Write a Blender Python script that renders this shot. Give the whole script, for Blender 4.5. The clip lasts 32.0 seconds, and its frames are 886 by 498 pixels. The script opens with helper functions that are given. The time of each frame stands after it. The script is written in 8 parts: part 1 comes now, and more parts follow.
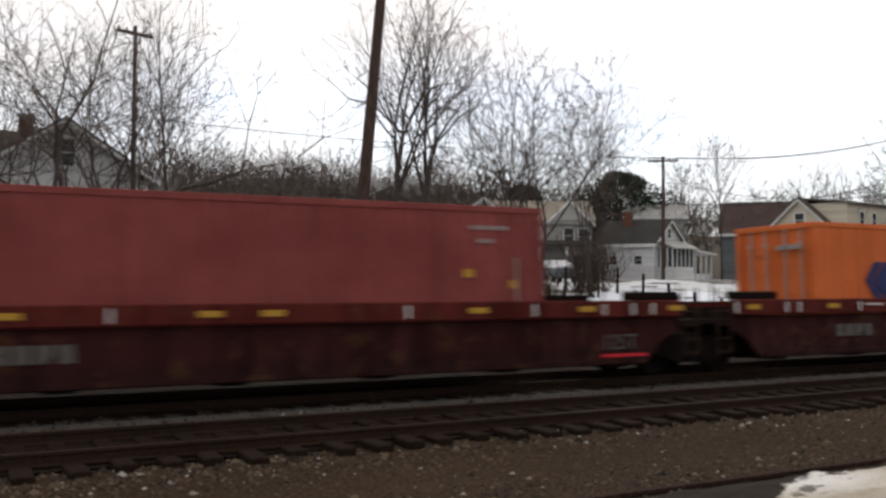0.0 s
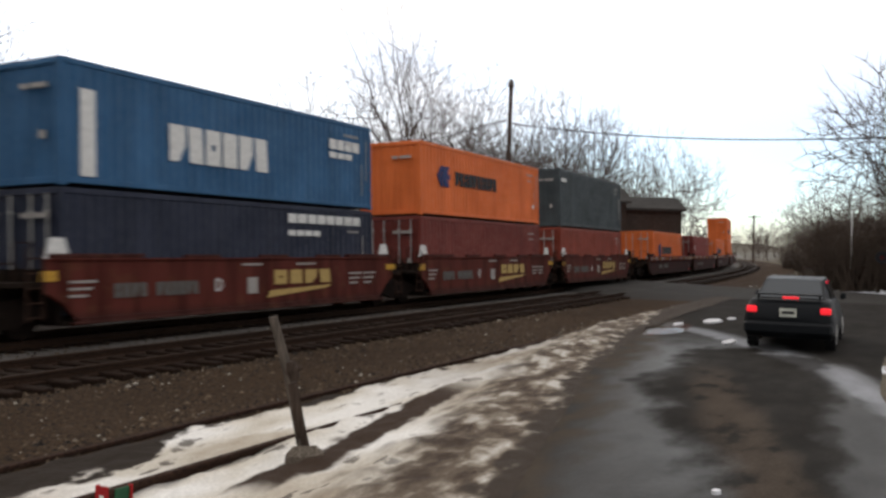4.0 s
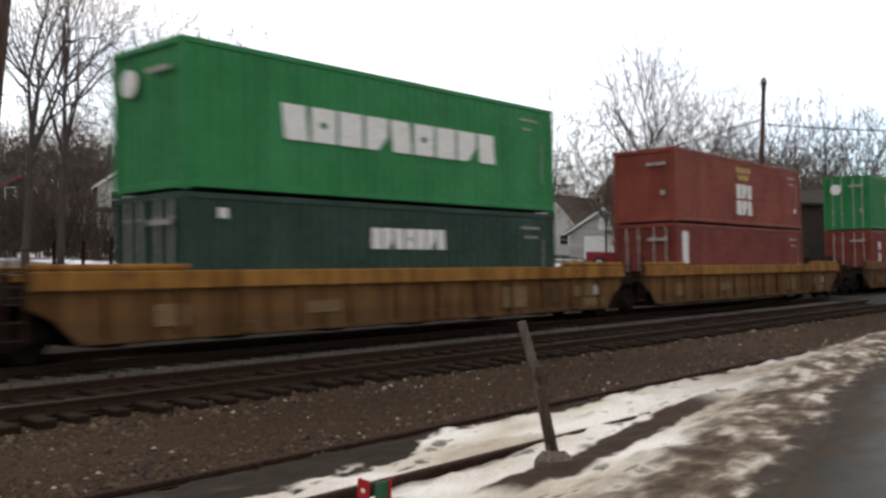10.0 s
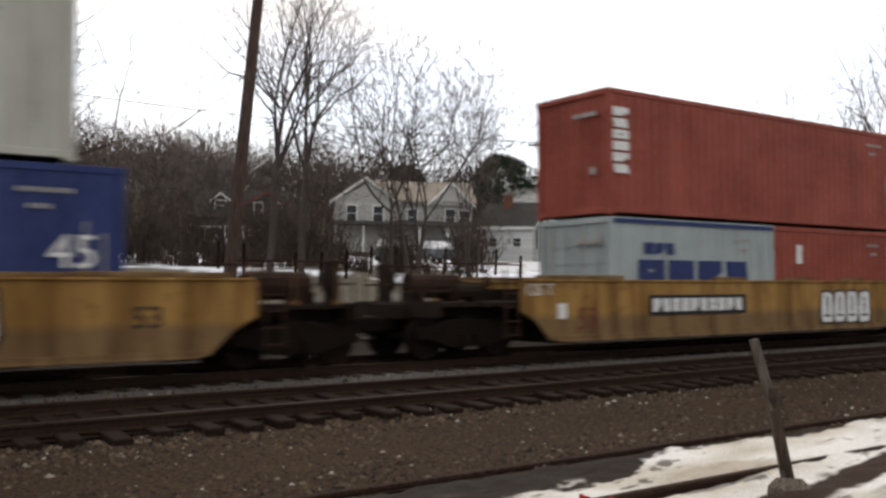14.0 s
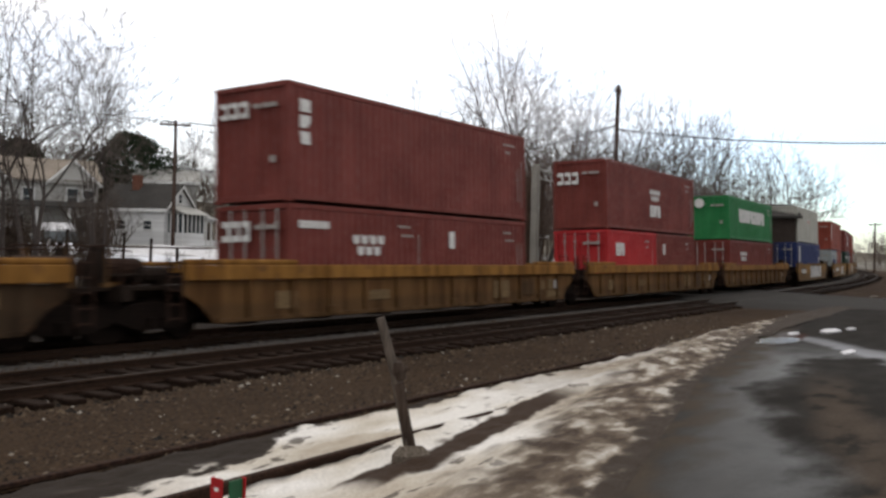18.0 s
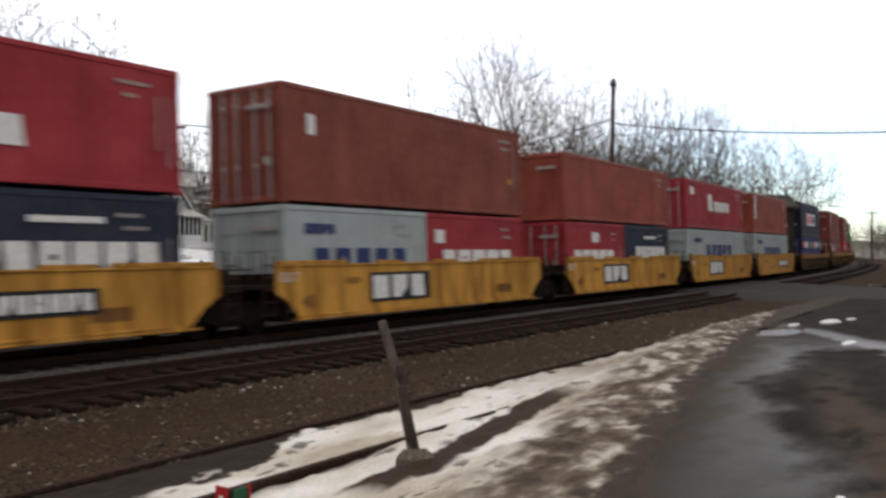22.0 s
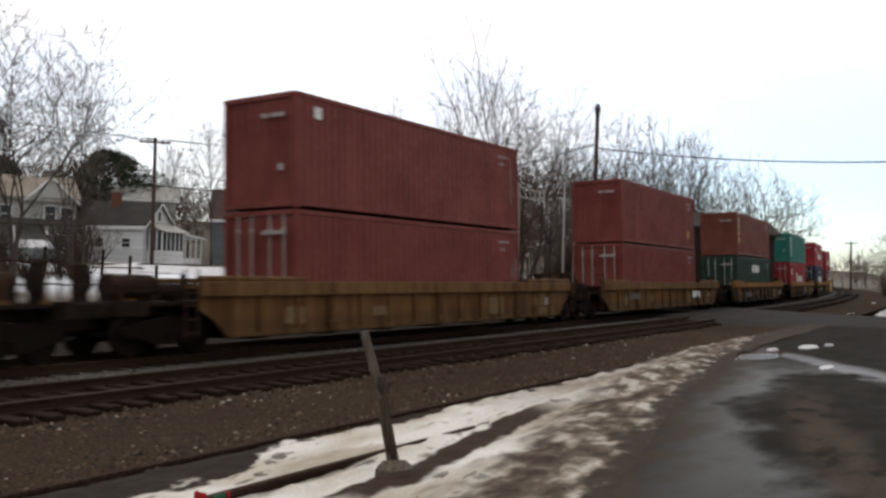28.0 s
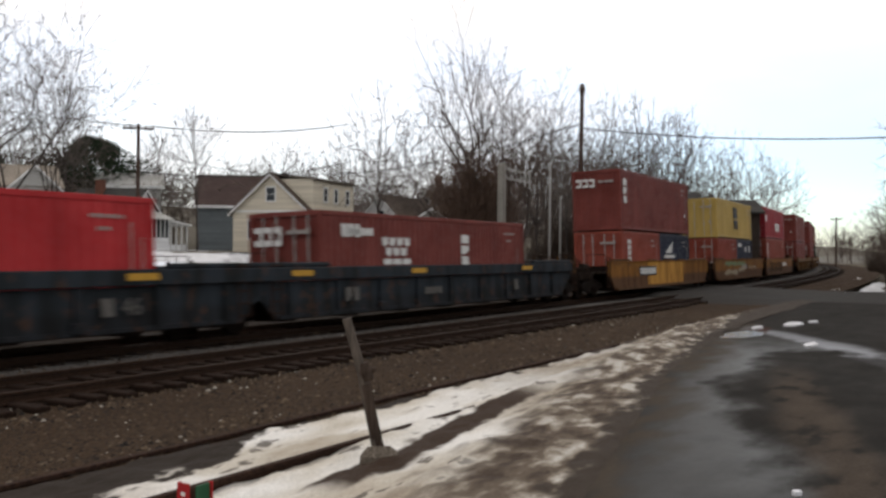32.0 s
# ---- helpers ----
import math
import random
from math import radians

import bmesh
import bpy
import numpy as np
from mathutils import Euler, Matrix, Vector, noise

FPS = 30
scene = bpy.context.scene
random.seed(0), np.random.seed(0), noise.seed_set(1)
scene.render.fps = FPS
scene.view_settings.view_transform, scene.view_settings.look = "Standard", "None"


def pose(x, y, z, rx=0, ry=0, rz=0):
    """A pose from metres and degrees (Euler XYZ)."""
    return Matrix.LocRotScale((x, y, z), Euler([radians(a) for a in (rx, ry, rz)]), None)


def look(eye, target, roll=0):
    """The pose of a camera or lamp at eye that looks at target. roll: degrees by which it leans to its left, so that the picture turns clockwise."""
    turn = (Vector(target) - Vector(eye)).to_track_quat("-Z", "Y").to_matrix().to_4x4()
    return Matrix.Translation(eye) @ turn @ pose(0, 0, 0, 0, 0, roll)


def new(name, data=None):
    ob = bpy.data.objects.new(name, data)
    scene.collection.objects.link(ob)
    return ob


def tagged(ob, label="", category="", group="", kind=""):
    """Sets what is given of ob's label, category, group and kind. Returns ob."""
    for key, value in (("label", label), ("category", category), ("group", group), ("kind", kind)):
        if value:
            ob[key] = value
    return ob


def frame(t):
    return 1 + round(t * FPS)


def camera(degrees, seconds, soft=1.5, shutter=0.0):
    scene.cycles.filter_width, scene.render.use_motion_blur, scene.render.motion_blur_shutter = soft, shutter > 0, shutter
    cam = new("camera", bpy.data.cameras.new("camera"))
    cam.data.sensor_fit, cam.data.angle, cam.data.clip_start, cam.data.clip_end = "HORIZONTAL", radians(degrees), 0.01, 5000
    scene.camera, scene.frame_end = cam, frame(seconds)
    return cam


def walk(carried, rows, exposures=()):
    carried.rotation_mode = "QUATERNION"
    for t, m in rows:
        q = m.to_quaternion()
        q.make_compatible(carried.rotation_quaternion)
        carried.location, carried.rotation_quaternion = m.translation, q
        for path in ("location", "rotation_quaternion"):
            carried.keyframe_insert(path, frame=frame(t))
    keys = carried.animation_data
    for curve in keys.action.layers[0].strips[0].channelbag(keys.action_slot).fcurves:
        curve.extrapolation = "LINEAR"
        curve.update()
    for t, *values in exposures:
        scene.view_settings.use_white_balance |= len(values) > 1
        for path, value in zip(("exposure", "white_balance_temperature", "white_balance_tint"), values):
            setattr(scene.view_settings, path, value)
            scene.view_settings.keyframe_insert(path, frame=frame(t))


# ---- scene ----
def eye_pose(x, y, z, yaw, pitch, roll):
    """yaw: degrees anticlockwise from +x; pitch up; roll to the left."""
    return pose(x, y, EYE + z, 90 + pitch, 0, yaw - 90) @ pose(0, 0, 0, 0, 0, roll)


EYE = 2.2
cam = camera(50.12, 32.0, soft=2.8, shutter=0.28)
walk(cam, [(t, eye_pose(x, y, z, a, p, r)) for t, x, y, z, a, p, r in (
    (0, -0.062, 0.046, 0.016, 61.330, 1.654, 0.338),
    (0.5, -0.051, 0.056, 0.022, 62.260, 1.629, 0.376),
    (1, -0.035, 0.079, 0.034, 59.439, 1.624, 0.228),
    (1.5, 0.008, 0.043, 0.036, 50.841, 1.599, 0.088),
    (2, 0.022, 0.027, 0.043, 46.204, 1.443, -0.016),
    (2.5, 0.046, -0.003, 0.079, 43.915, 0.753, 0.665),
    (3, 0.032, -0.009, 0.060, 37.342, 0.394, 0.909),
    (3.5, 0.027, -0.018, 0.048, 28.308, 0.014, 1.592),
    (5.5, 0.038, -0.024, 0.023, 24.372, -0.477, 1.073),
    (6, 0.037, -0.016, 0.015, 26.856, -0.482, 0.995),
    (6.5, 0.023, 0.002, -0.000, 30.344, -0.327, 0.622),
    (7, 0.013, 0.012, -0.005, 34.281, -0.253, 0.292),
    (7.5, -0.002, 0.027, -0.024, 37.570, -0.125, 0.536),
    (8, -0.008, 0.030, -0.021, 37.964, -0.081, 0.772),
    (8.5, -0.009, 0.032, 0.004, 37.037, -0.159, 1.254),
    (9, 0.007, 0.007, 0.005, 36.564, -0.066, 1.175),
    (9.5, 0.017, -0.007, 0.016, 38.213, -0.095, 0.955),
    (10, 0.005, 0.002, 0.005, 40.694, 0.020, 0.753),
    (10.5, -0.015, 0.021, -0.013, 42.654, 0.138, 0.516),
    (11, -0.026, 0.032, -0.025, 44.079, 0.215, 0.294),
    (11.5, -0.029, 0.036, -0.031, 45.002, 0.322, 0.212),
    (12, -0.023, 0.036, -0.034, 45.541, 0.462, 0.473),
    (12.5, -0.021, 0.037, -0.045, 46.806, 0.754, 0.692),
    (13, 0.002, 0.025, -0.024, 49.955, 0.802, 0.561),
    (13.5, 0.016, 0.016, -0.008, 53.850, 0.919, 0.650),
    (14, 0.028, 0.006, 0.007, 54.209, 0.550, 1.154),
    (14.5, 0.042, -0.009, 0.025, 45.670, -0.122, 0.889),
    (15, 0.036, -0.016, 0.020, 34.778, -0.459, 1.563),
    (15.5, 0.020, -0.008, -0.005, 32.258, 0.013, 1.260),
    (17.5, 0.006, -0.018, -0.024, 32.527, 0.226, 1.484),
    (18, 0.009, -0.027, -0.019, 32.395, 0.095, 1.412),
    (18.5, 0.018, -0.031, -0.000, 32.262, -0.062, 1.220),
    (19, 0.030, -0.036, 0.015, 32.189, -0.140, 0.964),
    (19.5, 0.032, -0.033, 0.034, 32.060, -0.247, 0.817),
    (20, 0.009, -0.014, 0.023, 30.922, -0.438, 0.837),
    (20.5, -0.024, 0.012, -0.011, 26.818, -0.856, 0.631),
    (21, -0.040, 0.027, -0.036, 23.257, -1.096, 0.411),
    (21.5, -0.013, 0.013, -0.008, 25.996, -0.762, 0.576),
    (22, 0.017, 0.006, 0.035, 32.253, -0.126, 0.295),
    (22.5, 0.013, 0.017, 0.032, 37.286, 0.613, 0.119),
    (23, -0.002, 0.028, 0.013, 38.609, 1.183, 0.413),
    (23.5, -0.013, 0.030, -0.009, 39.503, 1.604, 0.366),
    (24, -0.021, 0.028, -0.016, 41.702, 2.085, 0.039),
    (24.5, -0.029, 0.021, -0.026, 42.921, 2.363, 0.299),
    (25, -0.007, -0.001, -0.001, 42.092, 2.345, 0.512),
    (25.5, 0.024, -0.028, 0.041, 39.068, 2.041, 0.593),
    (26, 0.031, -0.039, 0.044, 35.392, 2.011, 0.817),
    (26.5, 0.016, -0.034, 0.020, 33.130, 1.920, 0.911),
    (28.5, -0.053, -0.021, -0.066, 31.034, 1.053, 1.431),
    (29, -0.046, -0.033, -0.064, 30.787, 0.816, 1.334),
    (29.5, -0.036, -0.040, -0.053, 30.608, 0.575, 1.189),
    (30, -0.025, -0.045, -0.043, 30.482, 0.361, 1.028),
    (30.5, -0.015, -0.050, -0.034, 30.328, 0.209, 0.978),
    (31, -0.007, -0.058, -0.031, 30.247, 0.161, 0.947),
    (31.5, 0.005, -0.063, -0.028, 30.097, 0.133, 0.708),
    (32, 0.006, -0.059, -0.025, 30.448, 0.150, 0.518),
)], [(0.0, -0.12, 6600, 13), (1.2, -0.06, 6600, 13), (2.5, -0.03, 6600, 13), (3.5, 0.07, 6600, 13), (6.0, 0.07, 6600, 13), (7.0, 0.15, 6600, 13), (9.0, 0.24, 6600, 13), (10.5, 0.22, 6600, 13), (12.0, 0.09, 6600, 13), (13.0, 0.07, 6600, 13), (14.0, 0.19, 6600, 13), (15.0, 0.43, 6600, 13), (15.5, 0.43, 6600, 13), (18.0, 0.07, 6600, 13), (22.0, 0.07, 6600, 13), (23.5, -0.07, 6600, 13), (25.0, -0.19, 6600, 13), (27.0, -0.09, 6600, 13), (32.0, -0.05, 6600, 13)])

# ---- world and sun: bright overcast winter sky ----
SKY_STRENGTH, CLOUD_GAIN = 0.10, 12.5
world = bpy.data.worlds.new("overcast_sky")
scene.world = world
world.use_nodes = True
wn, wl = world.node_tree.nodes, world.node_tree.links
sky = wn.new("ShaderNodeTexSky")
sky.sky_type, sky.sun_disc = "NISHITA", False
SUN_WAY = Vector((0.35, 0.80, 0.62)).normalized()
sky.sun_elevation, sky.sun_rotation = math.asin(SUN_WAY.z), math.atan2(SUN_WAY.x, SUN_WAY.y)
sky.air_density, sky.dust_density = 1.0, 0.6
coord = wn.new("ShaderNodeTexCoord")
stretch = wn.new("ShaderNodeMapping")
stretch.inputs["Scale"].default_value = (1.2, 1.2, 3.5)
clouds = wn.new("ShaderNodeTexNoise")
clouds.inputs["Scale"].default_value, clouds.inputs["Detail"].default_value = 2.2, 7.0
ramp = wn.new("ShaderNodeValToRGB")
ramp.color_ramp.elements[0].position, ramp.color_ramp.elements[0].color = 0.40, (0.74, 0.74, 0.74, 1)
ramp.color_ramp.elements[1].position, ramp.color_ramp.elements[1].color = 0.62, (1, 1, 1, 1)
high = wn.new("ShaderNodeSeparateXYZ")
lift = wn.new("ShaderNodeMapRange")
lift.inputs["From Min"].default_value, lift.inputs["From Max"].default_value = 0.05, 0.24
cover = wn.new("ShaderNodeMath")
cover.operation = "MAXIMUM"
toward = wn.new("ShaderNodeVectorMath")
toward.operation = "DOT_PRODUCT"
toward.inputs[1].default_value = SUN_WAY
thick = wn.new("ShaderNodeValToRGB")
thick.color_ramp.elements[0].position, thick.color_ramp.elements[0].color = 0.0, (0.50, 0.515, 0.53, 1)
thick.color_ramp.elements[1].position, thick.color_ramp.elements[1].color = 1.0, (1.0, 0.99, 0.97, 1)
glowing = thick.color_ramp.elements.new(0.62)
glowing.color = (0.86, 0.87, 0.88, 1)
half_way = wn.new("ShaderNodeMapRange")
half_way.inputs["From Min"].default_value, half_way.inputs["From Max"].default_value = -1.0, 1.0
bright = wn.new("ShaderNodeVectorMath")
bright.operation = "SCALE"
bright.inputs["Scale"].default_value = CLOUD_GAIN
veil = wn.new("ShaderNodeMixRGB")
back = wn["Background"]
back.inputs["Strength"].default_value = SKY_STRENGTH
wl.new(coord.outputs["Generated"], stretch.inputs["Vector"])
wl.new(stretch.outputs["Vector"], clouds.inputs["Vector"])
wl.new(clouds.outputs["Fac"], ramp.inputs["Fac"])
wl.new(coord.outputs["Generated"], high.inputs["Vector"])
wl.new(high.outputs["Z"], lift.inputs["Value"])
wl.new(lift.outputs["Result"], cover.inputs[0])
wl.new(ramp.outputs["Color"], cover.inputs[1])
# the cloud breaks low over the far end of the line
gap_way = wn.new("ShaderNodeVectorMath")
gap_way.operation = "DOT_PRODUCT"
gap_way.inputs[1].default_value = Vector((0.985, 0.10, 0.06)).normalized()
gap = wn.new("ShaderNodeMapRange")
gap.interpolation_type = "SMOOTHSTEP"
gap.inputs["From Min"].default_value, gap.inputs["From Max"].default_value = 0.93, 0.99
gap.inputs["To Max"].default_value = 0.8
low = wn.new("ShaderNodeMapRange")
low.interpolation_type = "SMOOTHSTEP"
low.inputs["From Min"].default_value, low.inputs["From Max"].default_value = 0.20, 0.06
broken = wn.new("ShaderNodeMath")
broken.operation = "MULTIPLY"
closed = wn.new("ShaderNodeMath")
closed.operation = "SUBTRACT"
closed.inputs[0].default_value = 1.0
parted = wn.new("ShaderNodeMath")
parted.operation = "MULTIPLY"
wl.new(coord.outputs["Generated"], gap_way.inputs[0])
wl.new(gap_way.outputs["Value"], gap.inputs["Value"])
wl.new(high.outputs["Z"], low.inputs["Value"])
wl.new(gap.outputs["Result"], broken.inputs[0])
wl.new(low.outputs["Result"], broken.inputs[1])
wl.new(broken.outputs["Value"], closed.inputs[1])
wl.new(cover.outputs["Value"], parted.inputs[0])
wl.new(closed.outputs["Value"], parted.inputs[1])
wl.new(parted.outputs["Value"], veil.inputs["Fac"])
clear = wn.new("ShaderNodeVectorMath")
clear.operation = "SCALE"
clear.inputs["Scale"].default_value = 1.9
wl.new(sky.outputs["Color"], clear.inputs[0])
cool = wn.new("ShaderNodeMixRGB")
cool.blend_type = "MULTIPLY"
cool.inputs["Fac"].default_value, cool.inputs["Color2"].default_value = 1.0, (0.86, 1.0, 1.15, 1)
wl.new(clear.outputs["Vector"], cool.inputs["Color1"])
wl.new(cool.outputs["Color"], veil.inputs["Color1"])
wl.new(coord.outputs["Generated"], toward.inputs[0])
wl.new(toward.outputs["Value"], half_way.inputs["Value"])
wl.new(half_way.outputs["Result"], thick.inputs["Fac"])
wl.new(thick.outputs["Color"], bright.inputs[0])
wl.new(bright.outputs["Vector"], veil.inputs["Color2"])
wl.new(veil.outputs["Color"], back.inputs["Color"])
sun = new("sun", bpy.data.lights.new("sun", "SUN"))
sun.data.energy, sun.data.angle, sun.data.color = 0.5, radians(20), (1.0, 0.97, 0.92)
sun.matrix_world = look(SUN_WAY * 150, (0, 0, 0))
scene.view_settings.exposure = 0.0


# ---- materials ----
def shader(name, rough=0.7, metal=0.0, gloss=0.22):
    m = bpy.data.materials.new(name)
    m.use_nodes = True
    b = m.node_tree.nodes["Principled BSDF"]
    b.inputs["Roughness"].default_value, b.inputs["Metallic"].default_value = rough, metal
    b.inputs["Specular IOR Level"].default_value = gloss
    return m, m.node_tree.nodes, m.node_tree.links, b


def noise_node(nodes, links, scale, detail=4.0, stretch=(1, 1, 1), space="Object"):
    c = nodes.new("ShaderNodeTexCoord")
    v = nodes.new("ShaderNodeMapping")
    v.inputs["Scale"].default_value = stretch
    n = nodes.new("ShaderNodeTexNoise")
    n.inputs["Scale"].default_value, n.inputs["Detail"].default_value = scale, detail
    links.new(c.outputs[space], v.inputs["Vector"])
    links.new(v.outputs["Vector"], n.inputs["Vector"])
    return n


def ramp_node(nodes, links, src, stops):
    r = nodes.new("ShaderNodeValToRGB")
    el = r.color_ramp.elements
    while len(el) < len(stops):
        el.new(0.5)
    for e, (p, c) in zip(el, stops):
        e.position, e.color = p, (*c, 1) if len(c) == 3 else c
    links.new(src, r.inputs["Fac"])
    return r


def mix_node(nodes, links, fac, a, b, mode="MIX"):
    m = nodes.new("ShaderNodeMixRGB")
    m.blend_type = mode
    for k, v in (("Fac", fac), ("Color1", a), ("Color2", b)):
        if isinstance(v, (int, float)):
            m.inputs[k].default_value = v
        elif isinstance(v, tuple):
            m.inputs[k].default_value = (*v, 1)
        else:
            links.new(v, m.inputs[k])
    return m.outputs["Color"]


def bump(nodes, links, b, src, strength, distance=0.01):
    n = nodes.new("ShaderNodeBump")
    n.inputs["Strength"].default_value, n.inputs["Distance"].default_value = strength, distance
    links.new(src, n.inputs["Height"])
    links.new(n.outputs["Normal"], b.inputs["Normal"])


def calc(nodes, links, op, *args):
    """One Math node; each argument is a number or a socket."""
    m = nodes.new("ShaderNodeMath")
    m.operation = op
    for k, v in enumerate(args):
        if isinstance(v, (int, float)):
            m.inputs[k].default_value = v
        else:
            links.new(v, m.inputs[k])
    return m.outputs["Value"]


def fade_in(nodes, links, v, lo, hi):
    """0 below lo, 1 above hi, smooth between."""
    m = nodes.new("ShaderNodeMapRange")
    m.interpolation_type = "SMOOTHSTEP"
    m.inputs["From Min"].default_value, m.inputs["From Max"].default_value = lo, hi
    links.new(v, m.inputs["Value"])
    return m.outputs["Result"]


def grained(name, lo, hi, scale=6.0, rough=0.85, relief=0.4, big=0.6, dist=0.01, stretch=(1, 1, 1), space="Object"):
    """A surface that varies between two colours at two scales."""
    m, n, l, b = shader(name, rough, 0.0, 0.08)
    fine = noise_node(n, l, scale * 6, 6, stretch, space)
    wide = noise_node(n, l, big, 4, stretch, space)
    f = ramp_node(n, l, fine.outputs["Fac"], [(0.3, (0, 0, 0)), (0.7, (1, 1, 1))])
    w = ramp_node(n, l, wide.outputs["Fac"], [(0.3, (0.35,) * 3), (0.7, (1, 1, 1))])
    c = mix_node(n, l, f.outputs["Color"], lo, hi)
    c = mix_node(n, l, 0.45, c, w.outputs["Color"], "MULTIPLY")
    l.new(c, b.inputs["Base Color"])
    bump(n, l, b, fine.outputs["Fac"], relief, dist)
    return m


def painted(name, rgb, rust=0.35, fade=0.25, rough=0.5, rust_rgb=(0.09, 0.035, 0.018)):
    """Paint on steel: faded in patches, with streaks of dirt and spots of rust."""
    m, n, l, b = shader(name, rough)
    wide = noise_node(n, l, 0.7, 5)
    streak = noise_node(n, l, 2.2, 7, (1.0, 1.0, 0.10))
    spot = noise_node(n, l, 5.0, 9)
    pale = tuple(min(1, c * (1 + fade) + 0.02) for c in rgb)
    deep = tuple(c * (1 - fade) for c in rgb)
    w = ramp_node(n, l, wide.outputs["Fac"], [(0.25, deep), (0.75, pale)])
    s = ramp_node(n, l, streak.outputs["Fac"], [(0.45, (1, 1, 1)), (0.75, (0.62, 0.58, 0.54))])
    c = mix_node(n, l, 0.45, w.outputs["Color"], s.outputs["Color"], "MULTIPLY")
    k = ramp_node(n, l, spot.outputs["Fac"], [(0.66, (0, 0, 0)), (0.74, (rust,) * 3)])
    c = mix_node(n, l, k.outputs["Color"], c, rust_rgb)
    l.new(c, b.inputs["Base Color"])
    g = ramp_node(n, l, spot.outputs["Fac"], [(0.4, (rough,) * 3), (0.75, (0.85,) * 3)])
    l.new(g.outputs["Color"], b.inputs["Roughness"])
    bump(n, l, b, spot.outputs["Fac"], 0.12, 0.004)
    return m


def two_band(name, top, low, level, rust=0.4):
    """Car side paint: clean above, road dirt thrown up from below a level (object z)."""
    m, n, l, b = shader(name, 0.7, 0.0, 0.08)
    c0 = n.new("ShaderNodeTexCoord")
    sep = n.new("ShaderNodeSeparateXYZ")
    l.new(c0.outputs["Object"], sep.inputs["Vector"])
    wob = noise_node(n, l, 1.5, 6)
    add = n.new("ShaderNodeMath")
    add.operation = "MULTIPLY_ADD"
    l.new(wob.outputs["Fac"], add.inputs[0])
    add.inputs[1].default_value = 0.18
    l.new(sep.outputs["Z"], add.inputs[2])
    f = ramp_node(n, l, add.outputs["Value"], [(max(0, level - 0.03) / 2, low), ((level + 0.15) / 2, top)])
    hlf = n.new("ShaderNodeMath")
    hlf.operation = "MULTIPLY"
    hlf.inputs[1].default_value = 0.5
    l.new(add.outputs["Value"], hlf.inputs[0])
    l.new(hlf.outputs["Value"], f.inputs["Fac"])
    streak = noise_node(n, l, 2.5, 8, (1, 1, 0.15))
    s = ramp_node(n, l, streak.outputs["Fac"], [(0.40, (1, 1, 1)), (0.64, (0.40, 0.34, 0.28))])
    c = mix_node(n, l, 0.8, f.outputs["Color"], s.outputs["Color"], "MULTIPLY")
    spot = noise_node(n, l, 3.5, 9)
    k = ramp_node(n, l, spot.outputs["Fac"], [(0.56, (0, 0, 0)), (0.68, (rust,) * 3)])
    c = mix_node(n, l, k.outputs["Color"], c, (0.10, 0.045, 0.02))
    l.new(c, b.inputs["Base Color"])
    bump(n, l, b, spot.outputs["Fac"], 0.15, 0.004)
    return m


def plain(name, rgb, rough=0.6, metal=0.0, glow=0.0):
    m, n, l, b = shader(name, rough, metal)
    spot = noise_node(n, l, 9.0, 5)
    w = ramp_node(n, l, spot.outputs["Fac"], [(0.3, tuple(c * 0.82 for c in rgb)), (0.7, tuple(min(1, c * 1.1) for c in rgb))])
    l.new(w.outputs["Color"], b.inputs["Base Color"])
    if glow:
        b.inputs["Emission Color"].default_value, b.inputs["Emission Strength"].default_value = (*rgb, 1), glow
    return m


MAROON = painted("maroon_paint", (0.1350, 0.0205, 0.0125))
DUSTY = painted("dusty_maroon_paint", (0.2050, 0.0340, 0.0270))
RUSSET = painted("russet_paint", (0.1650, 0.0300, 0.0150))
BROWN_RED = painted("brown_red_paint", (0.1300, 0.0300, 0.0150))
BRICK_RED = painted("brick_red_paint", (0.2150, 0.0380, 0.0190))
CRIMSON = painted("crimson_paint", (0.2500, 0.0110, 0.0180), rust=0.15)
SCARLET = painted("scarlet_paint", (0.3600, 0.0120, 0.0140), rust=0.15)
ORANGE = painted("orange_paint", (0.6000, 0.1250, 0.0210), rust=0.2, fade=0.15)
SLATE = painted("slate_paint", (0.0360, 0.0470, 0.0500), rust=0.15)
NAVY = painted("navy_paint", (0.0070, 0.0112, 0.0280), rust=0.12)
BLUE = painted("deep_blue_paint", (0.0090, 0.0210, 0.0975), rust=0.15)
AZURE = painted("azure_paint", (0.0140, 0.0770, 0.1680), rust=0.15)
WHITE = painted("reefer_white_paint", (0.5270, 0.5440, 0.4930), rust=0.15, fade=0.1)
PALE_GREY = painted("pale_grey_paint", (0.3700, 0.3650, 0.3150), rust=0.5, fade=0.12)
STEEL_BLUE = painted("pale_blue_grey_paint", (0.2900, 0.3250, 0.3200), rust=0.3, fade=0.12)
GREEN = painted("bright_green_paint", (0.0060, 0.1450, 0.0360), rust=0.12, fade=0.15)
BOTTLE = painted("bottle_green_paint", (0.0048, 0.0270, 0.0156), rust=0.15)
TEAL = painted("teal_paint", (0.0078, 0.1365, 0.1040), rust=0.2, fade=0.15)
YELLOW = painted("mustard_yellow_paint", (0.4200, 0.2850, 0.0720), rust=0.25, fade=0.12)
WHITE_MARK = plain("white_marking", (0.62, 0.61, 0.58))
BLACK_MARK = plain("black_marking", (0.012, 0.012, 0.014))
BLUE_MARK = plain("blue_marking", (0.016, 0.028, 0.105))
SKY_MARK = plain("sky_blue_marking", (0.10, 0.50, 0.66))
RED_MARK = plain("red_marking", (0.55, 0.02, 0.03))
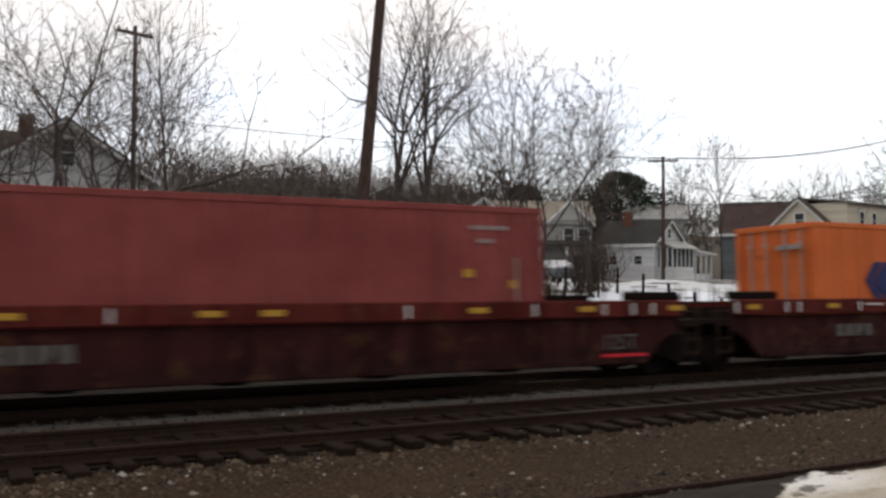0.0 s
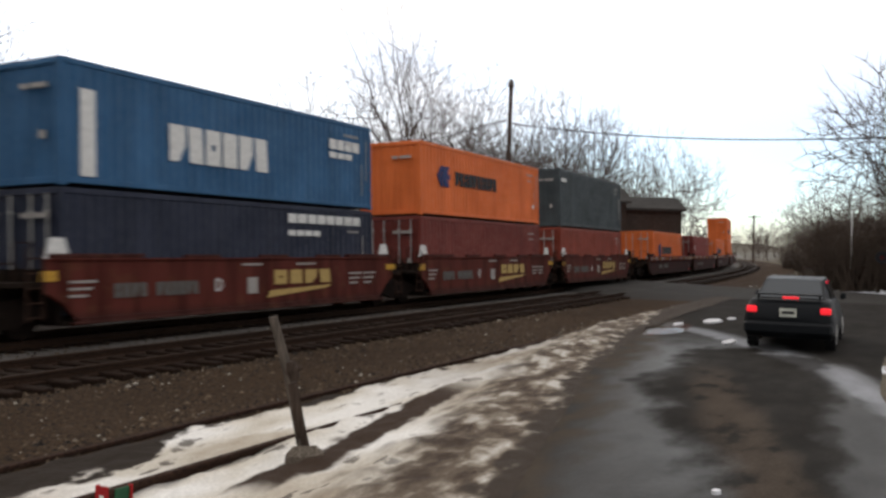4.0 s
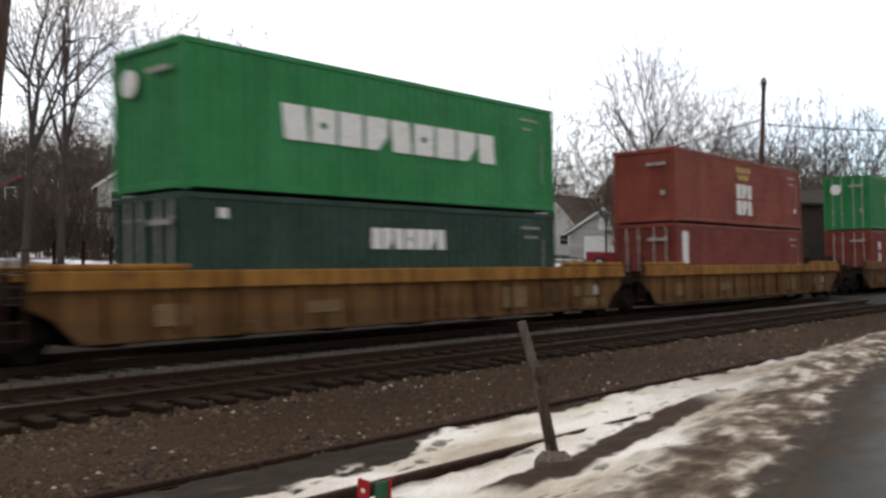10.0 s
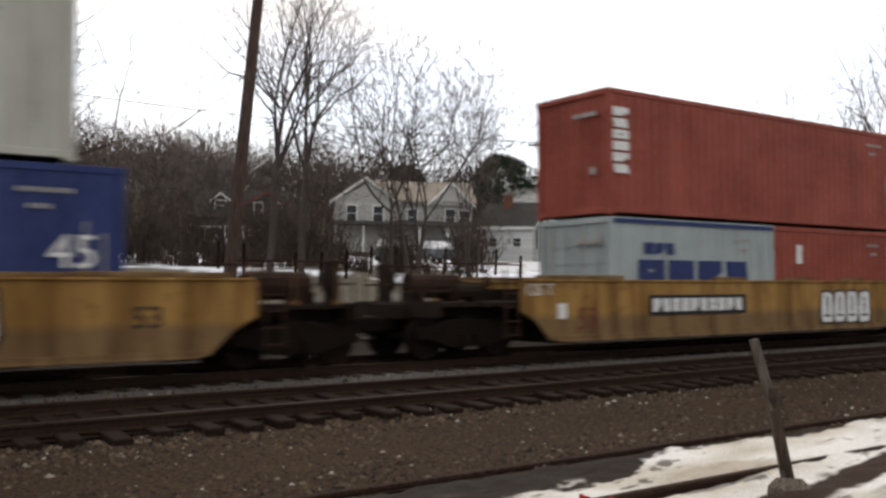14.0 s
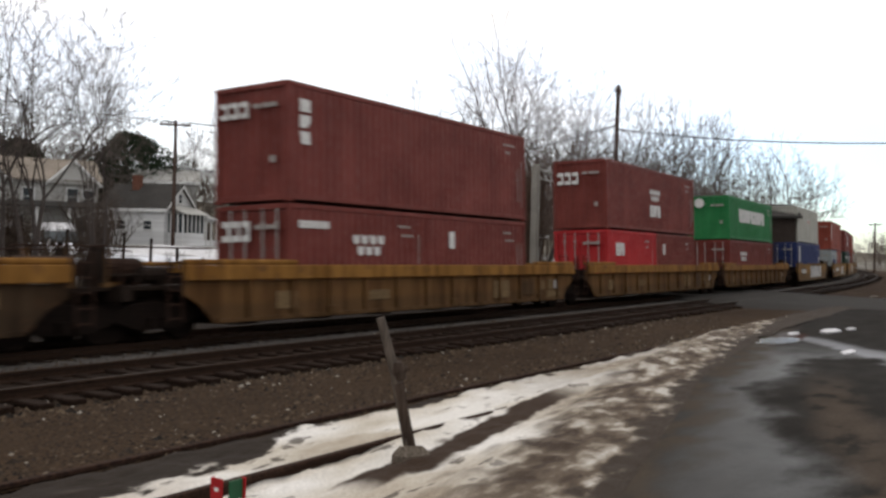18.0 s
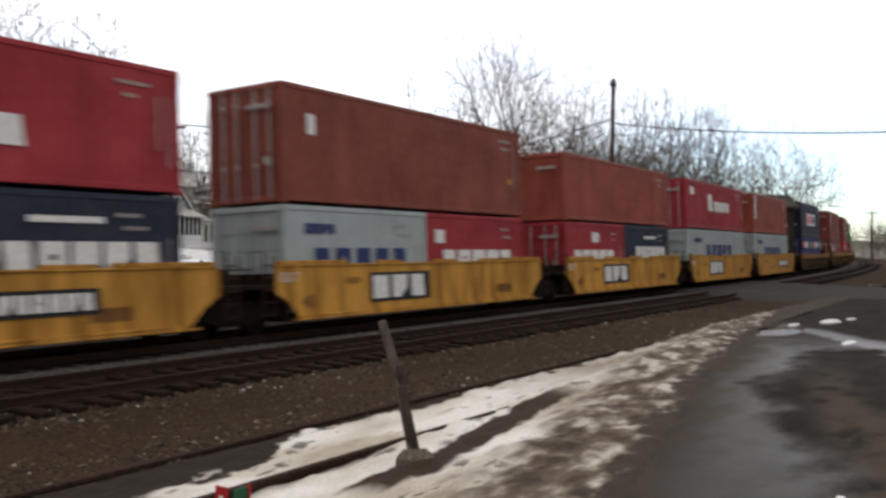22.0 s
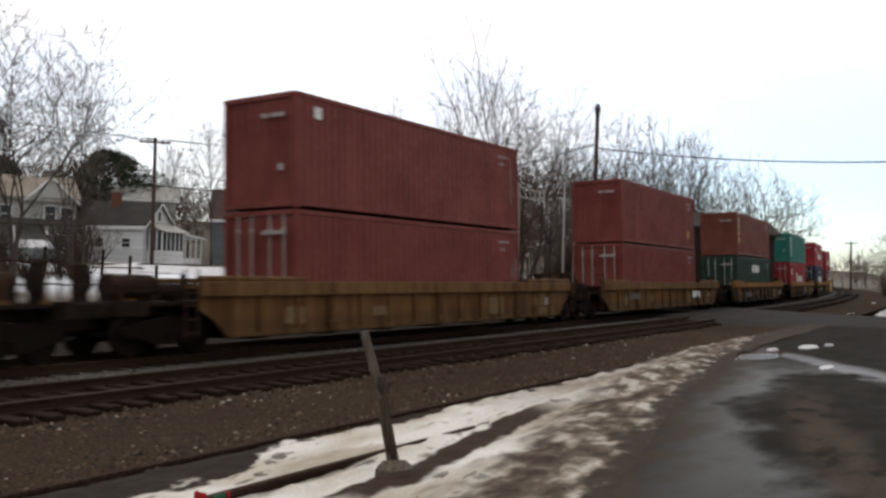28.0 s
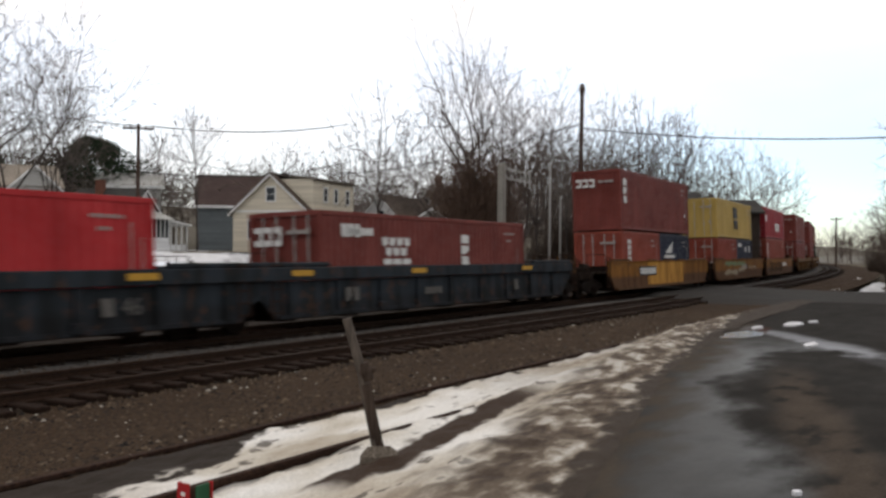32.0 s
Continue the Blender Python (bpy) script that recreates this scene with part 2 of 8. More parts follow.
GOLD_MARK = plain("gold_marking", (0.40, 0.27, 0.09))
WORN_WHITE = plain("worn_white_marking", (0.31, 0.285, 0.26))
STENCIL = plain("dim_stencil", (0.10, 0.092, 0.082))
YELLOW_MARK = plain("yellow_reflector", (0.46, 0.25, 0.03))
DARK_STEEL = grained("dark_dirty_steel", (0.004, 0.003, 0.0024), (0.017, 0.010, 0.007), 4, 0.85)
RUST_STEEL = grained("rusty_steel", (0.016, 0.009, 0.007), (0.055, 0.030, 0.020), 5, 0.9)
RAIL_TOP = grained("rail_steel", (0.014, 0.008, 0.005), (0.048, 0.026, 0.016), 6, 0.6)
OLD_WOOD = grained("weathered_wood", (0.06, 0.05, 0.042), (0.16, 0.13, 0.105), 5, 0.9, 0.6, 1.5, 0.01, (1, 1, 0.12))
DARK_WOOD = grained("dark_weathered_wood", (0.035, 0.024, 0.018), (0.10, 0.072, 0.055), 5, 0.9, 0.6, 1.5, 0.01, (1, 1, 0.12))
TIE_WOOD = grained("creosoted_wood", (0.008, 0.0045, 0.003), (0.028, 0.016, 0.010), 5, 0.95)
POLE_WOOD = grained("pole_wood", (0.045, 0.030, 0.025), (0.11, 0.075, 0.06), 4, 0.9, 0.6, 1.0, 0.01, (1, 1, 0.1))
BARK = grained("grey_bark", (0.045, 0.037, 0.033), (0.12, 0.10, 0.09), 3, 0.95)
TWIG = grained("brown_twigs", (0.085, 0.068, 0.058), (0.175, 0.145, 0.125), 3, 0.95)
NEEDLES = grained("evergreen_needles", (0.012, 0.022, 0.012), (0.035, 0.05, 0.028), 5, 0.95)


# ---- mesh building ----
class Shape:
    def __init__(self):
        self.v, self.f = [], []

    def add(self, verts, faces):
        k = len(self.v)
        self.v += [tuple(p) for p in verts]
        self.f += [tuple(i + k for i in f) for f in faces]
        return self

    def box(self, x0, x1, y0, y1, z0, z1):
        p = [(x, y, z) for z in (z0, z1) for y in (y0, y1) for x in (x0, x1)]
        return self.add(p, [(0, 2, 3, 1), (4, 5, 7, 6), (0, 1, 5, 4), (2, 6, 7, 3), (0, 4, 6, 2), (1, 3, 7, 5)])

    def block(self, x0, x1, y0, y1, z0, z1, c=0.02):
        """A box with its edges chamfered."""
        xs, ys, zs = (x0, x0 + c, x1 - c, x1), (y0, y0 + c, y1 - c, y1), (z0, z0 + c, z1 - c, z1)
        pts, idx = [], {}

        def at(i, j, k):
            if (i, j, k) not in idx:
                idx[i, j, k] = len(pts)
                pts.append((xs[i], ys[j], zs[k]))
            return idx[i, j, k]
        fs = []
        for s in (0, 3):
            fl = s == 0
            for q in ([at(s, a, b) for a, b in ((1, 1), (2, 1), (2, 2), (1, 2))], [at(b, s, a) for a, b in ((1, 1), (2, 1), (2, 2), (1, 2))],
                      [at(a, b, s) for a, b in ((1, 1), (2, 1), (2, 2), (1, 2))]):
                fs.append(tuple(reversed(q)) if fl else tuple(q))
        near = {0: 1, 3: 2}
        for a in (0, 3):
            for b in (0, 3):
                na, nb = near[a], near[b]
                fs.append((at(a, nb, 1), at(a, nb, 2), at(na, b, 2), at(na, b, 1)))
                fs.append((at(a, 1, nb), at(a, 2, nb), at(na, 2, b), at(na, 1, b)))
                fs.append((at(1, a, nb), at(2, a, nb), at(2, na, b), at(1, na, b)))
                for c2 in (0, 3):
                    nc = near[c2]
                    fs.append((at(a, nb, nc), at(na, b, nc), at(na, nb, c2)))
        return self.add(pts, fs)

    def tube(self, pts, radii, n=6, caps=True):
        pts = [Vector(p) for p in pts]
        rings = []
        for i, p in enumerate(pts):
            d = (pts[min(i + 1, len(pts) - 1)] - pts[max(i - 1, 0)]).normalized()
            a = d.cross(Vector((0, 0, 1)) if abs(d.z) < 0.9 else Vector((1, 0, 0))).normalized()
            b = d.cross(a)
            r = radii[i] if isinstance(radii, (list, tuple)) else radii
            rings.append([p + r * (math.cos(2 * math.pi * k / n) * a + math.sin(2 * math.pi * k / n) * b) for k in range(n)])
        verts = [q for ring in rings for q in ring]
        faces = [(i * n + k, i * n + (k + 1) % n, (i + 1) * n + (k + 1) % n, (i + 1) * n + k) for i in range(len(pts) - 1) for k in range(n)]
        if caps:
            faces += [tuple(range(n - 1, -1, -1)), tuple(range((len(pts) - 1) * n, len(pts) * n))]
        return self.add(verts, faces)

    def prism(self, outline, axis, a, b):
        """An outline (pairs) pushed along an axis from a to b."""
        n = len(outline)

        def put(p, w):
            return {"x": (w, p[0], p[1]), "y": (p[0], w, p[1]), "z": (p[0], p[1], w)}[axis]
        verts = [put(p, a) for p in outline] + [put(p, b) for p in outline]
        faces = [tuple(range(n)), tuple(range(2 * n - 1, n - 1, -1))] + [(i, i + n, (i + 1) % n + n, (i + 1) % n) for i in range(n)]
        return self.add(verts, faces)

    def disc(self, x, y, z, r, t, axis="y", n=14):
        ring = [(r * math.cos(2 * math.pi * k / n), r * math.sin(2 * math.pi * k / n)) for k in range(n)]
        c = {"x": (y, z), "y": (x, z), "z": (x, y)}[axis]
        w = {"x": x, "y": y, "z": z}[axis]
        return self.prism([(c[0] + p, c[1] + q) for p, q in ring], axis, w - t / 2, w + t / 2)

    def mesh(self, name, smooth=False):
        me = bpy.data.meshes.new(name)
        me.from_pydata(self.v, [], self.f)
        me.materials.append(None)
        bm = bmesh.new()
        bm.from_mesh(me)
        bmesh.ops.recalc_face_normals(bm, faces=bm.faces)
        bm.to_mesh(me)
        bm.free()
        if smooth:
            me.shade_smooth()
        return me


def put(name, me, material, parent=None, label="", at=None):
    """One mesh object on (shared) mesh data, under a thing or a part."""
    ob = new(name, me)
    ob.material_slots[0].link = "OBJECT"
    ob.material_slots[0].material = material
    ob.parent = parent
    if at is not None:
        ob.matrix_local = at
    if label:
        ob["label"] = label
    return ob


def part(name, shape, material, parent=None, label="", at=None, smooth=False):
    return put(name, shape.mesh(name, smooth), material, parent, label, at)


def thing(name, label, category, m=None, group="", kind=""):
    ob = new(name)
    ob.empty_display_size = 0.3
    if m is not None:
        ob.matrix_basis = m
    return tagged(ob, label, category, group, kind)


def setting(name, shape, material, label, category="", m=None, smooth=False, kind="structure"):
    ob = part(name, shape, material, None, "", m, smooth)
    return tagged(ob, label, category or name.split("_")[0], "", kind)


# ---- plan: x along the tracks, y across them away from the road, z up ----
ROAD_Z, RAIL_Z, TRAIN_Y, NEAR_Y, SIDING_Y = 0.30, 0.17, 16.37, 12.65, 6.5
BEND, HEADING, EASY, SHARP = 60.0, radians(-1.0), 0.00084, 1 / 840
SPEED, LEAN = 22.2, 2.4


def centre_line(s):
    """Place and heading (radians) of the line that the tracks follow: an easy curve, sharper past the crossing."""
    if s <= 0:
        return s * math.cos(HEADING), s * math.sin(HEADING), HEADING
    q = min(s, BEND)
    h = HEADING + EASY * q
    x, y = (math.sin(h) - math.sin(HEADING)) / EASY, (math.cos(HEADING) - math.cos(h)) / EASY
    if s > BEND:
        g = h + SHARP * (s - BEND)
        x, y, h = x + (math.sin(g) - math.sin(h)) / SHARP, y + (math.cos(h) - math.cos(g)) / SHARP, g
    return x, y, h


def on_track(s, offset=0.0):
    """Place and heading (degrees) at a length s along the tracks, offset to the left."""
    x, y, h = centre_line(s)
    return x - offset * math.sin(h), y + offset * math.cos(h), math.degrees(h)


def on_siding(s, offset=0.0):
    return s, offset, 0.0


def bend_y(x):
    if x <= 0:
        return 0.0
    s = x = min(x, 260.0)
    for _ in range(4):
        px, _, h = centre_line(s)
        s += (x - px) / math.cos(h)
    return max(0.0, centre_line(s)[1])


def smooth_step(a, b, v):
    t = max(0.0, min(1.0, (v - a) / (b - a)))
    return t * t * (3 - 2 * t)


def ground_height(x, y):
    y -= bend_y(x)
    near = ROAD_Z - 0.05 + 0.35 * smooth_step(-0.6, -4.0, y)
    h = near + (-0.22 - near) * smooth_step(3.6, 5.6, y)
    h += 1.75 * smooth_step(21.5, 40, y) + 0.5 * smooth_step(40, 62, y) + 12.0 * smooth_step(66, 190, y)
    return h + max(0.0, -y - 8) * 0.03


def grid_sheet(xs, ys, height):
    s = Shape()
    nx, ny = len(xs), len(ys)
    s.v = [(x, y, height(x, y)) for y in ys for x in xs]
    s.f = [(j * nx + i, j * nx + i + 1, (j + 1) * nx + i + 1, (j + 1) * nx + i) for j in range(ny - 1) for i in range(nx - 1)]
    return s


def steps(*spans):
    out = []
    for a, b, n in spans:
        out += [a + (b - a) * i / n for i in range(n)]
    return out + [spans[-1][1]]


# ---- ground materials ----
def ground_mix():
    """Winter ground: brown dead grass and earth with old snow lying in patches."""
    m, n, l, b = shader("winter_ground", 0.95)
    fine = noise_node(n, l, 9, 8)
    patch = noise_node(n, l, 0.16, 7)
    earth = ramp_node(n, l, fine.outputs["Fac"], [(0.3, (0.035, 0.028, 0.02)), (0.7, (0.12, 0.10, 0.065))])
    where = n.new("ShaderNodeTexCoord")
    sep = n.new("ShaderNodeSeparateXYZ")
    l.new(where.outputs["Object"], sep.inputs["Vector"])
    f = ramp_node(n, l, patch.outputs["Fac"], [(0.50, (0, 0, 0)), (0.56, (1, 1, 1))])
    lawn = calc(n, l, "SUBTRACT", 1.0, calc(n, l, "MAXIMUM", fade_in(n, l, sep.outputs["Y"], 62.0, 78.0), calc(n, l, "MULTIPLY", fade_in(n, l, sep.outputs["X"], 85.0, 110.0), 0.85)))
    trackside = calc(n, l, "MULTIPLY", fade_in(n, l, sep.outputs["Y"], 3.0, 6.0), calc(n, l, "SUBTRACT", 1.0, fade_in(n, l, sep.outputs["Y"], 30.0, 35.0)))
    lawn = calc(n, l, "MULTIPLY", lawn, calc(n, l, "SUBTRACT", 1.0, trackside))
    c = mix_node(n, l, calc(n, l, "MULTIPLY", f.outputs["Color"], lawn), earth.outputs["Color"], (0.72, 0.74, 0.78))
    l.new(c, b.inputs["Base Color"])
    bump(n, l, b, fine.outputs["Fac"], 0.6, 0.03)
    return m


EARTH = ground_mix()
BALLAST = grained("dirty_ballast", (0.009, 0.006, 0.0036), (0.076, 0.045, 0.0235), 3.2, 0.95, 1.0, 0.25, 0.05)
GREY_BALLAST = grained("grey_ballast", (0.050, 0.045, 0.041), (0.145, 0.132, 0.120), 5, 0.95, 1.0, 0.3, 0.04)
ASPHALT = grained("worn_wet_asphalt", (0.016, 0.014, 0.012), (0.046, 0.042, 0.037), 5, 0.85, 0.35, 0.35, 0.006)

ground = setting("ground", grid_sheet(steps((-900, -60, 14), (-60, 120, 90), (120, 400, 28), (400, 1500, 11)), steps((-700, -20, 17), (-20, 2.4, 26), (2.4, 8, 16), (8, 24, 20), (24, 80, 40), (80, 300, 16), (300, 1500, 8)), ground_height),
                 EARTH, "snow-patched brown winter ground beside the railway", "ground", None, True)


def strip(a, b, z0, z1, xs, lift=0.0):
    """A ribbon that follows the tracks between two offsets."""
    s = Shape()
    for i, x in enumerate(xs):
        for y, z in ((a, z0), ((a + b) / 2, (z0 + z1) / 2 + lift), (b, z1)):
            px, py, _ = on_track(x, y)
            s.v.append((px, py, z))
    s.f = [(3 * i + k, 3 * i + k + 3, 3 * i + k + 4, 3 * i + k + 1) for i in range(len(xs) - 1) for k in (0, 1)]
    return s


LONG = steps((-400, -40, 30), (-40, 60, 50), (60, 420, 60))
setting("ballast_shoulder", strip(7.24, 11.2, 0.10, -0.05, LONG, -0.02), BALLAST, "dirty brown stone ballast between the siding and the main track", "ballast")
setting("ballast_bed", strip(10.9, 22.0, -0.06, -0.03, LONG, 0.012), BALLAST, "dirty grey-brown stone ballast under the main tracks", "ballast")
DARK_BALLAST = grained("oily_ballast", (0.006, 0.0036, 0.0024), (0.030, 0.018, 0.011), 3.2, 0.95, 1.0, 0.25, 0.05)
setting("oily_ballast", strip(11.66, 13.9, -0.022, -0.012, LONG, 0.012), DARK_BALLAST, "black oily ballast between the rails of the near track", "ballast")
# Dark sheet under the train: its shade put into the ballast colour.
setting("oily_ballast", strip(15.5, 21.6, -0.008, -0.008, LONG, 0.012), DARK_BALLAST, "black oily ballast under the freight train", "ballast")
setting("ballast_strip", strip(14.25, 15.5, -0.005, -0.005, LONG, 0.02), GREY_BALLAST, "paler grey ballast between the two main tracks", "ballast")


def rail_profile():
    return [(-0.07, 0.0), (0.07, 0.0), (0.07, 0.015), (0.012, 0.035), (0.012, 0.12), (0.037, 0.13), (0.037, 0.165), (0.025, 0.17), (-0.025, 0.17), (-0.037, 0.165), (-0.037, 0.13), (-0.012, 0.12), (-0.012, 0.035), (-0.07, 0.015)]


def rail(parent, offset, base, s0, s1, material, lay):
    prof, sh = rail_profile(), Shape()
    n = len(prof)
    ss = steps((s0, 0, 2), (0, BEND, 14), (BEND, s1, 40)) if s1 > BEND else [s0, s1]
    for q in ss:
        x, y, a = lay(q, offset)
        c, d = math.cos(radians(a)), math.sin(radians(a))
        sh.v += [(x - d * p, y + c * p, base + z) for p, z in prof]
    sh.f = [(i * n + k, (i + 1) * n + k, (i + 1) * n + (k + 1) % n, i * n + (k + 1) % n) for i in range(len(ss) - 1) for k in range(n)]
    return part("rail", sh, material, parent)


def track(name, label, centre, base, s0, s1, material, lay=on_track):
    t = thing(name, label, "railway track", None, "", "structure")
    for side in (-0.7525, 0.7525):
        rail(t, centre + side, base - (0.045 if side > 0 and base > 0 else 0.0), s0, s1, material, lay)
    return t


near_track = track("near_track", "empty main track with rusty rails on wooden sleepers", NEAR_Y, 0.0, -400, 420, RAIL_TOP)
train_track = track("train_track", "main track that carries the freight train", TRAIN_Y, 0.0, -400, 420, RAIL_TOP)
siding_track = track("siding_track", "disused siding with rusty rails half sunk in snow", SIDING_Y, 0.03, -120, 41.5, RUST_STEEL, on_siding)


def sleepers(parent, centre, top, s0, s1, near0, near1, half=1.3, lay=on_track):
    rng = random.Random(5)
    mesh = Shape().block(-0.125, 0.125, -half, half, -0.17, 0.0, 0.02).mesh("sleeper")
    far = Shape()
    s = s0
    while s < s1:
        x, y, a = lay(s, centre)
        jig = (rng.uniform(-0.05, 0.05), rng.uniform(-0.13, 0.13), rng.uniform(-0.03, 0.0), rng.uniform(-2.5, 2.5))
        if near0 < s < near1:
            put("sleeper", mesh, TIE_WOOD, parent, "", pose(x + jig[0], y + jig[1], top + jig[2], 0, 0, a + jig[3]))
        else:
            far.box(x - 0.115, x + 0.115, y - half, y + half, top - 0.17, top)
        s += 0.533
    tagged(part("far_sleepers", far, TIE_WOOD, parent), "", "", "", "stuff")


# ---- containers ----
CORR, DEPTH = 0.278, 0.026
mesh_store = {}


def kept(key, make):
    if key not in mesh_store:
        mesh_store[key] = make()
    return mesh_store[key]


def corrugated(length, z0, z1, axis):
    """A corrugated steel sheet, its ribs upright, facing -y (axis x) or -x (axis y)."""
    s, n = Shape(), max(3, round(length / CORR))
    p, w = length / n, []
    for i in range(n):
        a = -length / 2 + i * p
        w += [(a, 0.0), (a + 0.25 * p, 0.0), (a + 0.5 * p, DEPTH), (a + 0.75 * p, DEPTH)]
    w.append((length / 2, 0.0))
    for a, d in w:
        for z in (z0, z1):
            s.v.append((a, d, z) if axis == "x" else (d, a, z))
    s.f = [(2 * i, 2 * i + 2, 2 * i + 3, 2 * i + 1) for i in range(len(w) - 1)]
    return s


def container(length, height, material, label, doors=True, name="shipping_container", reefer=False):
    c = thing(name, label, "shipping container", None, "containers of the train")
    hl, key = length / 2, (length, height)
    side = kept(("side", key), lambda: (Shape().box(-hl + 0.1, hl - 0.1, 0.0, 0.02, 0.12, height - 0.06) if reefer else corrugated(length - 0.2, 0.12, height - 0.06, "x")).mesh("side_panel"))
    put("side_panel", side, material, c, "", pose(0, -1.205, 0))
    put("side_panel", side, material, c, "", pose(0, 1.205, 0, 0, 0, 180))
    put("roof", kept(("roof", length), lambda: Shape().box(-hl + 0.05, hl - 0.05, -1.17, 1.17, -0.02, 0.0).mesh("roof")), material, c, "", pose(0, 0, height - 0.03))
    post = kept(("post", height), lambda: Shape().block(-0.075, 0.075, -0.075, 0.075, 0.05, height - 0.05, 0.012).mesh("corner_post"))
    cast = kept("cast", lambda: Shape().block(-0.089, 0.089, -0.081, 0.081, -0.059, 0.059, 0.012).mesh("corner_casting"))
    for x in (-hl + 0.08, hl - 0.08):
        for y in (-1.14, 1.14):
            put("corner_post", post, material, c, "", pose(x, y, 0))
            for z in (0.06, height - 0.06):
                put("corner_casting", cast, material, c, "", pose(x, y, z))
    rail_mesh = kept(("rails", length), lambda: Shape().block(-hl + 0.15, hl - 0.15, -0.035, 0.035, -0.06, 0.06, 0.01).mesh("side_rail"))
    cross = kept("cross", lambda: Shape().block(-0.05, 0.05, -1.07, 1.07, -0.07, 0.07, 0.01).mesh("end_rail"))
    put("floor", kept(("floor", length), lambda: Shape().box(-hl + 0.1, hl - 0.1, -1.12, 1.12, 0.04, 0.13).mesh("floor")), DARK_STEEL, c)
    for z in (0.115, height - 0.06):
        for y in (-1.18, 1.18):
            put("side_rail", rail_mesh, material, c, "", pose(0, y, z))
        for x in (-hl + 0.06, hl - 0.06):
            put("end_rail", cross, material, c, "", pose(x, 0, z))
    wall = kept(("wall", height), lambda: corrugated(2.13, 0.15, height - 0.1, "y").mesh("end_wall"))
    ends = ((-1, doors), (1, not doors)) if not reefer else ((-1, None), (1, True))
    for s, door in ends:
        turn = 0 if s < 0 else 180
        if door is None:
            cooling_unit(c, hl, height)
        elif not door:
            put("end_wall", wall, material, c, "", pose(s * (hl - 0.06), 0, 0, 0, 0, turn))
        else:
            leaf = kept(("leaf", height), lambda: door_leaf(height))
            bar = kept(("bar", height), lambda: Shape().tube([(0, 0, 0.1), (0, 0, height - 0.1)], 0.022, 6).box(-0.03, 0.02, -0.05, 0.05, 0.9, 0.97).box(-0.03, 0.02, -0.05, 0.05, height - 0.5, height - 0.44).mesh("locking_bar"))
            for y in (-0.53, 0.53):
                d = put("door", leaf, material, c, "", pose(s * (hl - 0.07), y, 0, 0, 0, turn))
                for b in (-0.26, 0.2):
                    put("locking_bar", bar, STEEL_BAR, d, "", pose(-0.05, b, 0))
    return c


STEEL_BAR = plain("galvanised_bar", (0.34, 0.33, 0.31), 0.5, 0.3)


def door_leaf(height):
    s = Shape()
    s.box(0.0, 0.05, -0.525, 0.525, 0.15, height - 0.12)
    for k in range(5):
        z = 0.3 + k * (height - 0.55) / 5
        s.box(-0.022, 0.0, -0.45, 0.45, z, z + 0.30)
    return s.mesh("door")


def cooling_unit(c, hl, height):
    """The white end of a refrigerated box with its black recessed machinery."""
    e = -hl
    part("end_wall", Shape().box(e + 0.01, e + 0.06, -1.06, 1.06, 0.15, height - 0.1), WHITE, c)
    out = [(-0.85, 1.0), (-0.85, 2.0), (-0.75, 2.12), (0.75, 2.12), (0.85, 2.0), (0.85, 1.0), (0.6, 0.92), (-0.6, 0.92)]
    unit = part("cooling_unit", Shape().prism(out, "x", e - 0.03, e + 0.04), BLACK_MARK, c, "black recessed cooling unit")
    part("grille_bar", Shape().block(e - 0.06, e - 0.03, -0.75, 0.75, 1.40, 1.50, 0.01), WHITE, unit)
    for y in (-0.55, -0.25, 0.15):
        part("unit_panel", Shape().block(e - 0.055, e - 0.03, y, y + 0.22, 1.60, 1.88, 0.01), WHITE_MARK, unit)
    part("fan_guard", Shape().disc(e - 0.045, 0.55, 1.2, 0.18, 0.03, "x", 16), STEEL_BAR, unit)
    part("lower_hatch", Shape().block(e - 0.02, e + 0.03, -0.75, 0.1, 0.25, 0.8, 0.02), PALE_GREY, c)
    part("lower_hatch", Shape().block(e - 0.02, e + 0.03, 0.2, 0.8, 0.25, 0.8, 0.02), PALE_GREY, c)
    part("top_vent", Shape().box(e - 0.02, e + 0.02, -0.12, 0.12, height - 0.42, height - 0.3), BLACK_MARK, c)


def glyph(s, k, x, z, w, h, y):
    """A plain block that stands for one character."""
    e = y + 0.012
    if k % 4 == 0:
        s.box(x, x + w, y, e, z, z + 0.42 * h).box(x, x + 0.36 * w, y, e, z + 0.42 * h, z + 0.60 * h).box(x + 0.64 * w, x + w, y, e, z + 0.42 * h, z + 0.60 * h).box(x, x + w, y, e, z + 0.60 * h, z + h)
    elif k % 4 == 1:
        s.prism([(x + 0.1 * w, z), (x + w, z), (x + 0.9 * w, z + h), (x, z + h)], "y", y, e)
    elif k % 4 == 2:
        s.prism([(x, z), (x + 0.55 * w, z), (x + w, z + 0.45 * h), (x + w, z + h), (x, z + h)], "y", y, e)
    else:
        s.box(x, x + w, y, e, z, z + h)


def mark_row(parent, n, x0, x1, z0, z1, material, name="marking", y=-1.232, gap=0.24, solid=False, label=""):
    """n plain shapes side by side from x0 to x1, on the near side."""
    s, p = Shape(), (x1 - x0) / n
    for k in range(n):
        if solid:
            s.box(x0 + k * p, x0 + (k + 1 - gap) * p, y, y + 0.012, z0, z1)
        else:
            glyph(s, k * 3 + n, x0 + k * p, z0, p * (1 - gap), z1 - z0, y)
    return part(name, s, material, parent, label)


def mark_column(parent, n, x, w, z0, z1, material, name="marking", y=-1.232):
    s, p = Shape(), (z1 - z0) / n
    for k in range(n):
        glyph(s, k * 3 + n, x, z1 - (k + 1) * p, w, p * 0.78, y)
    return part(name, s, material, parent)


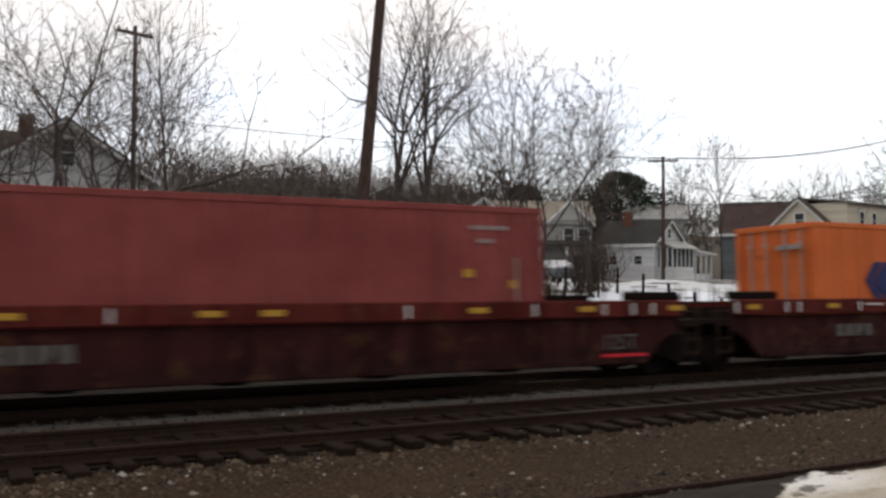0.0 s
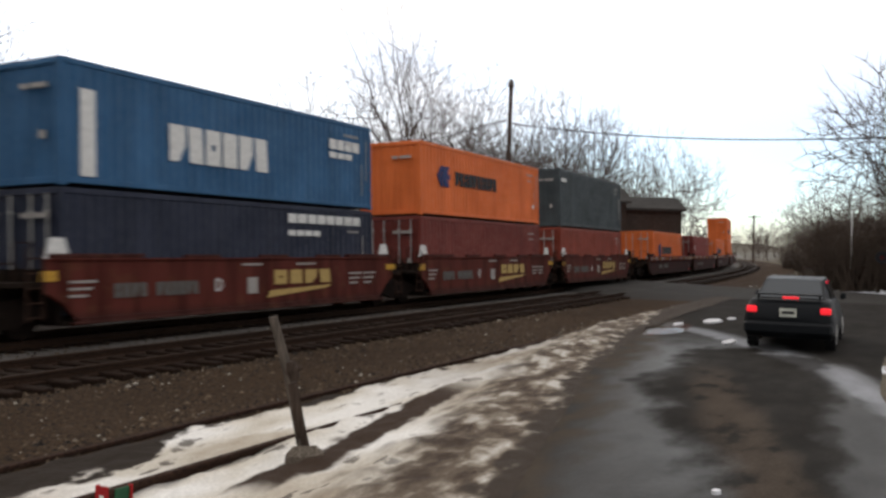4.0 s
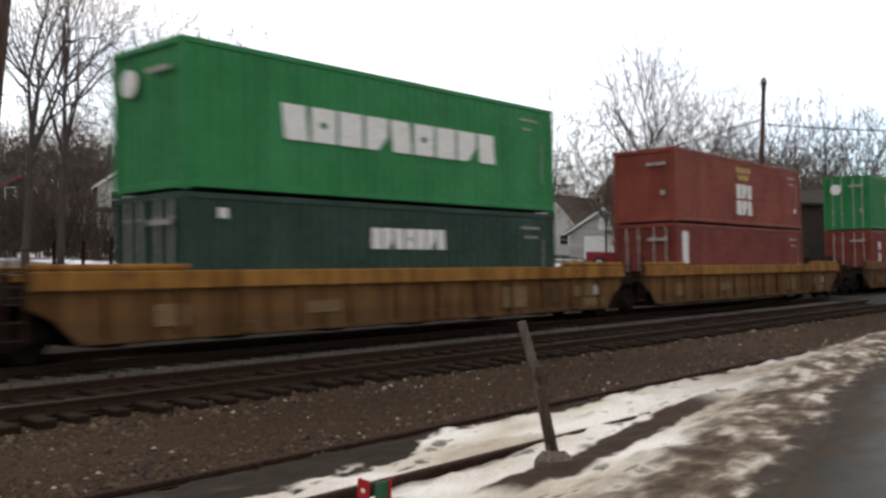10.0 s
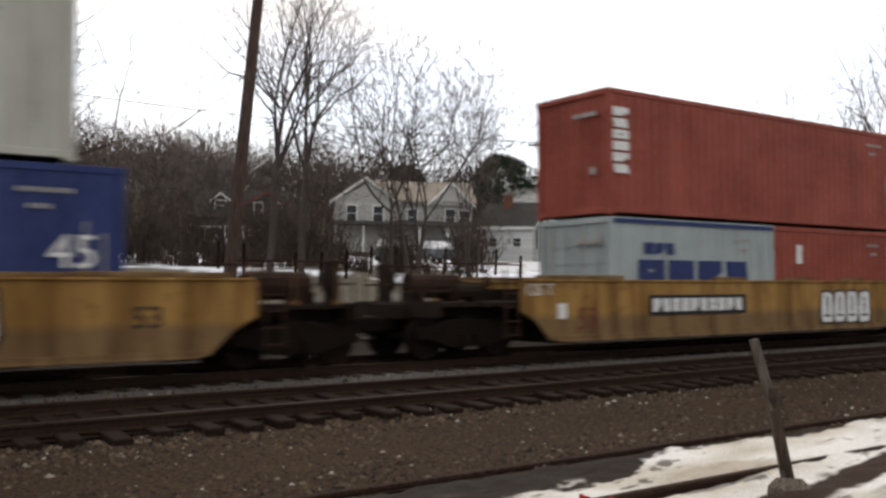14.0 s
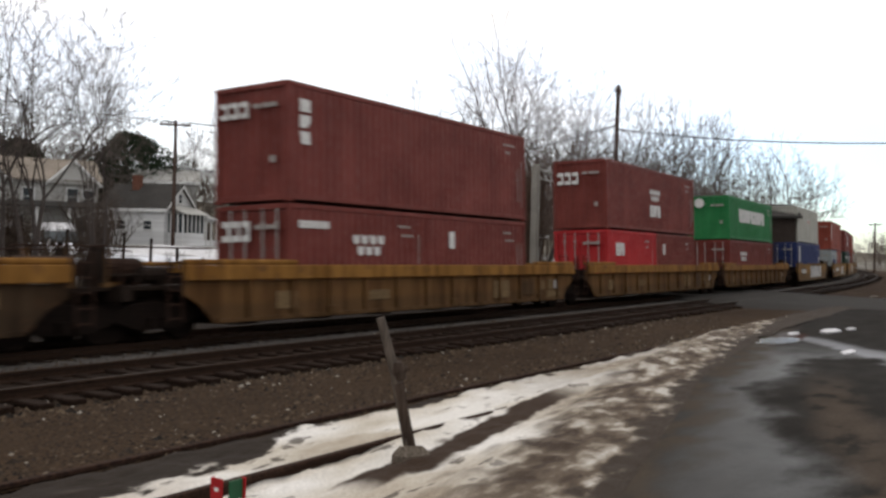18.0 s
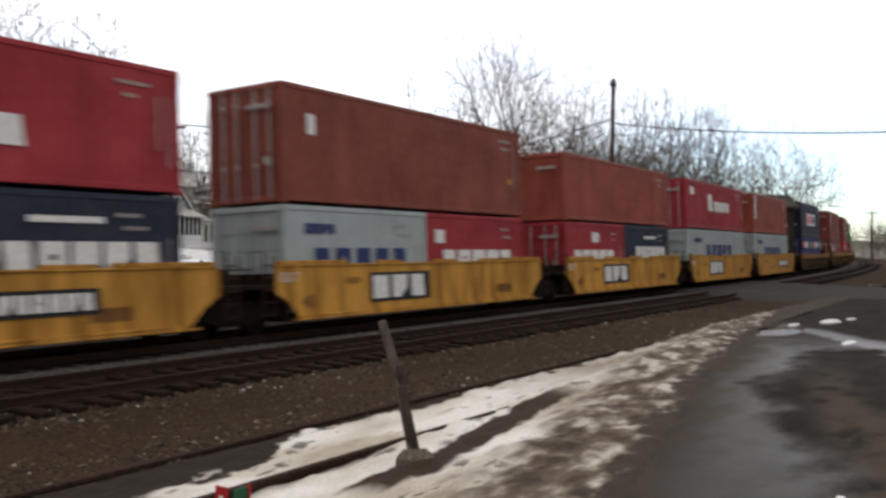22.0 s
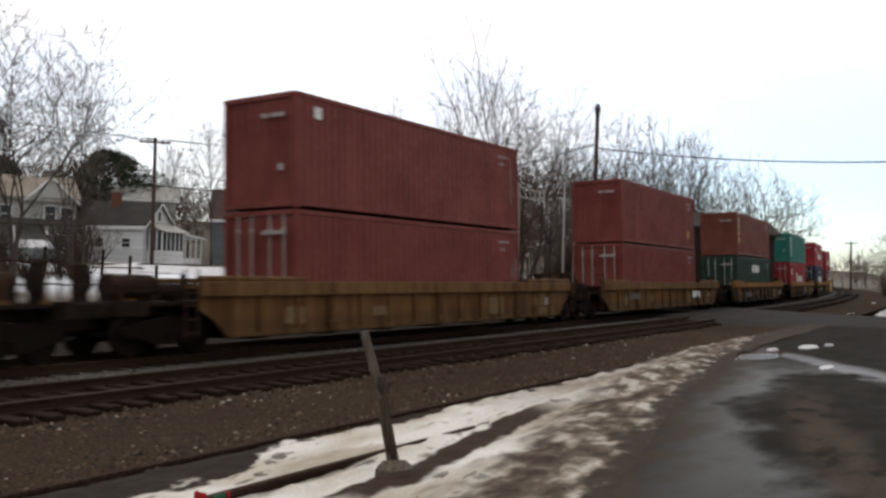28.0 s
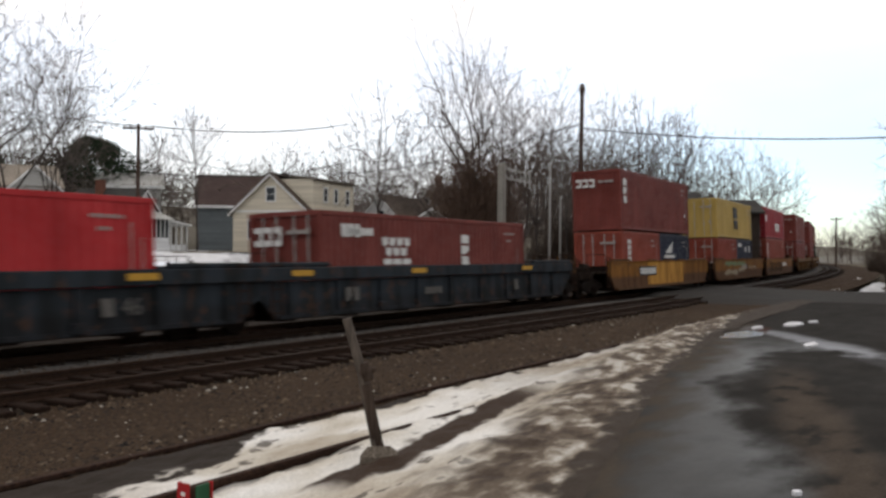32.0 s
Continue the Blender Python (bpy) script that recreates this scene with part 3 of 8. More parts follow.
def mark_box(parent, x0, x1, z0, z1, material, name="marking", y=-1.230):
    return part(name, Shape().box(x0, x1, y, y + 0.012, z0, z1), material, parent)


def end_row(parent, n, x, y0, y1, z0, z1, material):
    """Plain shapes on the rear end, read from y1 to y0."""
    s, p = Shape(), (y1 - y0) / n
    for k in range(n):
        a = y1 - (k + 1) * p
        s.box(x - 0.012, x, a + 0.2 * p, a + 0.45 * p, z0, z1).box(x - 0.012, x, a + 0.45 * p, a + p, z0, z0 + 0.3 * (z1 - z0)).box(x - 0.012, x, a + 0.45 * p, a + p, z1 - 0.3 * (z1 - z0), z1)
    return part("marking", s, material, parent)


def letters(text, size):
    c = bpy.data.curves.new("lettering", "FONT")
    c.body, c.size, c.extrude = text, size, 0.004
    c.resolution_u = 2
    o = bpy.data.objects.new("lettering", c)
    me = bpy.data.meshes.new_from_object(o)
    bpy.data.objects.remove(o)
    me.materials.clear()
    me.materials.append(None)
    return me


def words(parent, text, size, x, y, z, material, name="lettering", turn=(90, 0, 0)):
    """Readable characters in the built-in font, as a flat mesh."""
    return put(name, kept(("letters", text, size), lambda: letters(text, size)), material, parent, "", pose(x, y, z, *turn))


# ---- well cars ----
TTX_YELLOW = two_band("yellow_car_paint", (0.300, 0.168, 0.052), (0.180, 0.112, 0.052), 1.0)
WORN_YELLOW = two_band("worn_orange_yellow_car_paint", (0.238, 0.105, 0.021), (0.105, 0.052, 0.025), 1.05, 0.8)
CLEAN_YELLOW = two_band("clean_yellow_car_paint", (0.500, 0.250, 0.050), (0.420, 0.205, 0.042), 0.55, 0.15)
TAN = two_band("dirty_tan_car_paint", (0.130, 0.066, 0.024), (0.098, 0.053, 0.022), 0.9)
GRIMY = grained("grimy_end_steel", (0.008, 0.006, 0.005), (0.038, 0.025, 0.018), 4, 0.9)
BROWN_CAR = two_band("dirty_brown_car_paint", (0.058, 0.036, 0.020), (0.044, 0.028, 0.016), 0.9)
DARK_CAR = two_band("dark_maroon_car_paint", (0.042, 0.0105, 0.0095), (0.031, 0.010, 0.009), 0.8)
RED_BEAM = two_band("maroon_beam_paint", (0.100, 0.017, 0.013), (0.074, 0.015, 0.012), 1.2)
OXIDE_CAR = two_band("oxide_red_car_paint", (0.090, 0.021, 0.015), (0.056, 0.018, 0.014), 0.65, 0.3)
BLUE_CAR = two_band("blue_grey_car_paint", (0.025, 0.031, 0.037), (0.020, 0.022, 0.025), 0.9)
PALE_BOARD = grained("dirty_yellow_board", (0.16, 0.10, 0.04), (0.34, 0.23, 0.10), 3, 0.9)
AMBER_BEAM = two_band("yellow_beam_paint", (0.245, 0.118, 0.028), (0.185, 0.090, 0.026), 1.2, 0.7)
DULL_BEAM = two_band("dull_tan_beam_paint", (0.145, 0.080, 0.032), (0.090, 0.054, 0.027), 1.2, 0.5)

# body, beam, ribs on the side, smooth high side, half length of the well
CARS = {
    "maroon": (DARK_CAR, RED_BEAM, 0, False, 8.2, "dark maroon intermodal well car with reflectors along its beam"),
    "oxide": (OXIDE_CAR, OXIDE_CAR, 0, True, 6.35, "oxide-red intermodal well car with deep smooth sides"),
    "tan": (TAN, DULL_BEAM, 13, False, 8.2, "dirty tan intermodal well car with ribbed sides"),
    "amber": (TAN, AMBER_BEAM, 12, False, 8.2, "tan intermodal well car with a yellow top beam"),
    "yellow": (TTX_YELLOW, TTX_YELLOW, 0, True, 8.2, "yellow intermodal well car with smooth dirty sides and graffiti"),
    "brown": (BROWN_CAR, AMBER_BEAM, 11, False, 8.2, "dark brown intermodal well car with a worn yellow top beam"),
    "bright": (CLEAN_YELLOW, CLEAN_YELLOW, 0, True, 6.35, "clean bright yellow intermodal well car with smooth sides"),
    "worn": (WORN_YELLOW, WORN_YELLOW, 0, True, 8.2, "worn orange-yellow intermodal well car with faded graffiti"),
    "blue": (BLUE_CAR, BLUE_CAR, 9, False, 8.2, "blue-grey intermodal well car with ribbed sides"),
}


def bogie_meshes():
    frame_shape = Shape().prism([(-1.25, 0.42), (-1.25, 0.62), (-0.5, 0.80), (0.5, 0.80), (1.25, 0.62), (1.25, 0.42), (0.95, 0.42), (0.5, 0.25), (-0.5, 0.25), (-0.95, 0.42)], "y", -0.07, 0.07)
    return {"side_frame": frame_shape.mesh("side_frame"),
            "wheel": Shape().disc(0, 0, 0, 0.42, 0.12, "y", 20).disc(0, 0.075, 0, 0.445, 0.03, "y", 20).disc(0, -0.09, 0, 0.12, 0.08, "y", 10).mesh("wheel"),
            "axle": Shape().tube([(0, -1.05, 0), (0, 1.05, 0)], 0.08, 8).mesh("axle"),
            "bolster": Shape().block(-0.22, 0.22, -1.0, 1.0, 0.45, 0.85, 0.03).mesh("bolster"),
            "spring": Shape().tube([(0, 0, 0.28), (0, 0, 0.5)], 0.09, 8).mesh("spring")}


def bogie(car, x):
    me = kept("bogie", bogie_meshes)
    b = put("bogie", me["bolster"], DARK_STEEL, car, "grimy cast-steel bogie", pose(x, 0, RAIL_Z - 0.02))
    for y in (-1.02, 1.02):
        put("side_frame", me["side_frame"], DARK_STEEL, b, "", pose(0, y, 0))
        for q in (-0.17, 0.17):
            put("spring", me["spring"], DARK_STEEL, b, "", pose(q, y * 1.09, 0))
    for q in (-0.89, 0.89):
        put("axle", me["axle"], DARK_STEEL, b, "", pose(q, 0, 0.44))
        for y, turn in ((-0.74, 0), (0.74, 180)):
            put("wheel", me["wheel"], DARK_STEEL, b, "", pose(q, y, 0.44, 0, 0, turn))
    return b


# how far the sides reach past the well at a shared bogie and at a coupler
REACH = {"oxide": (0.45, 0.45), "bright": (0.45, 0.45), "yellow": (0.8, 0.8), "worn": (0.8, 0.8)}


def well_car(kind, left, right):
    """An intermodal well car unit. Ends: joint (shares a bogie with its neighbour) or coupler."""
    body, beam, ribs, smooth, hw, label = CARS[kind]
    car = thing("well_car", label, "railway car", None, "well cars of the train")
    reach = dict(zip(("joint", "coupler"), REACH.get(kind, (0.95, 1.45))))
    tl, tr = hw + reach[left], hw + reach[right]
    top = 1.70 if smooth else 1.36
    deck = DARK_STEEL if kind == "maroon" else beam
    for s in (-1, 1):
        me = kept(("side", kind, s, tl, tr), lambda: side_plate(hw, tl, tr, top, ribs, s))
        put("side_plate", me, body, car, "", pose(0, 0, 0))
        if not smooth:
            put("top_beam", kept(("beam", s, tl, tr), lambda: Shape().block(-tl, tr, s * 1.56 - 0.09, s * 1.56 + 0.09, 1.37, 1.70, 0.02).mesh("top_beam")), beam, car)
            for e, tip in ((-1, tl), (1, tr)):
                high, inset = (1.87, 0.4) if kind == "maroon" else (1.82, 2.0)
                put("raised_deck", kept(("deck", hw, tip, s, e, high), lambda: Shape().block(min(e * (hw - inset), e * tip), max(e * (hw - inset), e * tip), s * 1.5 - 0.10, s * 1.5 + 0.10, 1.704, high, 0.03).mesh("raised_deck")), deck, car)
        else:
            put("top_flange", kept(("flange", s, tl, tr), lambda: Shape().block(-tl + 0.1, tr - 0.1, s * 1.48 - 0.09, s * 1.48 + 0.09, 1.70, 1.745, 0.01).mesh("top_flange")), beam, car)
            for q in (-2.2, 0.6, 3.2, 5.4):
                if abs(q) < hw - 1.0:
                    put("guide_block", kept("guide_block", lambda: Shape().block(-0.6, 0.6, -0.05, 0.05, 0.0, 0.075, 0.01).mesh("guide_block")), beam, car, "", pose(q, s * 1.46, 1.747))
            for e in (-1, 1):
                put("raised_deck", kept(("high_deck", hw, e), lambda: Shape().block(min(e * (hw - 2.2), e * (hw + 0.3)), max(e * (hw - 2.2), e * (hw + 0.3)), -0.09, 0.09, 0.0, 0.09, 0.012).mesh("raised_deck")), beam, car, "", pose(0, s * 1.47, 1.748))
            put("bottom_flange", kept(("lower", hw, s), lambda: Shape().block(-hw + 0.2, hw - 0.2, s * 1.5 - 0.11, s * 1.5 + 0.11, 0.43, 0.475, 0.01).mesh("bottom_flange")), body, car)
    put("well_floor", kept(("floor", hw), lambda: floor_mesh(hw)), DARK_STEEL, car)
    shared = 1.57 if hw > 7 else 1.28
    for e, end, tip in ((-1, left, tl), (1, right, tr)):
        long_end = hw + (3.1 if end == "coupler" else shared - 0.06)
        turn = pose(0, 0, 0, 0, 0, 0 if e > 0 else 180)
        put("end_platform", kept(("platform", hw, end), lambda: platform_mesh(hw, long_end)), GRIMY, car, "", turn)
        put("bulkhead", kept(("bulkhead", hw), lambda: Shape().box(hw - 0.05, hw + 0.03, -1.42, 1.42, 0.5, 1.55).mesh("bulkhead")), DARK_STEEL, car, "", turn)
        put("end_ladder", kept("ladder", ladder_mesh), RUST_STEEL, car, "", pose(tip + 0.10 if e > 0 else -tip - 0.46, 0, 0))
        put("grab_rail", kept(("grab", hw, end), lambda: grab_mesh(hw, long_end)), RUST_STEEL, car, "", turn)
        for q in range(4):
            put("brake_gear", kept(("gear", hw, end, q), lambda: gear_mesh(hw, long_end, q)), GRIMY, car, "", turn)
        for q in range(3):
            put("brake_lever", kept(("lever", hw, end, q), lambda: lever_mesh(hw, long_end, q)), GRIMY, car, "", turn)
        if end == "coupler":
            put("coupler", kept(("coupler", hw), lambda: Shape().block(long_end - 0.4, long_end + 0.4, -0.12, 0.12, 0.72, 0.98, 0.03).block(long_end + 0.15, long_end + 0.6, -0.2, 0.2, 0.68, 1.02, 0.05).mesh("coupler")), DARK_STEEL, car, "", turn)
            put("brake_tank", kept(("tank", hw), lambda: Shape().tube([(hw + 0.9, -0.55, 1.62), (hw + 2.2, -0.55, 1.62)], 0.26, 12).box(hw + 1.0, hw + 1.15, -0.8, -0.3, 1.28, 1.5).box(hw + 1.9, hw + 2.05, -0.8, -0.3, 1.28, 1.5).mesh("brake_tank")), RUST_STEEL, car, "", turn)
            put("hand_brake", kept(("brake", hw), lambda: Shape().disc(hw + 2.42, -0.9, 1.72, 0.26, 0.05, "x", 14).block(hw + 2.44, hw + 2.62, -1.08, -0.72, 1.25, 2.1, 0.02).mesh("hand_brake")), GRIMY, car, "", turn)
            put("brake_cylinder", kept(("cylinder", hw), lambda: Shape().tube([(hw + 1.2, 0.6, 1.5), (hw + 1.8, 0.6, 1.5)], 0.17, 10).tube([(hw + 1.8, 0.6, 1.5), (hw + 2.5, 0.6, 1.5)], 0.04, 6).box(hw + 1.3, hw + 1.4, 0.45, 0.75, 1.28, 1.4).mesh("brake_cylinder")), GRIMY, car, "", turn)
            for q in range(3):
                put("stanchion", kept(("stanchion", hw), lambda: Shape().tube([(hw + 0.7, -1.35, 1.28), (hw + 0.7, -1.35, 2.0)], 0.022, 6).box(hw + 0.62, hw + 0.78, -1.39, -1.31, 1.28, 1.36).mesh("stanchion")), DULL_BEAM if q else AMBER_BEAM, car, "", turn @ pose(0.85 * q, 0, 0))
            put("air_hose", kept(("hose", hw), lambda: Shape().tube([(hw + 3.0, -0.3, 0.95), (hw + 3.3, -0.32, 0.72), (hw + 3.55, -0.3, 0.55), (hw + 3.8, -0.25, 0.6)], 0.03, 6).mesh("air_hose")), BLACK_MARK, car, "", turn)
            bogie(car, e * (hw + 1.75))
        elif e < 0:
            bogie(car, -(hw + shared))
    return car


def gear_mesh(hw, end, q):
    """A box of the brake gear on the end platform."""
    r = random.Random(int(hw * 10 + end) * 9 + q)
    x, y = hw + 0.2 + (end - hw - 0.4) * (q + 0.5 * r.random()) / 4, r.uniform(-1.2, 0.8)
    w, d, h = r.uniform(0.12, 0.32), r.uniform(0.12, 0.34), r.uniform(0.12, 0.42)
    return Shape().block(x - w / 2, x + w / 2, y - d / 2, y + d / 2, 1.27, 1.28 + h, 0.015).mesh("brake_gear")


def lever_mesh(hw, end, q):
    r = random.Random(int(hw * 10 + end) * 7 + q)
    x, y = r.uniform(hw + 0.1, end - 0.3), r.uniform(-1.35, 1.0)
    return Shape().tube([(x, y, 1.27), (x + r.uniform(-0.2, 0.3), y + r.uniform(-0.1, 0.1), r.uniform(1.5, 1.95))], 0.027, 5).mesh("brake_lever")


def side_plate(hw, tl, tr, top, ribs, s):
    sh = Shape()
    y0, y1 = sorted((s * 1.46, s * 1.52))
    outline = [(-tl + 0.85, 0.47), (tr - 0.85, 0.47), (tr - 0.45, 0.86), (tr - 0.12, 1.04), (tr, 1.10), (tr, top), (-tl, top), (-tl, 1.10), (-tl + 0.12, 1.04), (-tl + 0.45, 0.86)]
    sh.prism(outline, "y", y0, y1)
    sh.box(-tl + 0.9, tr - 0.9, min(s * 1.52, s * 1.58), max(s * 1.52, s * 1.58), 0.47, 0.56)
    for k in range(ribs):
        x = -hw + 0.4 + (2 * hw - 0.8) * k / max(1, ribs - 1)
        a, b = sorted((s * 1.52, s * 1.60))
        sh.box(x - 0.06, x + 0.06, a, b, 0.56, top)
        if k % 4 == 2:
            sh.block(x - 0.14, x + 0.14, min(a, s * 1.66), max(b, s * 1.66), 0.5, 0.72, 0.02)
    return sh.mesh("side_plate")


def floor_mesh(hw):
    s = Shape()
    for k in range(7):
        x = -hw + 0.5 + (2 * hw - 1.0) * k / 6
        s.box(x - 0.25, x + 0.25, -1.46, 1.46, 0.40, 0.54)
    s.box(-hw, hw, -1.46, -1.1, 0.44, 0.5).box(-hw, hw, 1.1, 1.46, 0.44, 0.5)
    return s.mesh("well_floor")


def platform_mesh(hw, end):
    s = Shape()
    s.block(hw + 0.03, end, -0.55, 0.55, 0.95, 1.28, 0.03)
    s.box(hw + 0.03, min(end, hw + 1.5), -1.4, 1.4, 1.20, 1.29)
    if end > hw + 2:
        s.box(end - 0.35, end - 0.2, -1.45, 1.45, 1.0, 1.3)
        s.prism([(hw + 1.4, 1.2), (end - 0.3, 1.2), (end - 0.3, 1.28), (hw + 1.4, 1.28)], "y", -1.1, 1.1)
    return s.mesh("end_platform")


def ladder_mesh():
    s = Shape()
    for x in (0.0, 0.36):
        s.tube([(x, -1.60, 0.55), (x, -1.60, 1.95)], 0.022, 6)
    for k in range(5):
        s.tube([(0.0, -1.60, 0.62 + 0.28 * k), (0.36, -1.60, 0.62 + 0.28 * k)], 0.018, 6)
    return s.mesh("end_ladder")


def grab_mesh(hw, end):
    s = Shape()
    a, b = hw + 0.5, end - 0.3
    for y in (-1.25, 1.25):
        s.tube([(a, y, 1.25), (a, y, 2.05), (b, y, 2.05), (b, y, 1.25)], 0.02, 6)
    s.tube([(b, -1.25, 1.65), (b, 1.25, 1.65)], 0.018, 6)
    return s.mesh("grab_rail")


# ---- the train, from its head to its tail ----
HC, ST, M40, M20, M45 = 2.90, 2.59, 12.19, 6.06, 13.72
FLOOR_Z = 0.59
moving = []


def load(kind, centre, lower, upper=None, left="joint", right="joint"):
    """One unit: its well car, the boxes in the well and the box on top. centre: metres along the track at the start."""
    car = well_car(kind, left, right)
    moving.append((car, centre, 0.0))
    z, total = FLOOR_Z, sum(b[0] for b in lower) + 0.08 * (len(lower) - 1)
    x = -total / 2
    made = []
    for b in lower:
        box = container(*b[:3], b[3], b[4])
        moving.append((box, centre + x + b[0] / 2, z))
        made.append(box)
        x += b[0] + 0.08
    if upper:
        box = container(*upper[:3], upper[3], upper[4], "shipping_container", upper[2] is WHITE)
        moving.append((box, centre, z + lower[0][1] + 0.04))
        made.append(box)
    return car, made


J, C = "joint", "coupler"
TRAIN = [
    ("maroon", 43.78, [(M40, HC, ORANGE)], (M40, HC, ORANGE), J, C),
    ("maroon", 24.07, [(M40, HC, ORANGE)], None, J, J),
    ("maroon", 4.05, [(M40, HC, DUSTY)], None, J, J),
    ("maroon", -15.45, [(M40, HC, ORANGE)], None, C, J),
    ("oxide", -37.64, [(M40, ST, BRICK_RED)], (M40, HC, SLATE), J, C),
    ("oxide", -53.29, [(M40, ST, MAROON)], (M40, ST, ORANGE), J, J),
    ("oxide", -69.09, [(M40, ST, NAVY)], (M40, ST, AZURE), J, J),
    ("oxide", -85.24, [(M20, ST, ORANGE), (M20, ST, BRICK_RED)], (M40, HC, WHITE), J, J),
    ("oxide", -100.48, [(M40, ST, NAVY)], None, C, J),
    ("tan", -122.37, [(M45, HC, RUSSET)], (M40, HC, PALE_GREY), J, C),
    ("tan", -142.13, [(M40, ST, MAROON)], (M40, HC, MAROON), J, J),
    ("tan", -161.74, [(M45, HC, MAROON)], (M45, HC, GREEN), C, J),
    ("amber", -185.85, [(M40, ST, MAROON)], (M40, ST, RUSSET), J, C),
    ("amber", -205.79, [(M40, ST, BOTTLE)], (M40, HC, GREEN), J, J),
    ("amber", -225.74, [(M20, ST, SCARLET), (M20, ST, SCARLET)], (M40, HC, BROWN_RED), C, J),
    ("yellow", -250.02, [(M20, ST, BRICK_RED), (M20, ST, TEAL)], (M40, ST, BRICK_RED), J, C),
    ("yellow", -269.37, [(M20, ST, BOTTLE), (M20, ST, NAVY)], (M40, ST, MAROON), J, J),
    ("yellow", -289.19, [(M20, ST, STEEL_BLUE), (M20, ST, BRICK_RED)], (M40, HC, BRICK_RED), C, J),
    ("yellow", -313.20, [(M45, HC, BLUE)], (M40, HC, PALE_GREY), C, C),
    ("amber", -336.77, [(M40, ST, MAROON)], (M40, ST, GREEN), J, C),
    ("amber", -356.58, [(M20, ST, SCARLET), (M20, ST, MAROON)], (M40, HC, MAROON), J, J),
    ("amber", -376.49, [(M20, ST, MAROON), (M20, ST, MAROON)], (M40, HC, MAROON), C, J),
    ("brown", -398.74, [(M20, ST, BLUE), (M20, ST, BLUE)], (M40, HC, NAVY), C, C),
    ("bright", -418.55, [(M40, ST, STEEL_BLUE)], (M40, ST, BRICK_RED), J, C),
    ("bright", -433.89, [(M40, ST, STEEL_BLUE)], (M40, ST, CRIMSON), J, J),
    ("bright", -449.43, [(M20, ST, CRIMSON), (M20, ST, NAVY)], (M40, ST, BRICK_RED), J, J),
    ("bright", -465.38, [(M20, ST, STEEL_BLUE), (M20, ST, CRIMSON)], (M40, HC, RUSSET), J, J),
    ("bright", -480.89, [(M20, ST, MAROON), (M20, ST, NAVY)], (M40, ST, CRIMSON), C, J),
    ("brown", -502.72, [(M40, HC, NAVY)], (M40, ST, CRIMSON), C, C),
    ("brown", -526.63, [(M40, HC, CRIMSON)], (M40, ST, TEAL), C, C),
    ("brown", -550.66, [(M40, HC, BOTTLE)], (M40, HC, BROWN_RED), C, C),
    ("tan", -574.25, [(M40, HC, MAROON)], (M40, HC, MAROON), C, C),
    ("tan", -597.52, [(M40, HC, MAROON)], (M40, HC, MAROON), C, C),
    ("worn", -621.62, [(M40, HC, BRICK_RED)], (M40, ST, CRIMSON), J, C),
    ("worn", -641.18, [(M20, ST, BRICK_RED), (M20, ST, NAVY)], (M40, ST, YELLOW), J, J),
    ("worn", -661.19, [(M20, ST, BRICK_RED), (M20, ST, NAVY)], (M40, HC, MAROON), C, J),
    ("blue", -684.76, [(M40, ST, MAROON)], None, J, C),
    ("blue", -702.74, [(M40, ST, SCARLET)], None, C, J),
]
NAMES = {m.name: m.name.replace("_paint", "").replace("_", " ") for m in bpy.data.materials}
# stacked boxes whose doors look to the rear of the train
REAR_DOORS = (-161.74, -225.74, -433.89, -465.38, -480.89, -621.62, -641.18)
units = []
for kind, centre, lower, upper, left, right in TRAIN:
    low = [(*b, "%s steel container in the well" % NAMES[b[2].name], True) for b in lower]
    up = (*upper, "%s steel container stacked on another" % NAMES[upper[2].name], centre in REAR_DOORS) if upper else None
    units.append(load(kind, centre, low, up, left, right))



# ---- markings on the boxes and cars (brand names and numbers as plain shapes) ----


def spot(i, k):
    """A box of a unit (0, 1: in the well, -1: on top), the place of its middle along the unit, and its floor."""
    low = TRAIN[i][2]
    if k == -1:
        return units[i][1][-1], 0.0, FLOOR_Z + low[0][1] + 0.012
    dx = 0.0 if len(low) == 1 else (-1, 1)[k] * (low[0][0] + 0.08) / 2
    return units[i][1][k], dx, FLOOR_Z


def row(i, k, n, x0, x1, z0, z1, material, solid=False, gap=0.16):
    ob, dx, dz = spot(i, k)
    mark_row(ob, n, x0 - dx, x1 - dx, z0 - dz, z1 - dz, material, "marking", -1.232, gap, solid)


def col(i, k, n, x, w, z0, z1, material):
    ob, dx, dz = spot(i, k)
    mark_column(ob, n, x - dx, w, z0 - dz, z1 - dz, material)


def panel(i, k, x0, x1, z0, z1, material):
    ob, dx, dz = spot(i, k)
    mark_box(ob, x0 - dx, x1 - dx, z0 - dz, z1 - dz, material, "marking", -1.228)


def stars(i, k, x0, x1, z0, z1, material):
    """Seven small blocks in two rows."""
    ob, dx, dz = spot(i, k)
    s, p = Shape(), (x1 - x0) / 4
    for r, n in ((1, 4), (0, 3)):
        for q in range(n):
            a, c = x0 - dx + (q + 0.5 * (4 - n) + 0.15) * p, z0 - dz + (z1 - z0) * (0.55 * r)
            s.prism([(a, c), (a + 0.35 * p, c - 0.06), (a + 0.7 * p, c), (a + 0.7 * p, c + 0.4 * (z1 - z0)), (a + 0.35 * p, c + 0.3 * (z1 - z0)), (a, c + 0.4 * (z1 - z0))], "y", -1.232, -1.220)
    part("marking", s, material, ob)


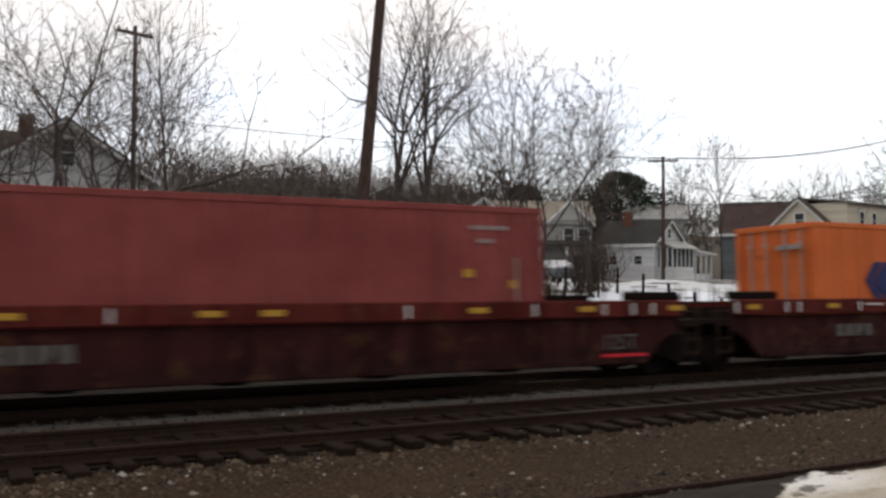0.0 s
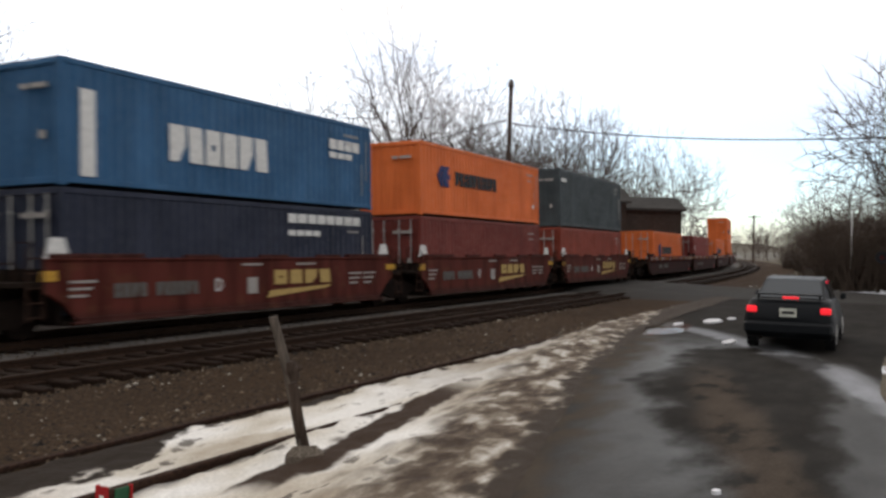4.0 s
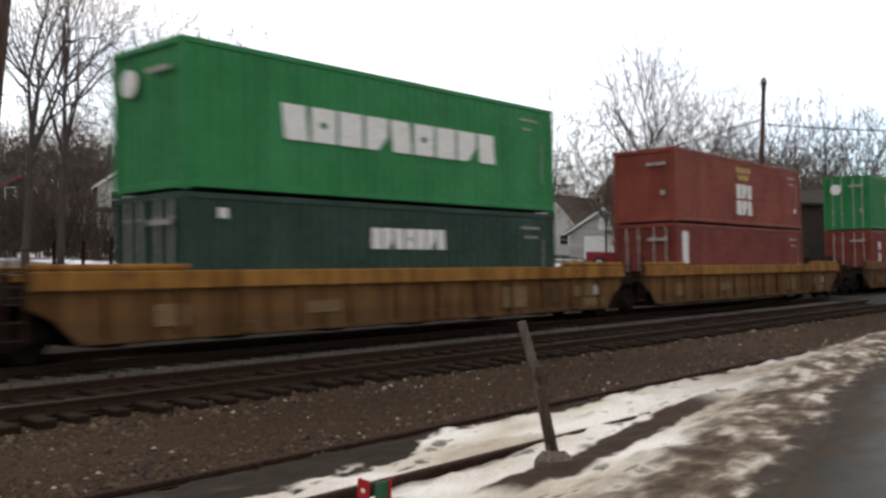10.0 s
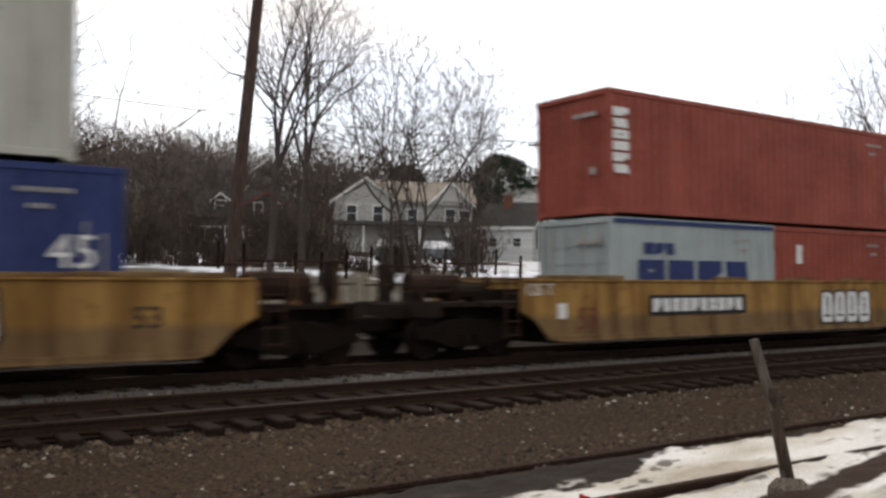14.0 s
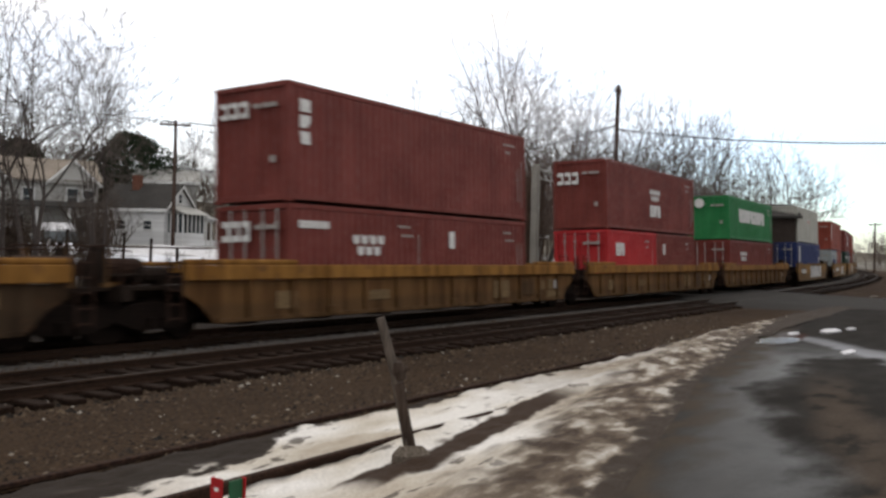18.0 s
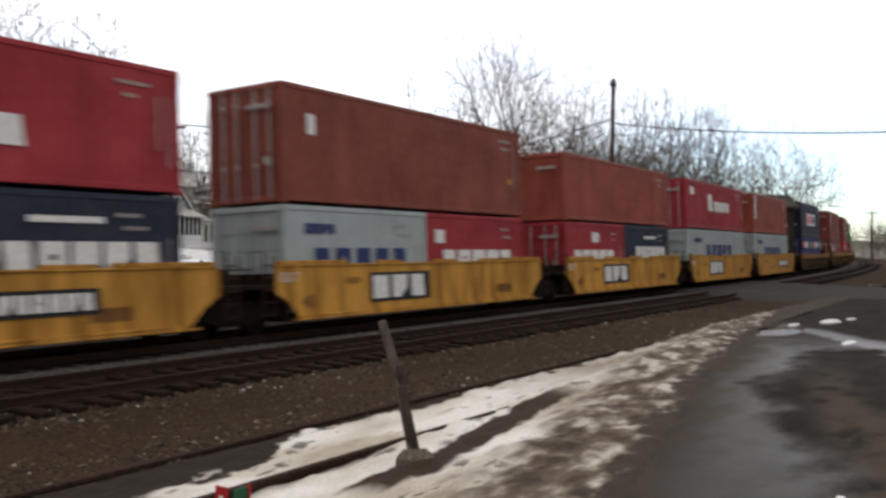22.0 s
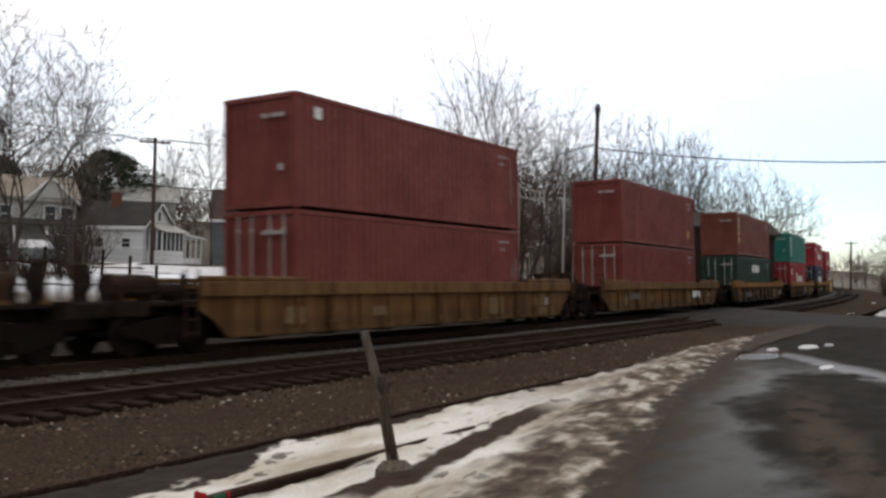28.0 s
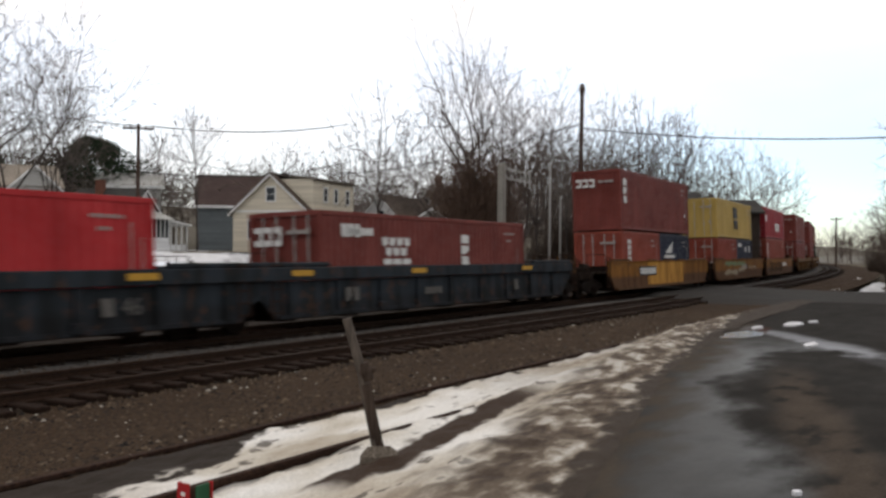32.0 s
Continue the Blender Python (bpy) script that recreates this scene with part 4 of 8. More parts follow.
def wing(i, k, x0, x1, z0, z1):
    ob, dx, dz = spot(i, k)
    s = Shape()
    for q in range(5):
        u = q / 5
        a, b = x0 - dx + (x1 - x0) * (0.1 + 0.15 * q), z0 - dz
        s.prism([(a, b), (a + 0.12 * (x1 - x0), b), (x1 - dx - 0.05 * q, b + (z1 - z0) * (1 - 0.14 * q)), (x1 - dx - 0.12 - 0.05 * q, b + (z1 - z0) * (1.0 - 0.15 * q))], "y", -1.232, -1.220)
    s.box(x0 - dx, x1 - dx + 0.3, -1.232, -1.220, z0 - dz - 0.26, z0 - dz - 0.10)
    part("marking", s, WHITE_MARK, ob)


def arrow_logo(i, k, x0, x1, z0, z1):
    """A solid blue arrowhead body with a second arrow set into it."""
    ob, dx, dz = spot(i, k)
    w, m, lo, hi = x1 - x0, (z0 + z1) / 2 - dz, z0 - dz, z1 - dz
    a = x0 - dx
    body = Shape().prism([(a, m), (a + 0.30 * w, hi), (a + 0.52 * w, hi), (a + 0.24 * w, m), (a + 0.52 * w, lo), (a + 0.30 * w, lo)], "y", -1.232, -1.220)
    head = Shape().prism([(a + 0.29 * w, m), (a + 0.58 * w, hi), (a + 0.96 * w, hi), (a + 0.80 * w, m + 0.10), (a + w, m + 0.10), (a + w, m - 0.10), (a + 0.80 * w, m - 0.10), (a + 0.96 * w, lo), (a + 0.58 * w, lo)], "y", -1.232, -1.220)
    part("marking", body, BLUE_MARK, ob)
    part("marking", head, BLUE_MARK, ob)


def star_badge(i, k, x0, x1, z0, z1):
    ob, dx, dz = spot(i, k)
    plate = part("badge", Shape().box(x0 - dx, x1 - dx, -1.229, -1.220, z0 - dz, z1 - dz), SKY_MARK, ob, "sky-blue square")
    cx, cz, r = (x0 + x1) / 2 - dx, (z0 + z1) / 2 - dz, 0.44 * (x1 - x0)
    pts = [(cx + (r if q % 2 == 0 else 0.36 * r) * math.sin(q * math.pi / 7), cz + (r if q % 2 == 0 else 0.36 * r) * math.cos(q * math.pi / 7)) for q in range(14)]
    s = Shape()
    for q in range(14):
        s.prism([(cx, cz), pts[q], pts[(q + 1) % 14]], "y", -1.236, -1.229)
    part("star", s, WHITE_MARK, plate, "white star")


def on_car(i, name, shape, material, label=""):
    return part(name, shape, material, units[i][0], label)


def car_row(i, n, x0, x1, z0, z1, material, y=-1.545, solid=False, backing=None):
    s, p = Shape(), (x1 - x0) / n
    if backing:
        on_car(i, "number_board", Shape().box(x0 - 0.1, x1 + 0.1, y + 0.004, y + 0.016, z0 - 0.08, z1 + 0.08), backing)
    for q in range(n):
        if solid:
            s.box(x0 + q * p, x0 + (q + 0.8) * p, y - 0.01, y + 0.008, z0, z1)
        else:
            glyph(s, q * 3 + n, x0 + q * p, z0, p * 0.78, z1 - z0, y - 0.008)
    on_car(i, "marking", s, material)


def graffiti(i, x0, x1, z0, z1, n, seed):
    """Fat white letters-like blobs with black edges, sprayed on the car side."""
    r = random.Random(seed)
    p = (x1 - x0) / n
    for q in range(n):
        a, b = x0 + q * p, x0 + (q + 1.02) * p
        zs = (z0 + r.uniform(0, 0.08), z1 - r.uniform(0, 0.08))
        out = [(a, zs[0] + 0.1), (a + 0.15 * p, zs[0]), (b - 0.1 * p, zs[0] + r.uniform(0, 0.06)), (b, zs[0] + 0.3), (b - 0.05 * p, zs[1] - 0.1), (b - 0.3 * p, zs[1]), (a + 0.1 * p, zs[1] - r.uniform(0, 0.08)), (a - 0.03 * p, (zs[0] + zs[1]) / 2)]
        edge = on_car(i, "graffiti", Shape().prism(out, "y", -1.534, -1.526), BLACK_MARK, "white and black graffiti")
        mid = (sum(v[0] for v in out) / 8, sum(v[1] for v in out) / 8)
        part("fill", Shape().prism([(mid[0] + (u - mid[0]) * 0.84, mid[1] + (w - mid[1]) * 0.88) for u, w in out], "y", -1.54, -1.5345), WHITE_MARK, edge)
        part("stroke", Shape().box(mid[0] - 0.05 * p, mid[0] + 0.05 * p, -1.546, -1.5405, mid[1] - 0.1, mid[1] + 0.32).box(mid[0] - 0.22 * p, mid[0] + 0.2 * p, -1.546, -1.5405, mid[1] - 0.24, mid[1] - 0.17), BLACK_MARK, edge)


W, Y, K = WHITE_MARK, GOLD_MARK, BLACK_MARK
# the maroon cars
arrow_logo(1, 0, -4.40, -3.22, 1.70, 2.58), row(1, 0, 10, -2.85, 1.10, 1.85, 2.4, BLACK_MARK)
arrow_logo(3, 0, -4.40, -3.22, 1.70, 2.58), row(3, 0, 10, -2.85, 1.10, 1.85, 2.4, BLACK_MARK)
arrow_logo(0, -1, -4.6, -3.5, 4.3, 5.1), row(0, -1, 10, -3.0, 1.0, 4.4, 4.95, BLACK_MARK)
panel(2, 0, -5.5, -5.25, 2.2, 2.6, W), panel(2, 0, 4.35, 4.55, 2.15, 2.3, YELLOW_MARK), panel(2, 0, 5.35, 5.5, 1.95, 2.1, YELLOW_MARK)
for i in (0, 1, 2, 3):
    w = Shape()
    for x in (-8.6, -6.1, -3.3, -0.4, 0.6, 4.4, 6.8, 9.0):
        on_car(i, "reflector", Shape().box(x - 0.19, x + 0.19, -1.668, -1.651, 1.49, 1.59), YELLOW_MARK)
    for x in (-9.1, -7.6, -7.2, -5.2, -1.9, 3.0, 5.6, 7.2, 7.9, 8.4):
        on_car(i, "white_tick", Shape().box(x - 0.025, x + 0.025, -1.668, -1.651, 1.42, 1.64), W)
    on_car(i, "marking", w.box(-5.0, -4.4, -1.668, -1.651, 1.55, 1.59), W)
    car_row(i, 4, -5.9, -4.6, 0.85, 1.12, STENCIL)
    car_row(i, 6, -4.1, -2.3, 0.85, 1.12, STENCIL)
    words(units[i][0], "125T", 0.42, 7.2, -1.535, 0.75, STENCIL)
    on_car(i, "stripe", Shape().box(7.2, 8.3, -1.54, -1.53, 0.6, 0.66), RED_MARK)
# the oxide cars
row(4, -1, 5, -5.9, -5.05, 5.44, 5.62, W, True)
arrow_logo(5, -1, -4.77, -3.68, 4.28, 5.03), row(5, -1, 10, -3.21, 0.95, 4.38, 4.9, BLACK_MARK)
row(6, -1, 6, -3.0, 0.8, 3.95, 4.8, W), panel(6, -1, -5.6, -5.2, 3.4, 5.2, W), row(6, -1, 4, 3.7, 5.4, 4.9, 5.2, W, True), row(6, -1, 3, 3.7, 5.0, 4.65, 4.82, W, True)
row(6, 0, 8, 1.6, 5.4, 2.7, 2.95, W, True), row(6, 0, 4, 1.6, 3.2, 2.35, 2.5, W, True)
arrow_logo(7, 0, -5.0, -4.0, 1.7, 2.5), row(7, 0, 6, -3.6, -1.2, 1.75, 2.3, BLACK_MARK)
wing(8, 0, -1.08, 1.15, 1.86, 2.6), row(8, 0, 8, 4.3, 6.0, 2.55, 2.75, W, True), row(8, 0, 3, 4.3, 5.2, 2.28, 2.42, W, True)
for i in (4, 5, 6, 7, 8):
    car_row(i, 4, -5.03, -4.05, 0.92, 1.22, STENCIL)
    car_row(i, 6, -3.8, -2.4, 0.92, 1.22, STENCIL)
    words(units[i][0], {4: "A", 5: "E", 6: "D", 7: "C", 8: "B"}[i], 0.42, -1.85, -1.535, 0.96, W)
    car_row(i, 4, 0.5, 3.3, 1.05, 1.42, Y)
    on_car(i, "swoosh", Shape().prism([(0.2, 0.72), (0.35, 0.9), (3.2, 0.98), (3.0, 0.9)], "y", -1.54, -1.528), Y)
    on_car(i, "hazard_plate", Shape().box(-6.9, -6.5, -1.54, -1.526, 1.3, 1.5), YELLOW_MARK)
    on_car(i, "hazard_plate", Shape().box(6.4, 7.0, -1.54, -1.526, 1.35, 1.52), YELLOW_MARK)
    for x in (-6.2, 4.2, 5.0):
        for q in range(3):
            on_car(i, "stencil", Shape().box(x, x + 0.7 - 0.12 * q, -1.538, -1.526, 1.25 - 0.14 * q, 1.30 - 0.14 * q), WORN_WHITE)
    for a, b, z0, z1 in ((-0.6, -0.2, 0.85, 1.25), (1.5, 2.4, 1.55, 1.6), (-0.8, 0.0, 1.55, 1.6)):
        on_car(i, "stencil", Shape().box(a, b, -1.538, -1.526, z0, z1), WORN_WHITE)
    for e in (-1, 1):
        on_car(i, "container_guide", Shape().prism([(e * 6.1, 1.72), (e * 6.7, 1.72), (e * 6.55, 2.15), (e * 6.25, 2.15)], "y", -1.46, -1.40), W, "white-painted container guide")
# tan cars
star_badge(9, -1, -5.21, -3.49, 4.17, 5.79), row(9, -1, 6, -2.86, 4.51, 4.65, 5.45, BLACK_MARK, False, 0.2)
words(units[9][1][0], "45", 0.62, -6.75, -1.232, 1.42, W)
words(units[9][1][0], "45", 0.62, -6.875, -0.2, 1.42, W, "lettering", (90, 0, -90))
col(9, 0, 3, -5.46, 0.42, 1.85, 2.99, W), panel(10, -1, 3.4, 3.7, 4.3, 4.6, YELLOW_MARK), panel(10, -1, -0.5, -0.3, 4.1, 4.3, W), panel(10, -1, -5.5, -5.2, 5.2, 5.7, W), col(10, 0, 3, -5.3, 0.3, 1.9, 2.9, W)
row(11, -1, 9, -3.69, 3.55, 4.73, 5.5, W, False, 0.12), col(11, 0, 2, -5.66, 0.45, 1.84, 3.0, W)
stars(12, -1, -1.01, 0.43, 5.0, 5.5, Y), row(12, -1, 3, -0.95, 0.59, 4.25, 4.8, W), row(12, -1, 3, -0.95, 0.59, 3.62, 4.17, W), panel(12, 0, -5.7, -5.25, 1.76, 2.9, W)
row(13, -1, 9, -3.73, 3.47, 4.36, 5.1, W, False, 0.12), row(13, 0, 7, -1.19, 1.38, 2.15, 2.62, W), panel(13, 0, -5.3, -5.1, 2.7, 2.9, W)
row(14, 0, 3, -5.48, -4.48, 2.18, 2.7, W), row(14, 1, 3, 0.89, 1.89, 2.15, 2.68, W)
for i in (9, 10, 11):
    words(units[i][0], "125T", 0.42, -8.7, -1.615, 1.0, STENCIL)
# yellow cars
col(15, -1, 6, -5.82, 0.5, 3.95, 5.5, W), col(15, 0, 4, -5.58, 0.42, 1.75, 2.85, W), panel(15, 1, 0.83, 1.3, 1.75, 2.8, W), panel(15, -1, -3.1, -2.85, 4.66, 4.9, W), panel(15, -1, -2.8, -2.5, 4.85, 5.1, W)
stars(16, -1, -0.84, 0.61, 4.68, 5.2, W), row(16, -1, 3, -0.78, 0.7, 3.9, 4.44, W), row(16, 0, 7, -3.95, -2.22, 2.38, 2.72, W), wing(16, 1, 1.2, 3.4, 1.95, 2.65), row(16, 1, 8, 4.0, 5.7, 2.5, 2.68, W, True), row(16, -1, 6, -5.5, -4.0, 5.2, 5.4, W, True)
col(17, -1, 6, -5.96, 0.5, 4.15, 5.72, W), row(17, 0, 4, -5.2, -1.0, 1.72, 2.22, BLUE_MARK), row(17, 0, 3, -5.0, -3.9, 2.35, 2.62, BLUE_MARK), panel(17, 1, 1.0, 1.25, 2.2, 2.7, W), panel(17, 0, -6.0, -0.1, 3.05, 3.15, BLUE_MARK)
panel(18, 0, -5.69, -5.15, 1.8, 3.2, W), panel(18, -1, -0.6, -0.25, 5.35, 5.6, W), panel(18, -1, -0.25, 0.15, 5.2, 5.45, RED_MARK)
words(units[18][1][0], "45", 0.75, 5.7, -1.232, 1.3, W)
for i, x in ((15, 2.0), (17, -5.07), (18, -6.77)):
    car_row(i, 10, x, x + 3.3 - 0.9 * (i == 18), 1.02, 1.32, W, -1.55, False, K)
for i in (15, 16, 17):
    words(units[i][0], "125 T", 0.34, -8.9, -1.535, 1.42, W)
    words(units[i][0], "53", 0.68, -7.45, -1.535, 0.68, BROWN_RED)
    on_car(i, "decal", Shape().box(-7.98, -7.74, -1.54, -1.526, 0.92, 1.24), W)
words(units[18][0], "53", 0.5, 6.9, -1.535, 0.95, K)
graffiti(16, 1.52, 3.96, 0.53, 1.7, 3, 1), graffiti(17, 1.56, 3.97, 0.5, 1.56, 4, 2), graffiti(18, -1.82, 5.02, 0.52, 1.69, 6, 3)
on_car(16, "stain", Shape().box(0.2, 1.2, -1.536, -1.526, 1.2, 1.45).box(0.6, 0.85, -1.536, -1.526, 0.8, 1.2), BROWN_RED)
# amber cars
row(19, -1, 9, -3.7, 3.5, 4.3, 5.1, W, False, 0.12), stars(19, 0, -3.6, -1.8, 2.0, 2.55, W)
stars(20, -1, -0.85, 0.6, 4.68, 5.2, W), row(20, -1, 3, -0.8, 0.7, 3.9, 4.44, W), row(20, 0, 3, -5.2, -4.2, 2.1, 2.65, W), panel(20, 1, 1.0, 1.3, 2.2, 2.7, W)
col(21, -1, 3, -5.69, 0.38, 4.6, 5.78, W), stars(21, 0, -3.72, -2.28, 2.0, 2.53, W), row(21, 0, 7, -5.78, -4.62, 2.6, 2.78, W, True), panel(21, 1, 1.1, 1.4, 2.2, 2.7, W)
panel(22, -1, -2.85, 2.54, 4.2, 5.2, W), row(22, -1, 3, -2.6, 0.0, 4.35, 5.05, RED_MARK), row(22, -1, 3, 0.2, 2.4, 4.35, 5.05, BLUE_MARK)
for x, k in ((-5.68, 0), (0.64, 1)):
    row(22, k, 2, x, x + 1.1, 2.3, 2.78, RED_MARK, True), row(22, k, 5, x + 1.15, x + 3.3, 2.3, 2.78, W), panel(22, k, x + 4.7, x + 5.1, 2.3, 2.8, W)
# bright yellow 40-foot cars
col(23, -1, 6, -5.61, 0.45, 4.12, 5.7, W), row(23, 0, 5, -2.75, 3.28, 1.66, 2.31, BLUE_MARK, False, 0.3), row(23, 0, 4, -4.9, -3.5, 2.5, 2.75, BLUE_MARK)
row(24, -1, 1, -2.0, -0.9, 4.24, 5.15, W), row(24, -1, 4, -0.7, 2.66, 4.24, 4.8, W), panel(24, -1, -5.4, -4.7, 5.0, 5.4, W), row(24, 0, 5, -2.62, 3.21, 1.7, 2.4, BLUE_MARK, False, 0.3), row(24, 0, 4, -4.9, -3.5, 2.5, 2.75, BLUE_MARK)
row(25, 0, 5, -5.4, -1.2, 1.66, 2.1, W), panel(25, 0, -3.6, -2.9, 2.4, 2.8, W), row(25, 1, 6, 1.5, 5.5, 1.72, 2.25, W), panel(25, 1, 2.6, 4.2, 2.6, 2.72, W)
row(26, 0, 5, -5.05, -0.88, 1.64, 2.15, BLUE_MARK, False, 0.3), row(26, 0, 4, -5.4, -4.2, 2.5, 2.75, BLUE_MARK), row(26, 1, 5, 0.9, 5.35, 1.62, 2.1, W), panel(26, 1, 0.5, 1.0, 2.3, 2.7, W), panel(26, -1, -5.2, -4.9, 4.9, 5.4, W)
row(27, -1, 1, -2.0, -0.9, 3.9, 4.85, W), row(27, -1, 4, -0.7, 2.66, 3.9, 4.45, W), panel(27, -1, -5.6, -4.8, 4.9, 5.4, W), panel(27, 0, -5.2, -4.8, 1.75, 2.9, W), row(27, 1, 6, 1.4, 5.6, 1.66, 2.25, W), panel(27, 1, 2.6, 4.2, 2.6, 2.72, W)
for i in (23, 24, 25, 26, 27):
    words(units[i][0], "40", 0.45, -5.9, -1.535, 0.72, BROWN_RED)
    words(units[i][0], "125 T", 0.3, -6.7, -1.535, 1.35, W)
    for a, b, z0, z1 in ((-4.2, -3.6, 1.25, 1.4), (-2.0, -1.4, 0.8, 1.0), (3.6, 4.5, 0.75, 1.0)):
        on_car(i, "decal", Shape().box(a, b, -1.538, -1.526, z0, z1), AMBER_BEAM)
    s = Shape()
    for x in (-4.6, -1.6, 1.6, 4.4):
        s.block(x - 0.9, x + 0.9, -1.60, -1.53, 0.50, 0.55, 0.01)
    on_car(i, "step", s, CLEAN_YELLOW)
for i in (24, 25, 26):
    car_row(i, 3, -3.1, -0.5, 0.82, 1.42, W, -1.55, False, K)
for i in (23, 27):
    car_row(i, 10, 0.45, 3.7, 0.98, 1.3, W, -1.55, False, K)
# brown cars
row(28, -1, 1, -2.09, -1.0, 4.3, 5.25, W), row(28, -1, 4, -0.8, 2.81, 4.3, 4.9, W), panel(28, -1, -5.66, -4.9, 5.05, 5.5, W), row(28, 0, 6, -1.81, 2.9, 1.72, 2.35, W), panel(28, 0, -0.6, 1.0, 2.75, 2.9, W), row(28, -1, 8, 2.9, 5.3, 5.55, 5.75, W, True)
col(29, -1, 7, -5.68, 0.5, 4.0, 5.75, W), row(29, 0, 1, -1.91, -0.8, 1.76, 2.6, W), row(29, 0, 4, -0.6, 2.9, 1.76, 2.3, W), panel(29, 0, -5.5, -4.9, 2.4, 2.9, W)
col(30, -1, 4, -5.79, 0.5, 4.4, 6.1, Y), row(30, 0, 7, -1.2, 1.53, 2.42, 2.95, W)
for i in (28, 29, 30):
    on_car(i, "number_board", Shape().box(4.7, 5.95, -1.612, -1.602, 0.64, 1.24), PALE_BOARD)
    words(units[i][0], "53", 0.66, 4.88, -1.614, 0.72, BLACK_MARK)
    on_car(i, "patch", Shape().box(-8.0, -7.2, -1.612, -1.602, 0.6, 1.2).box(6.8, 7.6, -1.612, -1.602, 0.7, 1.1).box(-2.2, -1.2, -1.612, -1.602, 0.85, 1.15), DULL_BEAM)
    on_car(i, "end_patch", Shape().box(7.9, 8.2, -1.612, -1.602, 0.8, 1.05), W)
car_row(28, 10, -5.7, -3.3, 0.75, 1.05, STENCIL, -1.61), car_row(30, 10, -5.7, -3.3, 0.75, 1.05, STENCIL, -1.61), car_row(29, 3, 0.33, 2.7, 0.68, 1.3, STENCIL, -1.61)
panel(31, -1, 4.6, 4.9, 4.1, 4.5, YELLOW_MARK), panel(32, -1, -5.4, -5.1, 5.8, 6.1, W)
car_row(31, 6, -6.5, -4.9, 0.95, 1.2, STENCIL, -1.61), car_row(31, 3, 4.0, 5.6, 0.9, 1.25, W, -1.61)
words(units[31][0], "53", 0.5, 6.4, -1.61, 0.85, AMBER_BEAM)
# worn cars
row(33, -1, 3, 0.03, 2.7, 4.15, 4.85, W), panel(33, -1, -5.9, -5.1, 4.9, 5.4, W), col(33, 0, 5, -5.36, 0.45, 1.75, 3.2, W)
row(34, -1, 1, -0.95, 1.0, 4.6, 5.4, K), row(34, -1, 2, -0.75, 0.85, 3.85, 4.5, K), panel(34, 1, 0.7, 1.9, 2.65, 2.9, W), panel(34, 1, 3.3, 3.7, 2.3, 2.7, W), panel(34, 1, 4.7, 5.1, 2.3, 2.7, W)
col(35, -1, 3, -5.75, 0.48, 4.5, 5.75, W), col(35, 0, 4, -5.32, 0.45, 1.75, 2.85, W), wing(35, 1, 0.9, 2.6, 2.15, 2.75)
words(units[33][0], "53", 0.72, -7.95, -1.535, 0.75, K)
car_row(33, 10, 1.4, 4.3, 1.1, 1.4, W, -1.55), car_row(35, 10, -4.5, -1.9, 1.1, 1.4, W, -1.55, False, K)
on_car(35, "repaint", Shape().box(-3.2, 3.4, -1.531, -1.522, 0.5, 1.69), CLEAN_YELLOW, "fresh yellow repaint")
def ragged(x0, x1, z0, z1, seed, n=22):
    """An uneven sprayed outline."""
    r, top, low = random.Random(seed), [], []
    for q in range(n + 1):
        x = x0 + (x1 - x0) * q / n
        top.append((x + r.uniform(-0.06, 0.06), z1 - r.uniform(0, 0.35) * (z1 - z0) * (1.6 if q in (0, n) else 1)))
        low.append((x + r.uniform(-0.06, 0.06), z0 + r.uniform(0, 0.35) * (z1 - z0)))
    s = Shape()
    s.v = [(x, y, z) for y in (-1.534, -1.526) for x, z in low + top]
    m = n + 1
    s.f = [(q, q + 1, m + q + 1, m + q) for q in range(n)] + [(2 * m + q, 3 * m + q, 3 * m + q + 1, 2 * m + q + 1) for q in range(n)]
    s.f += [(q, 2 * m + q, 2 * m + q + 1, q + 1) for q in range(n)] + [(m + q, m + q + 1, 3 * m + q + 1, 3 * m + q) for q in range(n)]
    return s


FADED_GREEN, FADED_PALE = plain("faded_green_spray", (0.12, 0.17, 0.075)), plain("faded_pale_spray", (0.27, 0.22, 0.145))
on_car(34, "graffiti", ragged(-5.6, 1.2, 1.28, 1.66, 3), FADED_GREEN, "faded green spray paint")
on_car(34, "graffiti", ragged(-5.8, -1.4, 0.66, 1.12, 5, 16), FADED_PALE, "faded pale spray paint")
on_car(34, "graffiti", ragged(-1.1, 1.0, 0.85, 1.24, 9, 9), FADED_PALE, "faded pale spray paint")
for q, (a, b) in enumerate(((0.2, 0.75), (1.05, 1.7), (1.8, 2.2))):
    on_car(34, "graffiti", ragged(a, b, 1.0, 1.45, 20 + q, 4), WORN_WHITE if q < 2 else BLACK_MARK, "small white and black spray letters")
for a, b in ((3.0, 3.5), (4.1, 4.4), (4.9, 5.6)):
    on_car(34, "graffiti", ragged(a, b, 1.0, 1.3, int(a * 10), 4), FADED_PALE, "worn pale spray mark")
s = Shape()
for q in range(6):
    x = -6.5 + 1.35 * q
    s.tube([(x, -1.53, 0.65), (x + 0.3, -1.53, 1.45), (x + 0.8, -1.53, 1.3), (x + 0.55, -1.53, 0.7)], 0.045, 5)
on_car(33, "graffiti", s, plain("black_spray", (0.05, 0.03, 0.02)), "looping dark spray paint")
